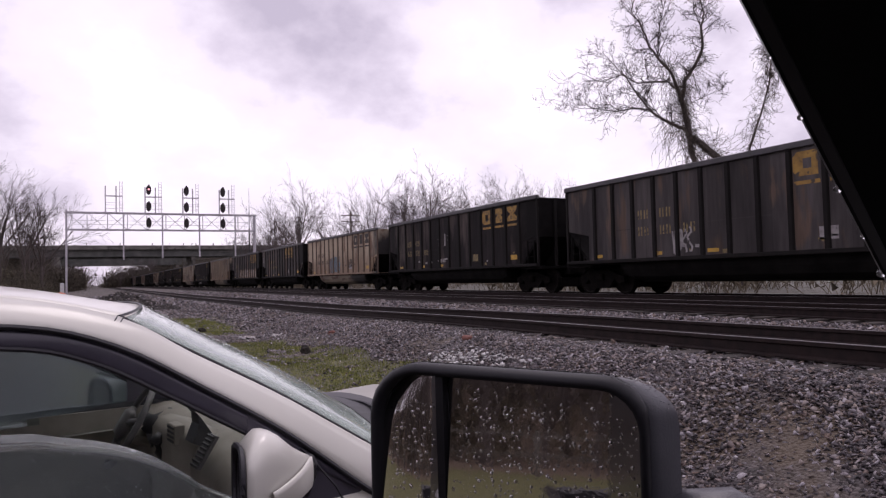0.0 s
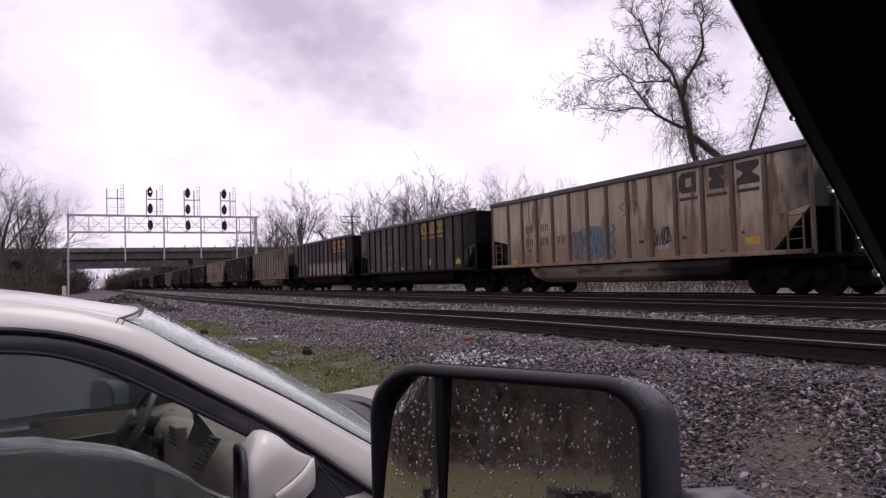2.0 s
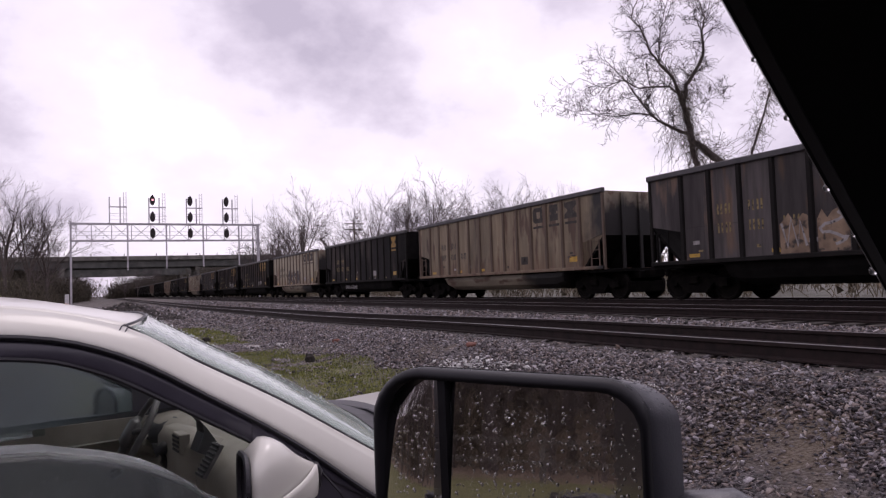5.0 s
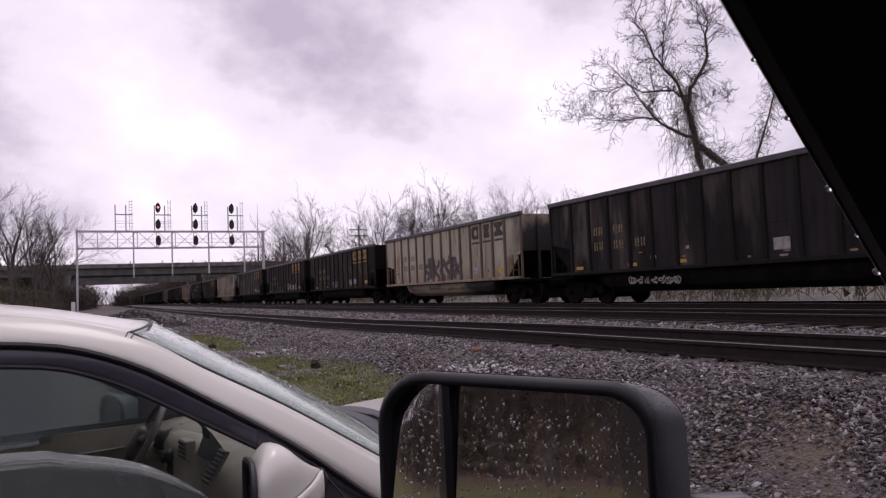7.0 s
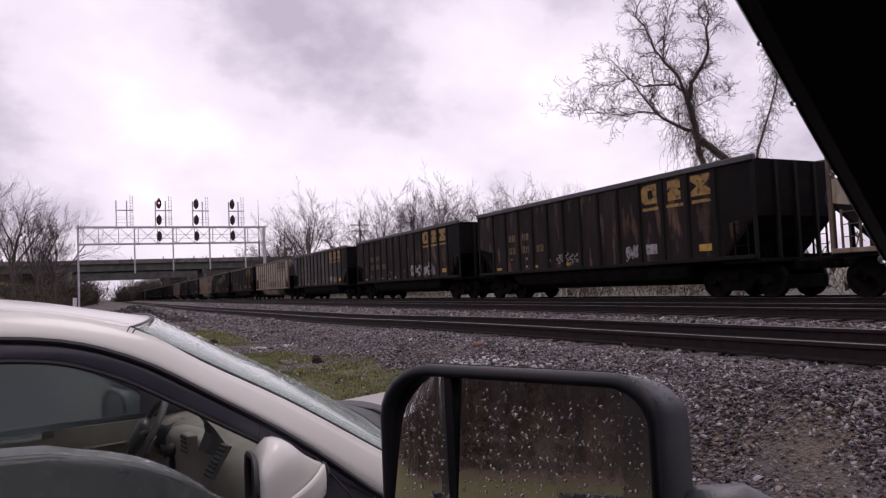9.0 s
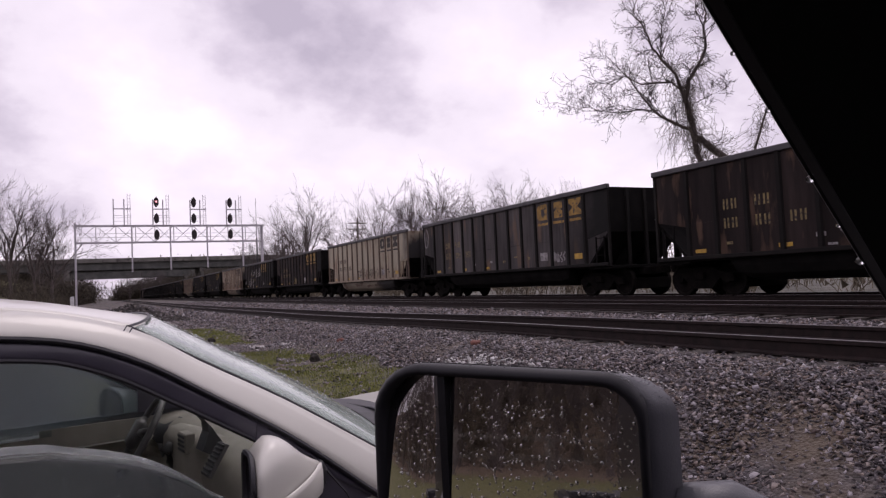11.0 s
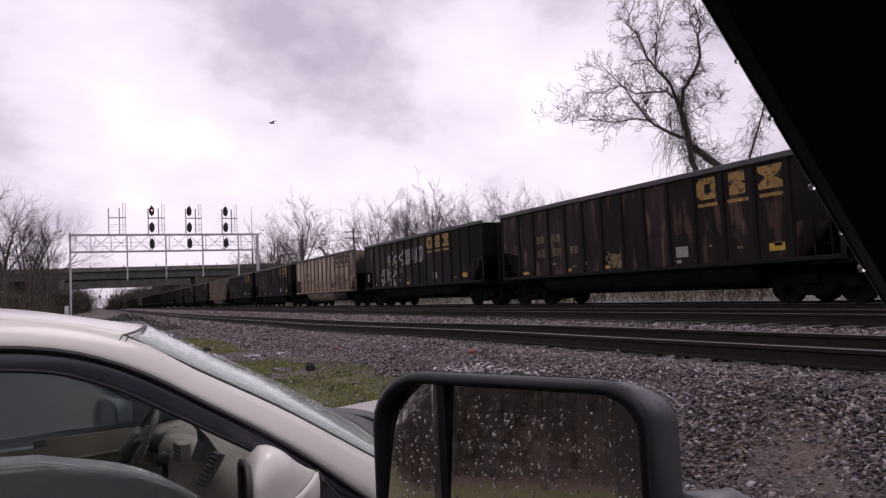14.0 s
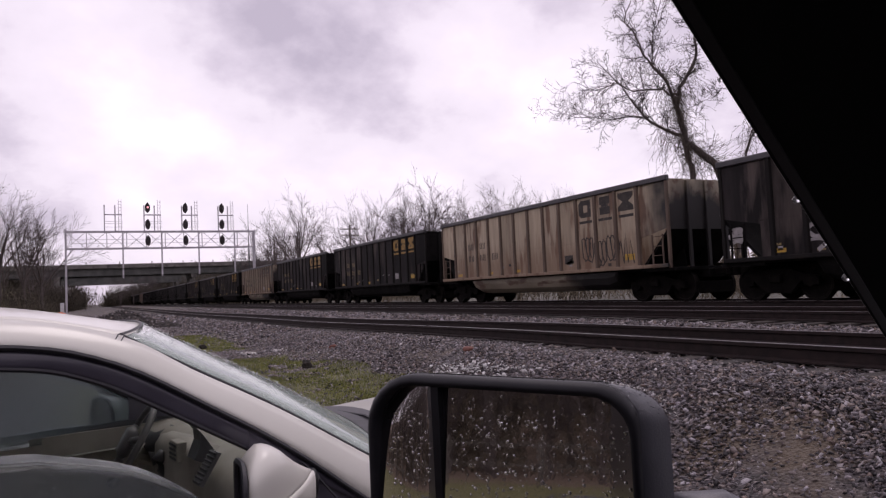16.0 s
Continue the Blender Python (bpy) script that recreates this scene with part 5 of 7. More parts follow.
def build_trees():
    big_tree()
    protos = [bare_tree(100 + k, 14.0, 0.0165, "bare grey-brown deciduous tree with fine twigs", 4, 0.24 + 0.05 * (k % 3)) for k in range(5)]
    rnd = random.Random(2)
    spots = []
    # the row behind the main line: distance along the tracks and height
    for x, y, h in ((32, 136, 21), (32, 117.4, 23), (33, 98.8, 16), (32, 83.6, 17), (32, 75.3, 13.5), (32, 71.2, 15.5), (32, 66.1, 16), (33, 61, 13), (32, 53.8, 12.7), (32, 48.9, 11.7), (31.5, 42, 10),
                    (34, 128, 17), (36, 150, 18), (40, 190, 18), (36, 106, 12), (37, 90, 12), (36, 68.5, 13), (38, 79, 12), (44, 180, 16), (34, 160, 16)):
        spots.append((x, y, h))
    # trees on the left bank and past the bridges
    for x, y, h in ((-8.4, 115, 18.5), (-11.2, 114, 18.8), (-6.3, 117, 17.5), (-15, 112, 17), (-10, 150, 14), (-15, 160, 15), (-28, 130, 17), (-18, 140, 18), (-9, 165, 13), (8, 230, 12), (12, 238, 12), (17, 240, 13),
                    (24, 330, 15), (-7, 320, 14), (-10, 360, 15), (-5, 420, 15), (-12, 300, 14), (32, 360, 16), (40, 380, 16), (52, 400, 17), (60, 340, 18)):
        spots.append((x, y, h))
    for x, y in ((26, 420), (30, 520), (-8, 520), (-4, 620), (36, 460), (20, 760), (-6, 760), (28, 640)):
        spots.append((x, y, 15))
    # the wood behind the parking ground, seen in the wing mirror
    for k in range(46):
        d, side = rnd.uniform(20, 44), rnd.uniform(-22, 22)
        spots.append((-0.93 * d + 0.39 * side, -0.39 * d - 0.93 * side, rnd.uniform(13, 20)))
    for d, side, h in ((18.9, -10.5, 8), (19.2, -7.6, 7), (19.8, -5.4, 9), (18.8, -3.9, 6), (20.6, -2.7, 9), (19.3, -1.3, 6.5), (20.2, 0.3, 8), (19.0, 1.7, 7), (21.0, 3.2, 9), (23.0, -8.8, 12), (24.0, -4.6, 13), (24.5, 1.2, 12)):
        spots.append((-0.93 * d + 0.39 * side, -0.39 * d - 0.93 * side, h))
    used = [False] * len(protos)
    for x, y, h in spots:
        k = rnd.randrange(len(protos))
        s = h * (0.86 if x < 0 and y > 50 else 0.77) / 14.0
        m = pose(x, y, ground_z(x, y) - 0.1, 0, 0, rnd.uniform(0, 360))
        t = copy_thing(protos[k], m) if used[k] else protos[k]
        used[k] = True
        t.matrix_basis = m @ Matrix.Diagonal((s * rnd.uniform(0.85, 1.15), s * rnd.uniform(0.85, 1.15), s, 1))


def brush(name, label, spots, seed, mat="brush"):
    """Thickets of thin bent stems, some with dry leaf scraps."""
    rnd = random.Random(seed)
    verts, faces = [], []
    for x, y, h, w, n in spots:
        z = ground_z(x, y)
        for _ in range(n):
            p = Vector((x + rnd.gauss(0, w), y + rnd.gauss(0, w), z - 0.1))
            d = Vector((rnd.gauss(0, 0.3), rnd.gauss(0, 0.3), 1)).normalized()
            path, hh = [p.copy()], h * rnd.uniform(0.4, 1.1)
            for _ in range(3):
                d = (d + Vector((rnd.gauss(0, 0.3), rnd.gauss(0, 0.3), 0.05))).normalized()
                p = p + d * hh / 3
                path.append(p.copy())
                if rnd.random() < 0.8:
                    k = len(verts)
                    a, b = Vector((rnd.gauss(0, 1), rnd.gauss(0, 1), rnd.gauss(0, 1))) * 0.05 * h, Vector((rnd.gauss(0, 1), rnd.gauss(0, 1), rnd.gauss(0, 1))) * 0.05 * h
                    verts.extend([p, p + a, p + b])
                    faces.append((k, k + 1, k + 2))
            tube(verts, faces, path, [0.006 * h + 0.004] * 4, 3)
    ob = raw(name, verts, faces, M[mat])
    tagged(ob, label, "brush", kind="stuff")


def build_brush():
    rnd = random.Random(6)
    brush("trackside_brush", "dry brown brush and saplings beyond the main line",
          [(rnd.uniform(23, 36), rnd.uniform(4, 160), rnd.uniform(1.0, 3.4), 0.8, 16) for _ in range(330)], 1)
    brush("bank_brush", "dense dry undergrowth on the far bank",
          [(rnd.uniform(-26, -6.5), rnd.uniform(85, 182), rnd.uniform(1.2, 3.4), 1.0, 18) for _ in range(300)], 2, "dark_brush")
    spots = []
    for _ in range(150):
        d, side = rnd.uniform(21.5, 44), rnd.uniform(-20, 20)
        spots.append((-0.93 * d + 0.39 * side, -0.39 * d - 0.93 * side, rnd.uniform(1.2, 4.2), 0.7, 16))
    brush("woodland_brush", "brown leafless undergrowth at the wood's edge", spots, 3, "dark_brush")
    spots = []
    for _ in range(170):
        d, side = rnd.uniform(20.0, 34), rnd.uniform(-16, 9)
        spots.append((-0.93 * d + 0.39 * side, -0.39 * d - 0.93 * side, rnd.uniform(0.6, 2.6), 0.6, 12))
    brush("dry_stems", "pale dry stems standing among the trees", spots, 13)
    brush("distant_woods", "hazy leafless woods far down the line",
          [(rnd.choice((rnd.uniform(20, 60), rnd.uniform(-30, -4))), rnd.uniform(300, 700), rnd.uniform(6, 11), 3.0, 14) for _ in range(220)] + [(rnd.uniform(-9.5, -4.8), rnd.uniform(180, 188.5), rnd.uniform(4, 6.5), 1.0, 24) for _ in range(40)] + [(rnd.uniform(7, 34), rnd.uniform(312, 345), rnd.uniform(5, 9), 2.2, 26) for _ in range(150)] + [(rnd.uniform(-34, -3.5), rnd.uniform(204, 282), rnd.uniform(4, 8), 1.6, 22) for _ in range(260)] + [(rnd.uniform(23, 60), rnd.uniform(206, 280), rnd.uniform(2, 5), 1.5, 14) for _ in range(160)], 4, "dark_brush")


def build_fence():
    """Rail fence at the edge of the wood behind the parking ground."""
    f = thing("rail_fence", "weathered grey two-rail fence at the wood's edge", "fence")
    c = Vector((-0.93, -0.39, 0)) * 17.0
    along = Vector((0.39, -0.93, 0))
    for k in range(-7, 8):
        p = c + along * k * 2.4
        z = ground_z(p.x, p.y)
        bm = bmesh.new()
        add_box(bm, p.x - 0.06, p.x + 0.06, p.y - 0.06, p.y + 0.06, z - 0.2, z + 1.15, 0.01)
        part("post", bm, M["fence_wood"], f)
        if k < 7:
            q = p + along * 2.4
            zq = ground_z(q.x, q.y)
            for h in (0.5, 1.0):
                bm = bmesh.new()
                cyl(bm, (p.x, p.y, z + h), (q.x, q.y, zq + h), 0.03, 6)
                part("rail", bm, M["fence_wood"], f)


def build_poles():
    for x, y, h in ((31.0, 88.0, 10.0), (36.0, 150.0, 10.5)):
        p = thing("utility_pole", "wooden utility pole with crossarms", "pole", pose(x, y, -0.3), group="utility poles")
        bm = bmesh.new()
        cyl(bm, (0, 0, 0), (0, 0, h), 0.16, 8, 0.11)
        part("shaft", bm, M["wood_pole"], p)
        for z in (h - 0.5, h - 1.3):
            bm = bmesh.new()
            add_box(bm, -1.3, 1.3, -0.06, 0.06, z - 0.07, z + 0.07)
            part("crossarm", bm, M["wood_pole"], p)
    mast = thing("radio_mast", "slender dark radio mast beside the signal bridge", "mast", pose(20.9, 104, -0.4))
    bm = bmesh.new()
    cyl(bm, (0, 0, 0), (0, 0, 9.0), 0.10, 8)
    cyl(bm, (0, 0, 9.0), (0, 0, 14.9), 0.06, 6, 0.02)
    part("pole", bm, M["chord"], mast)


# ---- parked saloon car ----
CAR = pose(0.858, 2.333, -0.86, 0, 0, 10.0)


def grid_surface(bm, f, nu, nv, thick=0.0):
    rows = [[bm.verts.new(f(i / nu, j / nv)) for j in range(nv + 1)] for i in range(nu + 1)]
    for i in range(nu):
        for j in range(nv):
            bm.faces.new((rows[i][j], rows[i + 1][j], rows[i + 1][j + 1], rows[i][j + 1]))
    if thick:
        bmesh.ops.recalc_face_normals(bm, faces=bm.faces[:])
        bmesh.ops.solidify(bm, geom=bm.faces[:], thickness=thick)


def curve_at(pts, t):
    """A smooth curve through points, t from 0 to 1."""
    n = len(pts) - 1
    k = min(int(t * n), n - 1)
    f = t * n - k
    p0, p1, p2, p3 = (Vector(pts[min(max(k + i, 0), n)]) for i in (-1, 0, 1, 2))
    return 0.5 * ((2 * p1) + (p2 - p0) * f + (2 * p0 - 5 * p1 + 4 * p2 - p3) * f * f + (3 * p1 - p0 - 3 * p2 + p3) * f ** 3)


W = 1.76
# roof edge and windscreen pillar on the near side: forward x, left y, height z
PILLAR = [(-2.3, 0.21, 1.49), (-1.6, 0.19, 1.55), (-1.07, 0.19, 1.532), (-0.757, 0.165, 1.459), (-0.545, 0.135, 1.333), (-0.258, 0.112, 1.168), (0.089, 0.10, 0.944), (0.30, 0.10, 0.815)]
FRAME = [(-2.3, 0.12, 1.41), (-1.6, 0.10, 1.465), (-1.078, 0.10, 1.455), (-0.80, 0.085, 1.384), (-0.53, 0.06, 1.224), (-0.27, 0.040, 1.051), (-0.02, 0.03, 0.851), (0.12, 0.03, 0.745)]
INNER = [(-2.3, 0.115, 1.35), (-1.6, 0.098, 1.405), (-1.078, 0.098, 1.394), (-0.851, 0.095, 1.335), (-0.656, 0.075, 1.225), (-0.53, 0.066, 1.147), (-0.40, 0.058, 1.066)]


# height of the wing mirror's shell from its rim to its nose
SHELL_TOP = [(0, 0, 1.074), (0, 0, 1.110), (0, 0, 1.108), (0, 0, 1.086), (0, 0, 1.050), (0, 0, 1.022), (0, 0, 1.000)]


def flip(p):
    return (p[0], W - p[1], p[2])


def strip(bm, a, b, n=24, thick=0.02, bulge=0.0):
    """A curved strip between two edge curves, with a little outward bulge."""
    def f(u, v):
        p = curve_at(a, u).lerp(curve_at(b, u), v)
        return p + Vector((0, -bulge * 4 * v * (1 - v), bulge * 2 * v * (1 - v)))
    grid_surface(bm, f, n, 4, thick)


def offset(pts, dx=0.0, dy=0.0, dz=0.0):
    return [(p[0] + dx, p[1] + dy, p[2] + dz) for p in pts]


def beads(name, label, spots, parent):
    """Rain drops as low domes: point, outward normal, radius."""
    dv, df = [], []
    for p, n, r in spots:
        n = n.normalized()
        a = n.cross(Vector((0.3, 0.1, 1))).normalized()
        b = n.cross(a)
        k0 = len(dv)
        for rr, hh in ((1.0, -0.1), (0.82, 0.50), (0.35, 0.80)):
            for q in range(6):
                t = 2 * math.pi * q / 6
                dv.append(p + (a * math.cos(t) + b * math.sin(t)) * r * rr + n * r * hh)
        for ring in range(2):
            for q in range(6):
                j = (q + 1) % 6
                df.append((k0 + ring * 6 + q, k0 + ring * 6 + j, k0 + ring * 6 + 6 + j, k0 + ring * 6 + 6 + q))
        df.append(tuple(k0 + 12 + q for q in range(6)))
    raw(name, dv, df, M["water"], parent, label, smooth=True)["kind"] = "stuff"


def build_car():
    car = thing("parked_car", "champagne-beige saloon car parked with its side window half down", "car", CAR)
    for side in (0, 1):
        fl = flip if side else (lambda p: p)
        bm = bmesh.new()
        strip(bm, [fl(p) for p in PILLAR], [fl(p) for p in FRAME], 30, 0.004, 0.010 * (1 if not side else -1))
        part("roof_rail", bm, M["car_paint"], car, "beige windscreen pillar and roof edge", smooth=True)
        inner = INNER
        bm = bmesh.new()
        strip(bm, [fl(p) for p in offset(FRAME, 0, 0.004, -0.006)], [fl(p) for p in inner], 30, 0.004, 0.003 * (1 if not side else -1))
        fr = part("door_frame", bm, M["frame_grey"], car, "dark satin door window frame", smooth=True)
        bm = bmesh.new()
        sweep(bm, [curve_at([fl(p) for p in offset(FRAME, 0, -0.006, 0.0)], k / 30) for k in range(31)], 0.008, 5)
        part("seal", bm, M["trim"], fr)
        bm = bmesh.new()
        sweep(bm, [curve_at([fl(p) for p in inner], k / 30) for k in range(31)], 0.007, 5)
        part("window_seal", bm, M["trim"], fr)
    # roof skin
    def roof(u, v):
        p = curve_at(PILLAR[:4], u)
        y = p.y + (W - 2 * p.y) * v
        return (p.x + 0.19 * math.sin(math.pi * v) ** 0.8 * u ** 4, y, p.z + 0.045 * math.sin(math.pi * v) ** 0.8 * (1 - 0.45 * u ** 2))
    bm = bmesh.new()
    grid_surface(bm, roof, 20, 16, 0.02)
    part("roof", bm, M["car_paint"], car, smooth=True)
    # windscreen, black moulding, rear screen
    def screen(u, v):
        p = curve_at(PILLAR[3:8], u)
        y = p.y + 0.02 + (W - 2 * p.y - 0.04) * v
        return (p.x + (0.19 + 0.09 * u) * math.sin(math.pi * v) ** 0.8, y, p.z + 0.045 * math.sin(math.pi * v) ** 0.8 * 0.52 + 0.004)
    bm = bmesh.new()
    grid_surface(bm, screen, 14, 16, 0.005)
    ws = part("windscreen", bm, M["screen_glass"], car, "wet windscreen", smooth=True)
    ws.visible_shadow = False
    bm = bmesh.new()
    sweep(bm, [screen(0, k / 20) for k in range(21)], 0.006, 5)
    sweep(bm, [screen(k / 16, 0.0) for k in range(17)], 0.006, 5)
    sweep(bm, [screen(k / 16, 1.0) for k in range(17)], 0.006, 5)
    part("screen_moulding", bm, M["trim"], car, "black windscreen moulding")
    rnd = random.Random(31)
    up = Vector((0.45, -0.35, 0.8))
    beads("rain", "rain drops on the windscreen", [(Vector(screen(rnd.random(), rnd.uniform(0.02, 0.9))) + Vector((0.002, 0, 0.002)), up, rnd.uniform(0.0015, 0.004)) for _ in range(900)], ws)
    # roof joint lines beside the windscreen corner
    bm = bmesh.new()
    for d in (-0.006, 0.004):
        sweep(bm, [curve_at(PILLAR[:7], 0.50 + d).lerp(curve_at(FRAME[:7], 0.49 + d), v) + Vector((0, -0.002, 0.004)) for v in (0.0, 0.1, 0.2, 0.32)], 0.0024, 4)
    part("roof_joint", bm, M["trim"], car)
    # lower body by cross-sections along the car
    secs = [(2.0, 0.42, 0.62, 0.30, 0.02), (1.92, 0.22, 0.70, 0.16, 0.05), (1.6, 0.10, 0.76, 0.15, 0.08), (1.0, 0.03, 0.805, 0.16, 0.172), (0.4, 0.0, 0.80, 0.17, 0.13), (-0.05, 0.0, 0.80, 0.17, 0.08), (-0.8, 0.0, 0.84, 0.17, 0.0), (-1.7, 0.0, 0.87, 0.17, 0.0),
            (-2.3, 0.01, 0.93, 0.17, 0.0), (-2.7, 0.05, 0.93, 0.18, 0.0), (-2.95, 0.16, 0.86, 0.25, 0.0), (-3.02, 0.32, 0.62, 0.35, 0.0)]
    bm = bmesh.new()
    rings = []
    for x, inset, z1, z0, crown in secs:
        y0, y1 = inset, W - inset
        h = z1 - z0
        half = [(y0 + 0.05, z0), (y0 + 0.015, z0 + 0.10 * h), (y0, z0 + 0.5 * h), (y0 + 0.012, z0 + 0.86 * h), (y0 + 0.045, z1), (y0 + 0.14, z1 + 0.6 * crown)]
        rings.append([(x, y, z) for y, z in half] + [(x, W / 2, z1 + crown)] + [(x, y0 + y1 - y, z) for y, z in half[::-1]])
    loft(bm, rings)
    # open the cabin: take away the top between windscreen and rear seats
    cut = [f for f in bm.faces if all(v.co.z > 0.80 for v in f.verts) and -2.35 < f.calc_center_median().x < -0.06 and 0.1 < f.calc_center_median().y < W - 0.1]
    bmesh.ops.delete(bm, geom=cut, context="FACES")
    part("body", bm, M["car_paint"], car, smooth=True)
    # near door: inner skin, belt line, lowered glass, mirror sail
    for side in (0, 1):
        fl = flip if side else (lambda p: p)
        bm = bmesh.new()
        low = 0.03 if side else -0.09
        vs = [fl((x, 0.10, z)) for x, z in ((-1.6, 0.30), (0.10, 0.30), (0.13, 0.905 + low), (-1.6, 0.92 + low))]
        ws_ = [fl((x, 0.06, z)) for x, z in ((-1.6, 0.30), (0.10, 0.30), (0.13, 0.905 + low), (-1.6, 0.92 + low))]
        loft(bm, [vs, ws_])
        part("door_lining", bm, M["cabin"], car, "beige door lining", smooth=False)
        bm = bmesh.new()
        sweep(bm, [fl(p) for p in ((-1.5, 0.055, 0.925 + low), (-0.9, 0.055, 0.918 + low), (-0.5 if not side else 0.05, 0.055, 0.908 + low))], 0.026 if side else 0.014, 6)
        part("belt_moulding", bm, M["trim"], car)
        bm = bmesh.new()
        prism(bm, [(-0.405, 0.80), (0.0, 0.80), (0.02, 0.815), (-0.02, 0.848), (-0.157, 0.953), (-0.27, 1.046), (-0.405, 1.143)], "y", fl((0, 0.05, 0))[1], fl((0, 0.07, 0))[1])
        part("mirror_sail", bm, M["frame_grey"], car, "dark triangle behind the wing mirror")
    bm = bmesh.new()
    top = [(-1.6, 0.05, 1.19), (-1.081, 0.05, 1.171), (-0.949, 0.05, 1.146), (-0.805, 0.05, 1.104), (-0.697, 0.05, 1.05), (-0.599, 0.05, 0.977), (-0.565, 0.05, 0.945), (-0.50, 0.05, 0.905), (-0.43, 0.05, 0.865)]
    def pane(u, v):
        p = curve_at(top, u)
        return (p.x, p.y - 0.012 * (1 - v) - 0.004, p.z * v + 0.82 * (1 - v))
    grid_surface(bm, pane, 24, 6, 0.004)
    g = part("side_glass", bm, M["wet_glass"], car, "half-lowered side glass beaded with rain", smooth=True)
    g.visible_shadow = False
    out = Vector((0, -1, 0.05))
    beads("rain", "rain drops on the side glass", [(Vector(pane(rnd.random(), rnd.uniform(0.3, 1))) + Vector((0, -0.0042, 0)), out, rnd.uniform(0.0010, 0.0032)) for _ in range(620)], g)
    bm = bmesh.new()
    def pane_far(u, v):
        a = curve_at([flip(p) for p in offset(INNER, 0, 0.005, 0)], u)
        return (a.x, a.y, a.z * v + min(a.z, 0.91) * (1 - v))
    grid_surface(bm, pane_far, 24, 6, 0.004)
    g = part("side_glass", bm, M["far_glass"], car, "misted dark side glass", smooth=True)
    g.visible_shadow = False
    # wing mirrors
    for side in (0, 1):
        fl = flip if side else (lambda p: p)
        bm = bmesh.new()
        rings = []
        for t in [k / 10 for k in range(11)]:
            # from the dark glass rim (rear) to the sloping nose (front)
            x = -0.486 + 0.236 * t
            wide = 0.116 * (1 - 0.80 * t ** 2.4)
            cy = -0.115 + 0.05 * t
            ztop = curve_at(SHELL_TOP, t).z
            zbot = 0.862 + 0.035 * t ** 3
            cz, rz = (ztop + zbot) / 2, (ztop - zbot) / 2
            ring = []
            for k in range(40):
                a = 2 * math.pi * k / 40
                c, d = math.cos(a), math.sin(a)
                e = 0.74
                ring.append(fl((x + 0.03 * c * (1 - t), cy + wide * abs(c) ** e * (1 if c > 0 else -1), cz + rz * abs(d) ** e * (1 if d > 0 else -1))))
            rings.append(ring)
        loft(bm, rings)
        wm = part("wing_mirror", bm, M["car_paint"], car, "beige rounded wing mirror", smooth=True)
        bm = bmesh.new()
        sweep(bm, [tuple(Vector(p) + Vector((-0.012, 0, 0))) for p in rings[0] + rings[0][:1]], 0.009, 6)
        part("mirror_rim", bm, M["trim"], wm, "black mirror rim")
        bm = bmesh.new()
        loft(bm, [[tuple(Vector(p) + Vector((dx, 0, 0))) for p in rings[0]] for dx in (-0.003, -0.006)])
        part("mirror_glass", bm, M["mirror_dark"], wm, "dark mirror glass")
        # raised lip round the lower half of the shell
        bm = bmesh.new()
        rows_ = []
        for i in range(11):
            t = 0.22 + 0.78 * i / 10
            wide, cy = 0.116 * (1 - 0.80 * t ** 2.4), -0.115 + 0.05 * t
            ztop, zbot = curve_at(SHELL_TOP, t).z, 0.862 + 0.035 * t ** 3
            cz, rz = (ztop + zbot) / 2, (ztop - zbot) / 2
            edge = min(0.935 + 0.066 * t, ztop - 0.004)
            row = []
            for j in range(7):
                z = edge + (zbot + 0.004 - edge) * max(0, j - 1) / 5
                q = min(abs(z - cz) / rz, 0.999) ** (1 / 0.74)
                out = wide * math.sqrt(1 - q * q) ** 0.74 + (0.0 if j == 0 else 0.010)
                row.append(fl((-0.486 + 0.240 * t, cy - out, z)))
            rows_.append(row)
        loft(bm, rows_, closed=False, cap=False)
        part("mirror_lip", bm, M["car_paint"], wm, "raised lip on the mirror shell", smooth=True)
        bm = bmesh.new()
        sweep(bm, [fl((-0.235, -0.05, 0.985)), fl((-0.222, -0.03, 0.96)), fl((-0.222, -0.02, 0.92)), fl((-0.25, -0.02, 0.86))], [0.014, 0.022, 0.024, 0.022], 8)
        part("mirror_base", bm, M["trim"], wm, "black mirror base", smooth=True)
        bm = bmesh.new()
        sweep(bm, [fl((-0.36, -0.03, 0.93)), fl((-0.30, 0.0, 0.92)), fl((-0.24, 0.05, 0.915))], [0.04, 0.035, 0.045], 8)
        part("mirror_arm", bm, M["trim"], wm)
    # a thin black cable trailing from the sail over the door
    bm = bmesh.new()
    sweep(bm, [(-0.23, 0.03, 1.0), (-0.18, 0.01, 0.94), (-0.12, -0.008, 0.86), (-0.08, -0.014, 0.78), (-0.06, -0.012, 0.70)], 0.004, 5)
    part("cable", bm, M["trim"], car, "thin black cable")
    # cowl, wipers
    bm = bmesh.new()
    def cowl(u, v):
        p = screen(0.71 + 0.24 * (1 - math.sin(math.pi * v)) ** 2, v)
        return (p[0] + 0.20 * u, p[1], p[2] + 0.004 - 0.020 * u - 0.04 * u * (1 - math.sin(math.pi * v)))
    grid_surface(bm, cowl, 3, 16, 0.01)
    part("cowl", bm, M["trim"], car)
    for y0, y1 in ((0.35, 0.95), (0.95, 1.5)):
        bm = bmesh.new()
        sweep(bm, [(0.36, y0, 0.972), (0.375, (y0 + y1) / 2, 0.995), (0.33, y1, 0.995)], 0.007, 5)
        part("wiper", bm, M["trim"], car)
    # dashboard, wheel, seats
    bm = bmesh.new()
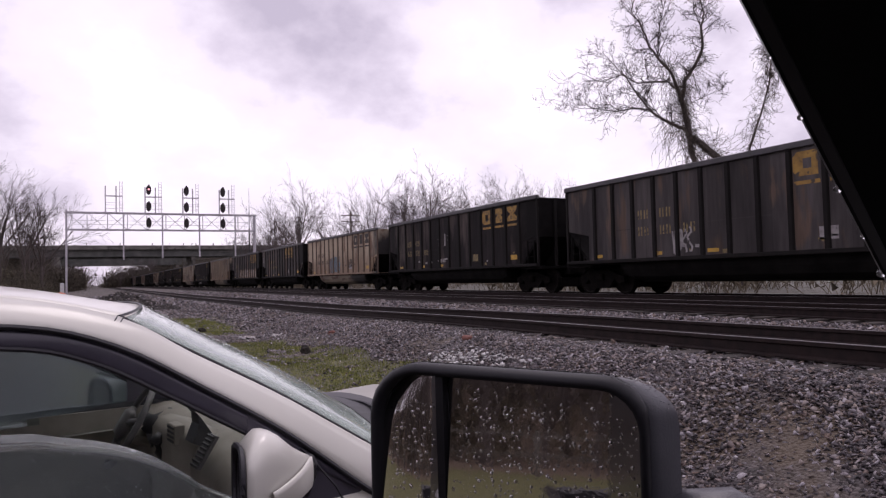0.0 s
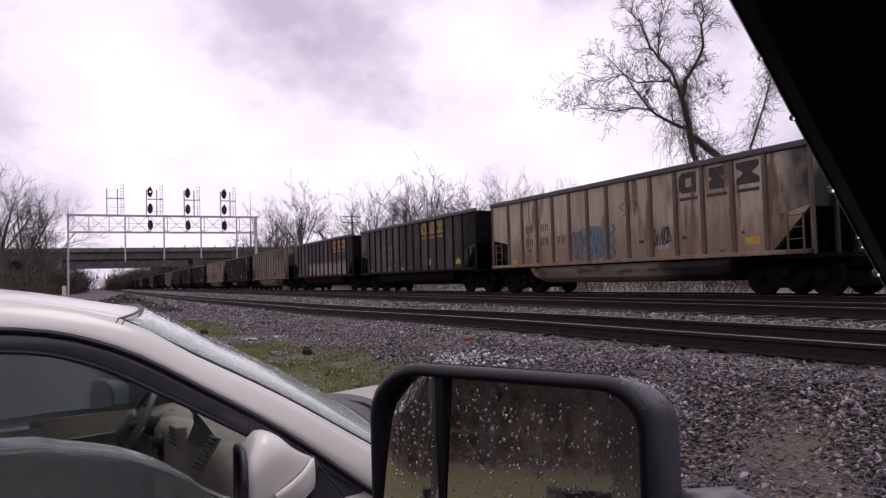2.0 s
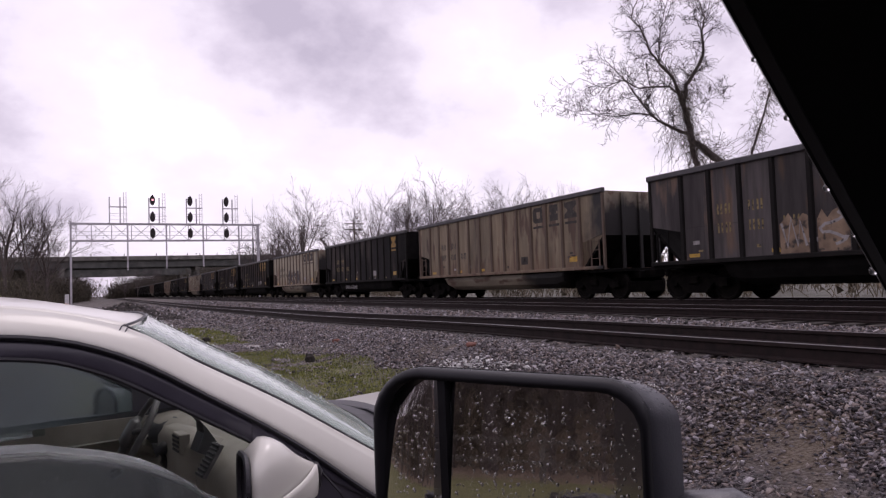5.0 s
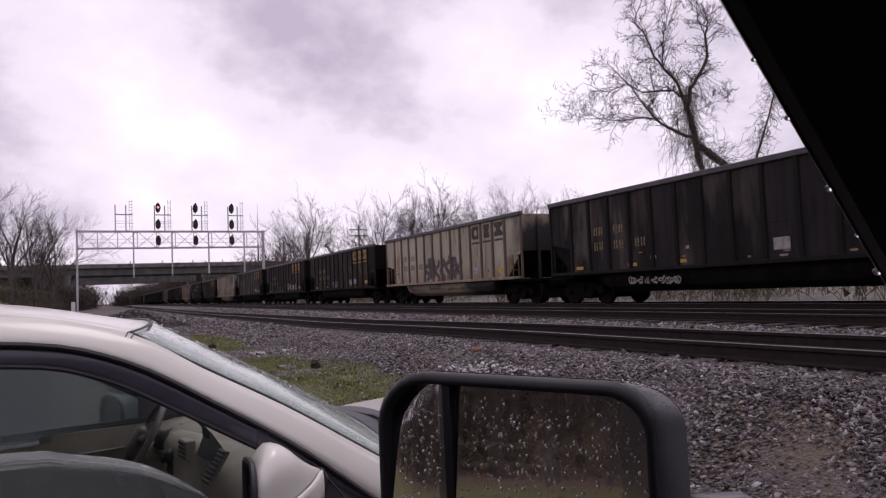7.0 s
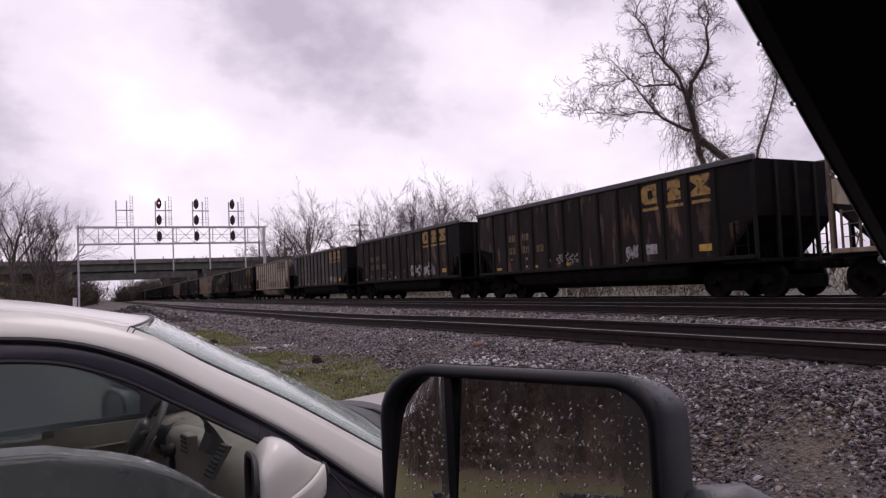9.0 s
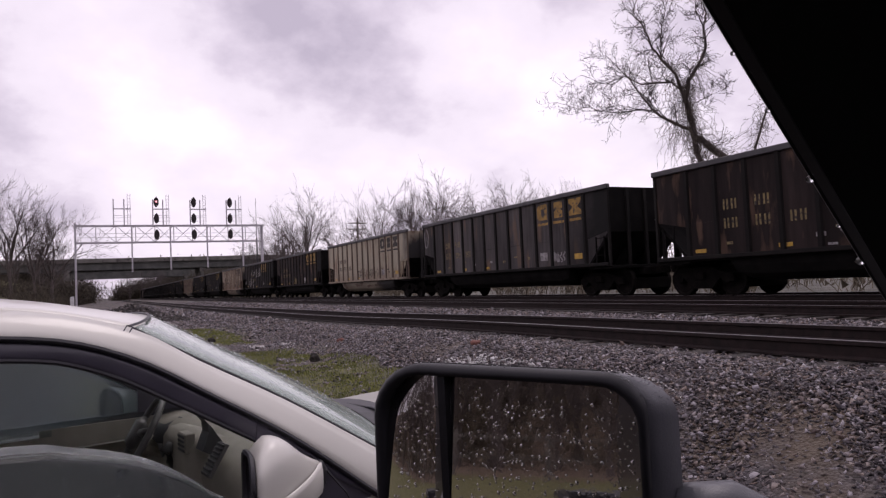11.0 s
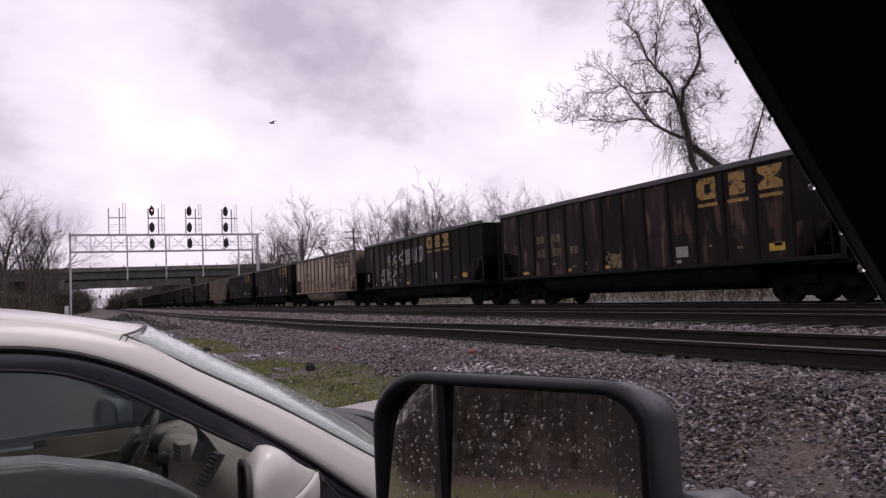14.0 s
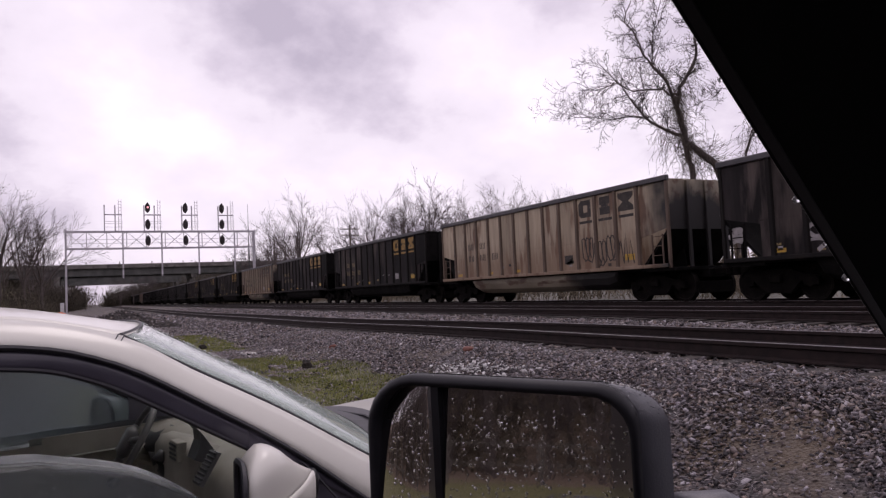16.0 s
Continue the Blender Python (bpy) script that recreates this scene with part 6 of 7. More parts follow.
    def dash(u, v):
        y = 0.12 + (W - 0.24) * v
        hood = 0.03 * math.exp(-((y - 1.30) / 0.24) ** 2)
        pr = [(0.10, 0.90), (-0.10, 0.94), (-0.28, 0.945), (-0.38, 0.88), (-0.38, 0.74), (-0.30, 0.58), (-0.25, 0.4)]
        p = curve_at([(a, 0, b) for a, b in pr], u)
        return (p.x - hood * 0.6, y, p.z + hood * (1 if u < 0.6 else 0))
    grid_surface(bm, dash, 14, 20, 0.02)
    d = part("dashboard", bm, M["cabin"], car, "beige moulded dashboard", smooth=True)
    for y0 in (0.74, 1.50):
        lift = 0.125 if y0 < 1 else 0.0
        bm = bmesh.new()
        add_box(bm, -0.4425 if lift else -0.415, -0.40, y0 - 0.006, y0 + 0.092, 0.79 + lift, 0.87 + lift, 0.004)
        vent = part("air_vent", bm, M["cabin"], d, "beige air vent with dark slots")
        for k in range(4):
            bm = bmesh.new()
            add_box(bm, -0.4455 if lift else -0.418, -0.438 if lift else -0.412, y0, y0 + 0.085, 0.799 + 0.018 * k + lift, 0.808 + 0.018 * k + lift)
            part("slot", bm, M["cabin_dark"], vent)
    bm = bmesh.new()
    loft(bm, [[(-0.16, y, 0.89), (-0.40, y, 0.895), (-0.45, y, 0.87 + h), (-0.30, y, 0.93 + h), (-0.16, y, 0.92)] for y, h in ((1.06, -0.02), (1.14, 0.03), (1.30, 0.045), (1.46, 0.03), (1.54, -0.02))])
    part("instrument_hood", bm, M["cabin_dark"], d, "black instrument cowl", smooth=True)
    bm = bmesh.new()
    loft(bm, [[(-0.36 + q, y, 0.985 - q), (-0.41 + q, y, 0.978 - q), (-0.437 + q, y, 0.94), (-0.44 + q, y, 0.62), (-0.30, y, 0.55), (-0.26, y, 0.95 - q)] for y, q in ((0.70, 0.05), (0.72, 0.02), (0.76, 0.0), (1.08, 0.0), (1.12, 0.02), (1.14, 0.05))])
    part("centre_console", bm, M["cabin"], d, "beige centre console", smooth=True)
    bm = bmesh.new()
    prism(bm, [(-0.416, 1.083), (-0.390, 1.050), (-0.386, 1.013), (-0.413, 0.945), (-0.354, 0.915), (-0.325, 0.955), (-0.375, 1.033)], "y", 0.69, 0.60)
    part("screen_bin", bm, M["cabin_dark"], d, "black open bin on the dashboard")
    bm = bmesh.new()
    prism(bm, [(-0.448, 0.885), (-0.378, 0.995), (-0.366, 0.99), (-0.436, 0.88)], "y", 0.43, 0.51)
    gr = part("side_panel", bm, M["wheel_grey"], d, "beige slotted panel")
    for k in range(8):
        bm = bmesh.new()
        x, z = -0.447 + 0.0088 * k, 0.893 + 0.0138 * k
        add_box(bm, x - 0.004, x + 0.004, 0.435, 0.505, z - 0.0045, z + 0.0045, 0.001)
        part("slot", bm, M["cabin_dark"], gr)
    bm = bmesh.new()
    sweep(bm, [(-0.41, 0.95, 0.80), (-0.445, 0.95, 0.86), (-0.455, 0.95, 0.90), (-0.435, 0.95, 0.93)], [0.018, 0.020, 0.032, 0.018], 8)
    part("gear_lever", bm, M["cabin_dark"], d, "dark gear lever", smooth=True)
    bm = bmesh.new()
    cyl(bm, (-0.28, 1.26, 0.80), (-0.47, 1.26, 0.885), 0.045, 10)
    part("steering_column", bm, M["cabin"], d, "beige steering column")
    tilt = Matrix.Translation((-0.492, 1.24, 0.925)) @ pose(0, 0, 0, 0, 0, -9) @ pose(0, 0, 0, 0, 120, 0)
    bm = bmesh.new()
    sweep(bm, [(0.185 * math.cos(a), 0.185 * math.sin(a), 0) for a in (2 * math.pi * k / 28 for k in range(29))], 0.015, 7)
    for a in (0.3, math.pi - 0.3, -math.pi / 2):
        cyl(bm, (0.05 * math.cos(a + 1.57), 0.05 * math.sin(a + 1.57), 0.02), (0.18 * math.cos(a + 1.57), 0.18 * math.sin(a + 1.57), 0), 0.018, 6)
    add_box(bm, -0.07, 0.07, -0.07, 0.07, 0.0, 0.05, 0.02)
    bmesh.ops.transform(bm, matrix=tilt @ pose(0, 0, 0, 180, 0, 0), verts=bm.verts[:])
    part("steering_wheel", bm, M["wheel_grey"], car, "grey steering wheel", smooth=True)
    for y in (0.46, 1.30):
        bm = bmesh.new()
        add_box(bm, -1.45, -0.92, y - 0.25, y + 0.25, 0.38, 0.56, 0.05)
        st = part("seat", bm, M["seat_cloth"], car, "beige cloth seat")
        bm = bmesh.new()
        vs = add_box(bm, -1.60, -1.44, y - 0.25, y + 0.25, 0.5, 1.06, 0.05)
        bmesh.ops.rotate(bm, verts=bm.verts[:], cent=(-1.52, y, 0.5), matrix=Matrix.Rotation(radians(-18), 3, "Y"))
        part("backrest", bm, M["seat_cloth"], st)
    # rear quarter: door post, rear side glass, rear pillar, rear screen
    for side in (0, 1):
        fl = flip if side else (lambda p: p)
        bm = bmesh.new()
        loft(bm, [[fl((x, 0.03 + 0.07 * v, 0.86 + 0.53 * v)) for v in (0, 1)] + [fl((x, 0.05 + 0.07 * v, 0.86 + 0.53 * v)) for v in (1, 0)] for x in (-1.62, -1.72)])
        part("door_post", bm, M["trim"], car, "black door post")
        bm = bmesh.new()
        grid_surface(bm, lambda u, v: fl((-1.72 - (0.58 + 0.12 * (1 - v)) * u, 0.04 + 0.07 * v, (0.88 + 0.05 * u) * (1 - v) + (1.39 - 0.05 * u) * v)), 4, 3, 0.004)
        g = part("rear_side_glass", bm, M["dark_glass"], car, "rear side glass", smooth=True)
        g.visible_shadow = False
        bm = bmesh.new()
        grid_surface(bm, lambda u, v: fl((-2.28 - 0.16 * (1 - v) - (0.02 + 0.30 * (1 - v)) * u, 0.035 + 0.075 * v + (0.02 + 0.09 * v) * u, 0.93 * (1 - v) + (1.38 + 0.1 * u) * v)), 4, 6, 0.006)
        part("rear_pillar", bm, M["car_paint"], car, smooth=True)
    bm = bmesh.new()
    grid_surface(bm, lambda u, v: (-2.30 - 0.42 * (1 - v) - 0.06 * math.sin(math.pi * u), 0.15 + 0.06 * v + (W - 0.30 - 0.12 * v) * u, 0.93 * (1 - v) + 1.485 * v + 0.03 * math.sin(math.pi * u)), 12, 4, 0.005)
    g = part("rear_screen", bm, M["dark_glass"], car, "sloping rear screen", smooth=True)
    g.visible_shadow = False
    for y0 in (0.12, W - 0.42):
        bm = bmesh.new()
        add_box(bm, -2.99, -2.90, y0, y0 + 0.30, 0.66, 0.80, 0.03)
        part("tail_light", bm, M["brick"], car, "red tail light")
    # wheels and lamps
    for x in (1.15, -1.55 - 0.0):
        for s in (0, 1):
            y = 0.10 if not s else W - 0.10
            bm = bmesh.new()
            sweep(bm, [(x + 0.255 * math.cos(a), y, 0.315 + 0.255 * math.sin(a)) for a in (2 * math.pi * k / 28 for k in range(29))], 0.062, 8, up=(0, 1, 0))
            wh = part("wheel", bm, M["tyre"], car, "black tyre on a silver rim", smooth=True)
            bm = bmesh.new()
            cyl(bm, (x, y - 0.05, 0.315), (x, y + 0.05, 0.315), 0.20, 20)
            part("rim", bm, M["alloy"], wh)
    for y0 in (0.20, W - 0.55):
        bm = bmesh.new()
        add_box(bm, 1.78, 1.93, y0, y0 + 0.35, 0.56, 0.69, 0.03)
        part("headlight", bm, M["dark_glass"], car, "clear headlight")


# ---- the vehicle that the camera looks out of ----
HEAD = Vector((0.9397, 0.3420, 0))
LEFT = Vector((-0.3420, 0.9397, 0))


def cab(u, w, z):
    return HEAD * u + LEFT * w + Vector((0, 0, z))


def build_truck():
    tr = thing("pickup_truck", "dark pickup truck cab with its side window open", "truck")
    # windscreen pillar curving into the roof: edge line and depth
    line = [(-0.60, 0.060, 0.955), (-0.25, 0.075, 0.950), (-0.05, 0.080, 0.918), (0.10, 0.083, 0.8615), (0.242, 0.084, 0.7921), (0.316, 0.084, 0.7558), (0.38, 0.084, 0.7245), (0.445, 0.084, 0.6927), (0.60, 0.084, 0.617), (0.85, 0.082, 0.50), (1.02, 0.078, 0.42)]
    prof = [(0.0, 0.0), (-0.002, 0.03), (-0.03, 0.10), (-0.12, 0.13), (-0.22, 0.11), (-0.18, 0.03), (-0.06, 0.008)]
    bm = bmesh.new()
    rings = []
    for i, (u, w, z) in enumerate(line):
        a, b = line[max(i - 1, 0)], line[min(i + 1, len(line) - 1)]
        du, dz = b[0] - a[0], b[2] - a[2]
        n = math.hypot(du, dz)
        rings.append([cab(u + (-dz / n) * q, w + p, z + (du / n) * q) for p, q in prof])
    loft(bm, rings)
    part("pillar", bm, M["interior"], tr, "black windscreen pillar", smooth=False)
    bm = bmesh.new()
    sweep(bm, [cab(u, w - 0.003, z + 0.006) for u, w, z in line], 0.006, 6)
    part("weather_strip", bm, M["strip"], tr, "wet black weather strip")
    for u, r in ((0.305, 0.0013), (0.357, 0.0019), (0.438, 0.0024), (0.27, 0.001), (0.40, 0.0011)):
        k = max(i for i in range(len(line)) if line[i][0] <= u)
        f = (u - line[k][0]) / (line[k + 1][0] - line[k][0])
        p = cab(u, line[k][1] + 0.0006, line[k][2] * (1 - f) + line[k + 1][2] * f + 0.0001)
        bm = bmesh.new()
        bmesh.ops.create_icosphere(bm, subdivisions=2, radius=r, matrix=Matrix.Translation(p))
        part("water_drop", bm, M["water"], tr, "hanging rain drop", smooth=True)
    # roof, rear wall, floor, far side, bonnet: they close the cab
    def slab(name, pts, thick, mat, label=""):
        bm = bmesh.new()
        top = [cab(*p) for p in pts]
        loft(bm, [top, [p - Vector((0, 0, thick)) for p in top]])
        part(name, bm, mat, tr, label)
    slab("roof", [(-1.3, 0.0, 1.02), (-0.05, 0.0, 1.02), (-0.05, -1.55, 1.02), (-1.3, -1.55, 1.02)], 0.05, M["truck_paint"])
    slab("floor", [(-1.3, 0.06, -0.34), (1.0, 0.06, -0.34), (1.0, -1.55, -0.34), (-1.3, -1.55, -0.34)], 0.05, M["interior"])
    for name, u0, u1, w0, w1, z0, z1, mat in (("rear_wall", -1.36, -1.3, -1.55, 0.0, -0.34, 0.98, "interior"), ("far_door", -1.3, 1.0, -1.62, -1.55, -0.34, 0.98, "interior"), ("door", -0.55, 1.0, 0.06, 0.17, -0.34, 0.36, "truck_paint"),
                                              ("rear_side", -1.3, -0.62, 0.0, 0.05, -0.34, 0.98, "truck_paint"), ("dashboard", 0.66, 1.0, -1.55, 0.0, -0.12, 0.32, "interior"), ("bonnet", 1.05, 2.2, -1.6, 0.1, -0.17, 0.30, "truck_paint"),
                                              ("seat", -0.75, -0.1, -0.55, -0.05, -0.22, 0.0, "interior")):
        bm = bmesh.new()
        add_box(bm, u0, u1, w0, w1, z0, z1, 0.03)
        for v in bm.verts:
            v.co = cab(*v.co)
        part(name, bm, M[mat], tr)
    for u in (1.55, -2.2):
        for w in (-0.06, -1.5):
            bm = bmesh.new()
            c = cab(u, w, -0.48)
            sweep(bm, [c + HEAD * 0.28 * math.cos(a) + Vector((0, 0, 0.28 * math.sin(a))) for a in (2 * math.pi * k / 24 for k in range(25))], 0.10, 8, up=LEFT)
            part("wheel", bm, M["tyre"], tr, smooth=True)
    for name, u0, u1, w0, w1, z0, z1 in (("bed_floor", -3.4, -1.4, -1.6, 0.12, -0.37, -0.30), ("bed_side", -3.4, -1.4, 0.04, 0.12, -0.30, 0.13), ("bed_side", -3.4, -1.4, -1.6, -1.52, -0.30, 0.13),
                                         ("bed_front", -1.46, -1.4, -1.52, 0.04, -0.30, 0.13), ("tailgate", -3.4, -3.34, -1.52, 0.04, -0.30, 0.13), ("front_bumper", 2.18, 2.34, -1.62, 0.12, -0.42, -0.14), ("rear_bumper", -3.52, -3.4, -1.58, 0.1, -0.44, -0.26)):
        bm = bmesh.new()
        add_box(bm, u0, u1, w0, w1, z0, z1, 0.02)
        for v in bm.verts:
            v.co = cab(*v.co)
        part(name, bm, M["truck_paint" if "bumper" not in name else "trim"], tr)
    bm = bmesh.new()
    grid_surface(bm, lambda u, v: cab(-0.05 + 1.10 * u, -0.02 - 1.5 * v, 1.0 - 0.66 * u + 0.03 * math.sin(math.pi * v)), 6, 8, 0.005)
    g = part("windscreen", bm, M["glass"], tr, "raked windscreen", smooth=True)
    g.visible_shadow = False
    for w in (-0.04, -1.5):
        bm = bmesh.new()
        add_box(bm, 2.16, 2.22, w - 0.14, w + 0.12, 0.02, 0.22, 0.03)
        for v in bm.verts:
            v.co = cab(*v.co)
        part("headlight", bm, M["dark_glass"], tr, "clear headlight")

    # tow mirror: bezel, flat glass, curved spotter strip, housing, arm. In its plane: a towards the outside, z up
    A, NRM, O = Vector((-0.6392, 0.7690, 0)), Vector((-0.7690, -0.6392, 0)), Vector((0.4849, 0.5669, 0.37))

    def at(a, z, d):
        return O + A * a + Vector((0, 0, z)) + NRM * d

    def outline(a0, a1, z0, z1, drop, r0, r1, n=7):
        """Rounded shape, its top falling by drop towards the inner side (a0). Counter-clockwise from the inner bottom."""
        pts = []
        for ca, cz, r, s in ((a1 - 0.03, z0 + 0.03, 0.03, -90), (a1 - r1, z1 - r1, r1, 0), (a0 + r0, z1 - drop - r0, r0, 90), (a0 + 0.03, z0 + 0.03, 0.03, 180)):
            for k in range(n):
                t = radians(s + 90 * k / (n - 1))
                pts.append((ca + r * math.cos(t), cz + r * math.sin(t)))
        return pts

    out = outline(-0.031, 0.288, -0.06, 0.2305, 0.008, 0.046, 0.062)
    inn = outline(-0.023, 0.274, -0.05, 0.2190, 0.009, 0.042, 0.052)
    bm = bmesh.new()
    rings = [[at(a, z, d) for a, z in inn] for d in (-0.016,)]
    rings += [[at(a, z, 0.012) for a, z in inn], [at(a * 0.5 + c * 0.5, z * 0.5 + e * 0.5, 0.0145) for (a, z), (c, e) in zip(inn, out)], [at(a, z, 0.006) for a, z in out], [at(a, z, -0.012) for a, z in out]]
    loft(bm, rings, cap=False)
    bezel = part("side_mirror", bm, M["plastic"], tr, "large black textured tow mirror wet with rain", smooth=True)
    # housing shell, swelling to the inner side behind the bezel
    bm = bmesh.new()
    rings = []
    for d, grow, swell, drop in ((-0.008, -0.001, 0.0, 0.0), (-0.020, -0.001, 0.012, 0.001), (-0.045, -0.004, 0.034, 0.005), (-0.075, -0.014, 0.040, 0.016), (-0.105, -0.045, 0.02, 0.04), (-0.125, -0.10, -0.03, 0.08)):
        rings.append([at(a + (grow if a > 0.1 else -grow) - swell * max(0.0, 1 - (a + 0.05) / 0.16), z + (grow if z > 0.1 else 0) - drop * max(0, (z + 0.05) / 0.28), d) for a, z in out])
    loft(bm, rings)
    part("housing", bm, M["plastic_sheen"], bezel, "black textured mirror housing", smooth=True)
    bm = bmesh.new()
    bar = [(0.190, -0.05), (0.199, -0.05), (0.201, 0.2195), (0.192, 0.2205)]
    loft(bm, [[at(a, z, -0.004) for a, z in bar], [at(a, z, 0.010) for a, z in bar]])
    part("divider", bm, M["plastic"], bezel)

    def tip(z):
        """How far the glass, tipped up, stands before the mirror plane at a height."""
        return 0.005 - 0.105 * (z - 0.11)

    bm = bmesh.new()
    keep = [(a, z) for a, z in inn if a < 0.19]
    poly = [(0.19, -0.045)] + [(0.19, 0.2185)] + keep
    loft(bm, [[at(a, z, tip(z)) for a, z in poly], [at(a, z, tip(z) - 0.003) for a, z in poly]])
    part("mirror_glass", bm, M["mirror"], bezel, "flat mirror glass with rain drops")
    bm = bmesh.new()
    loft(bm, [[at(a, z, -0.0165) for a, z in out], [at(a, z, -0.0205) for a, z in out]])
    part("backing", bm, M["interior"], bezel, "black backing plate")
    # curved spotter strip
    bm = bmesh.new()

    def spot(u, v):
        a, z = 0.20 + 0.074 * u * (1 - 0.33 * max(0.0, v - 0.78) / 0.22 * max(0.0, v - 0.78) / 0.22), -0.045 + 0.262 * v
        return at(a, z, tip(z) - 0.003 + 0.0045 * (1 - ((u - 0.5) * 2) ** 2) + 0.003 * (1 - ((v - 0.5) * 2) ** 2) - 0.004 * (u ** 6) * (v ** 8))
    grid_surface(bm, spot, 16, 24)
    part("spotter_glass", bm, M["mirror"], bezel, "curved blind-spot mirror glass", smooth=True)
    bm = bmesh.new()
    sweep(bm, [at(-0.045, 0.03, -0.05), at(-0.07, 0.070, -0.05), at(-0.10, 0.072, -0.055), at(-0.14, 0.050, -0.07), at(-0.20, 0.015, -0.09), at(-0.30, -0.02, -0.10)], [0.03, 0.034, 0.032, 0.03, 0.03, 0.03], 10)
    part("mirror_arm", bm, M["plastic_sheen"], bezel, "black mirror arm", smooth=True)
    # rain drops standing on the glass
    rnd = random.Random(9)
    dv, df = [], []
    for k_ in range(1700):
        a, z = rnd.uniform(-0.02, 0.262), rnd.uniform(0.05, 0.212) - 0.03 * rnd.random()
        if 0.183 < a < 0.206 or (a > 0.22 and z > 0.19) or (a < 0 and z > 0.18):
            continue
        r = rnd.uniform(0.0009, 0.0021) if k_ < 620 else rnd.uniform(0.0003, 0.0008)
        base = len(dv)
        d0 = tip(z) + (0.0002 if a < 0.19 else 0.0045)
        for ring, (rr, hh) in enumerate(((1.0, 0.0), (0.75, 0.30), (0.35, 0.44))):
            for k in range(7):
                t = 2 * math.pi * k / 7
                dv.append(at(a + r * rr * math.cos(t), z + r * rr * math.sin(t) * 1.15, d0 + r * hh))
        for ring in range(2):
            for k in range(7):
                j = (k + 1) % 7
                df.append((base + ring * 7 + k, base + ring * 7 + j, base + ring * 7 + 7 + j, base + ring * 7 + 7 + k))
        df.append(tuple(base + 14 + k for k in range(7)))
    for _ in range(420):
        k = rnd.uniform(8.5, 19.0)
        (a0, z0), (a1, z1) = out[int(k)], out[int(k) + 1]
        f, d = k % 1, rnd.uniform(-0.075, 0.004)
        swell = 0.040 * min(1, max(0, -d - 0.01) / 0.04) * max(0.0, 1 - (a0 + 0.05) / 0.16)
        a, z = a0 + (a1 - a0) * f - swell, z0 + (z1 - z0) * f + 0.0002 - 0.016 * max(0, (-d - 0.02) / 0.055) * (z0 + 0.05) / 0.28
        r = rnd.uniform(0.0006, 0.0016)
        base = len(dv)
        for rr, hh in ((1.0, -0.3), (0.8, 0.4), (0.35, 0.75)):
            for q in range(7):
                t = 2 * math.pi * q / 7
                dv.append(at(a + r * rr * math.cos(t), z + r * hh, d + r * rr * math.sin(t)))
        for ring in range(2):
            for q in range(7):
                j = (q + 1) % 7
                df.append((base + ring * 7 + q, base + ring * 7 + j, base + ring * 7 + 7 + j, base + ring * 7 + 7 + q))
        df.append(tuple(base + 14 + q for q in range(7)))
    raw("rain", dv, df, M["water"], bezel, "clear rain drops", smooth=True)["kind"] = "stuff"


def lump(name, label, category, x, y, sx, sy, sz, mat, seed, sub_=2):
    rnd = random.Random(seed)
    bm = bmesh.new()
    bmesh.ops.create_icosphere(bm, subdivisions=sub_, radius=1.0)
    for v in bm.verts:
        k = 1 + rnd.uniform(-0.22, 0.22)
        v.co = Vector((v.co.x * sx * k, v.co.y * sy * k, v.co.z * sz * k))
    ob = part(name, bm, mat)
    ob.matrix_basis = pose(x, y, ground_z(x, y) + sz * 0.55, 0, 0, rnd.uniform(0, 180))
    return tagged(ob, label, category)


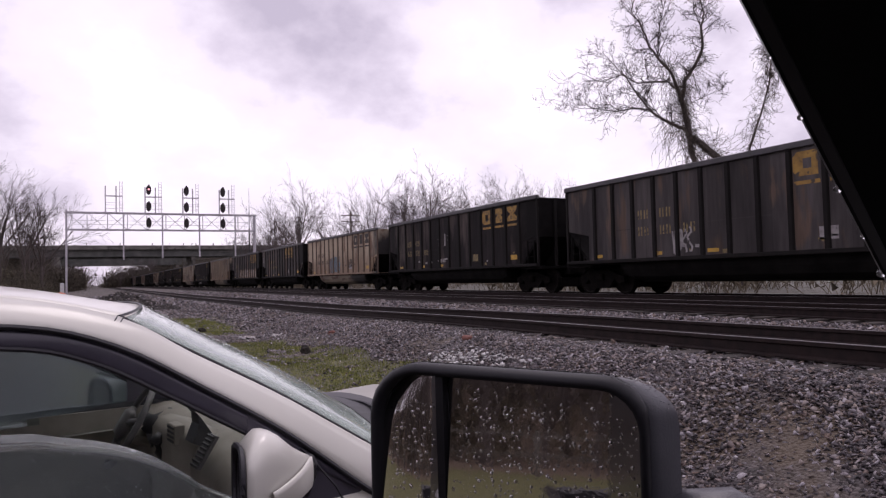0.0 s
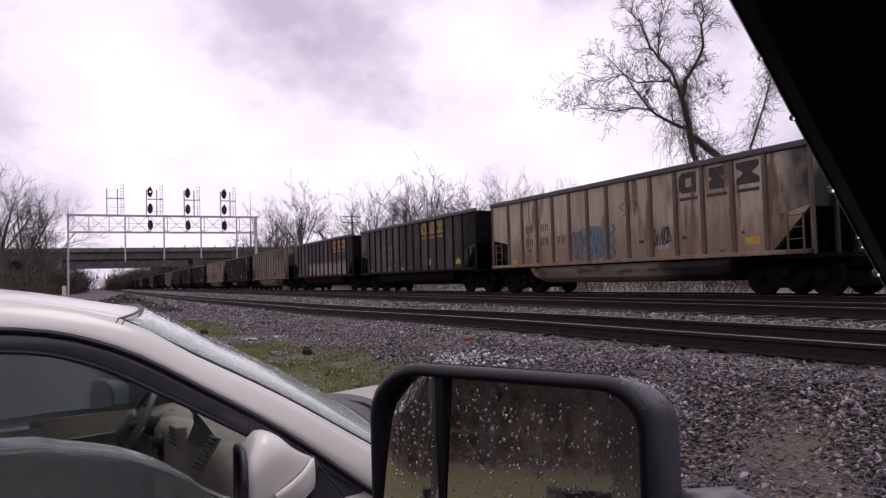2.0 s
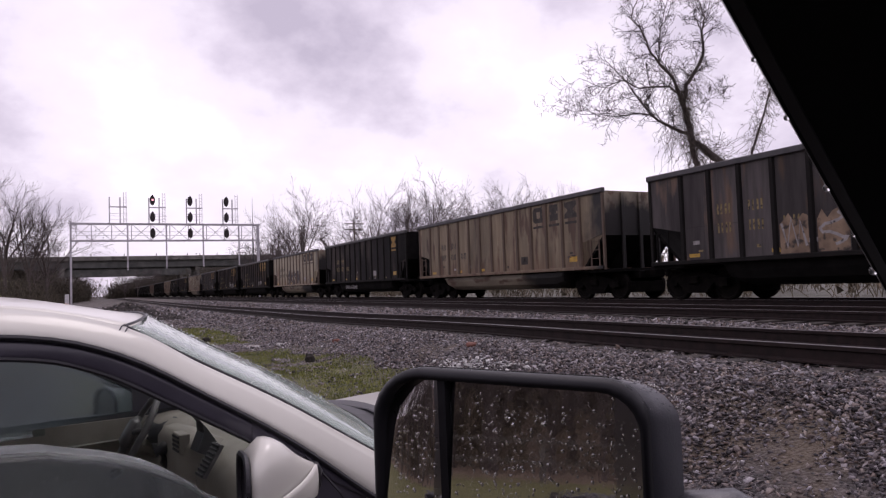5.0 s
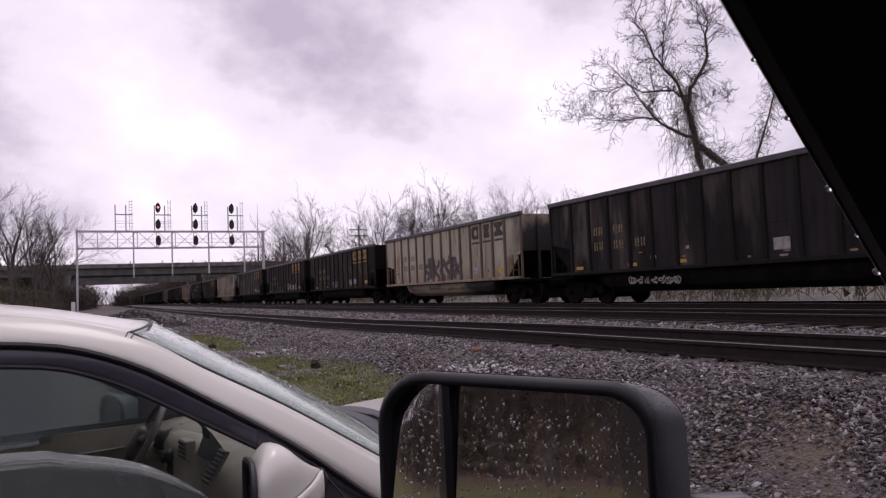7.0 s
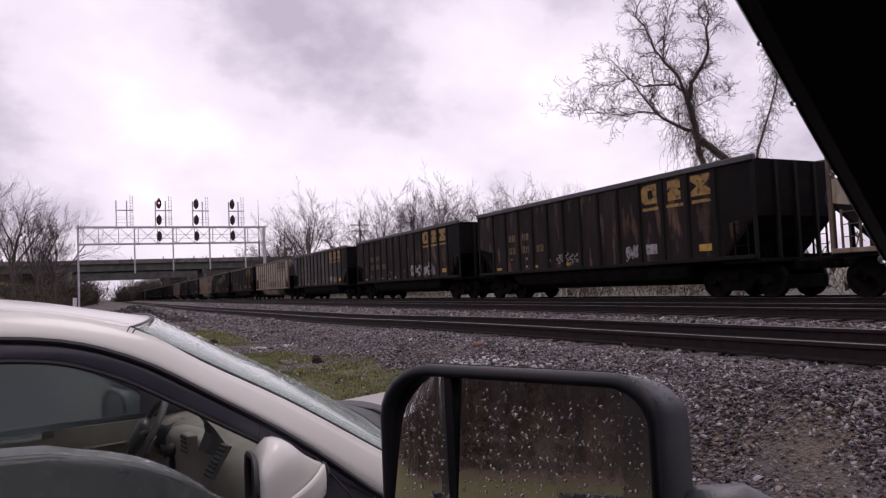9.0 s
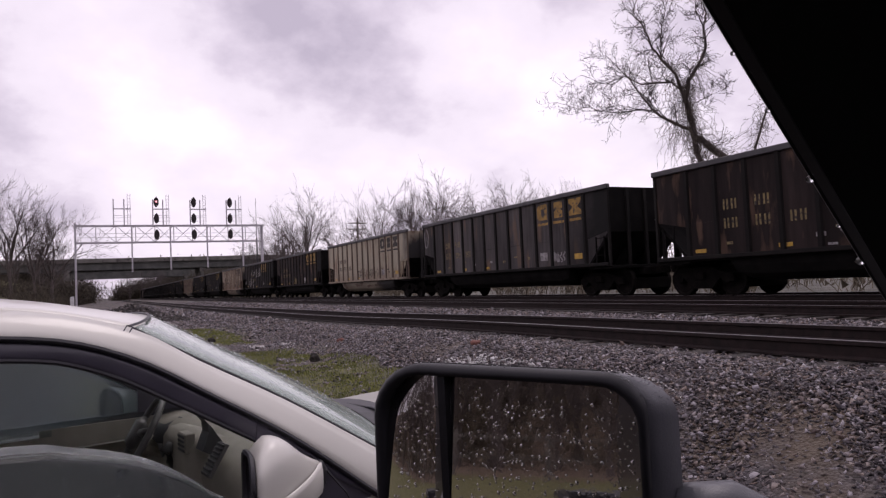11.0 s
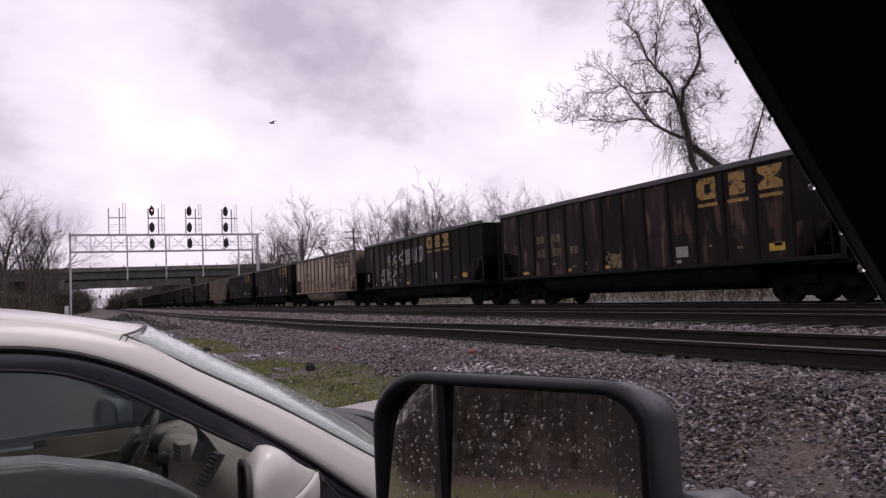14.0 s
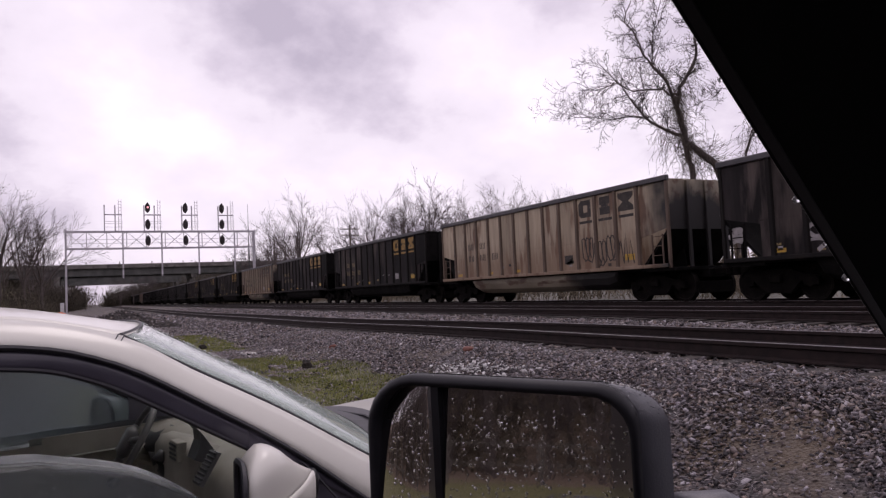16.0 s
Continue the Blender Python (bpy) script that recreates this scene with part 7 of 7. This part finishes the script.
def build_scraps():
    lump("earth_clod", "dark clod of earth and roots lying on grass", "clod", 3.62, 13.0, 0.10, 0.10, 0.115, M["clod"], 1)
    lump("earth_clod", "small dark clod of earth on grass", "clod", 2.75, 20.4, 0.13, 0.12, 0.09, M["clod"], 2)
    lump("stone_slab", "pale flat stone lying on gravel", "stone", 3.5, 17.6, 0.17, 0.12, 0.04, M["slab"], 3)
    lump("red_scrap", "faded red scrap lying in ballast", "scrap", 5.15, 9.4, 0.09, 0.07, 0.05, M["brick"], 4)
    lump("red_scrap", "dull red scrap lying in gravel", "scrap", 4.6, 14.4, 0.10, 0.08, 0.05, M["brick"], 5)
    lump("orange_marker", "round orange plastic marker by the signal bridge", "marker", -3.2, 97.0, 0.55, 0.45, 0.35, M["orange"], 6)
    rnd = random.Random(12)
    spots = []
    for cx, cy, n in ((4.62, 8.3, 80), (4.48, 8.8, 60), (4.74, 7.6, 40), (3.3, 17.2, 25), (3.9, 16.6, 20)):
        for _ in range(n):
            x, y = cx + rnd.gauss(0, 0.10), cy + rnd.gauss(0, 0.30)
            spots.append((x, y, ground_z(x, y) + 0.055, rnd.uniform(0.012, 0.030)))
    ob = stones("pale_gravel", "scattered pale gravel stones", spots)
    ob.data.materials[0] = M["limestone"]


def build_bird():
    b = thing("bird", "small dark bird gliding past", "bird")
    bm = bmesh.new()
    loft(bm, [[(x, r * math.cos(a), r * 0.9 * math.sin(a)) for a in (2 * math.pi * k / 8 for k in range(8))] for x, r in ((-0.11, 0.008), (-0.06, 0.022), (0.0, 0.032), (0.05, 0.028), (0.08, 0.02), (0.105, 0.005))])
    part("body", bm, M["feather"], b, smooth=True)
    for s in (-1, 1):
        bm = bmesh.new()
        loft(bm, [[(0.045, s * 0.02, 0.01), (-0.045, s * 0.02, 0.006), (-0.045, s * 0.02, 0.0), (0.045, s * 0.02, 0.0)],
                  [(0.035, s * 0.11, 0.045), (-0.045, s * 0.11, 0.04), (-0.045, s * 0.11, 0.036), (0.035, s * 0.11, 0.036)],
                  [(-0.02, s * 0.2, 0.05), (-0.05, s * 0.2, 0.048), (-0.05, s * 0.2, 0.046), (-0.02, s * 0.2, 0.046)]])
        part("wing", bm, M["feather"], b)
    bm = bmesh.new()
    loft(bm, [[(-0.10, -0.01, 0.004), (-0.10, 0.01, 0.004), (-0.10, 0.01, -0.002), (-0.10, -0.01, -0.002)], [(-0.18, -0.03, 0.006), (-0.18, 0.03, 0.006), (-0.18, 0.03, 0.002), (-0.18, -0.03, 0.002)]])
    part("tail", bm, M["feather"], b)
    return b


build_ground()
build_signal_bridge()
build_overpass()
build_train()
build_truck()
build_car()
build_trees()
build_brush()
build_fence()
build_poles()
build_grass()
build_ballast()
build_scraps()
build_tracks()
BIRD = build_bird()
motions()
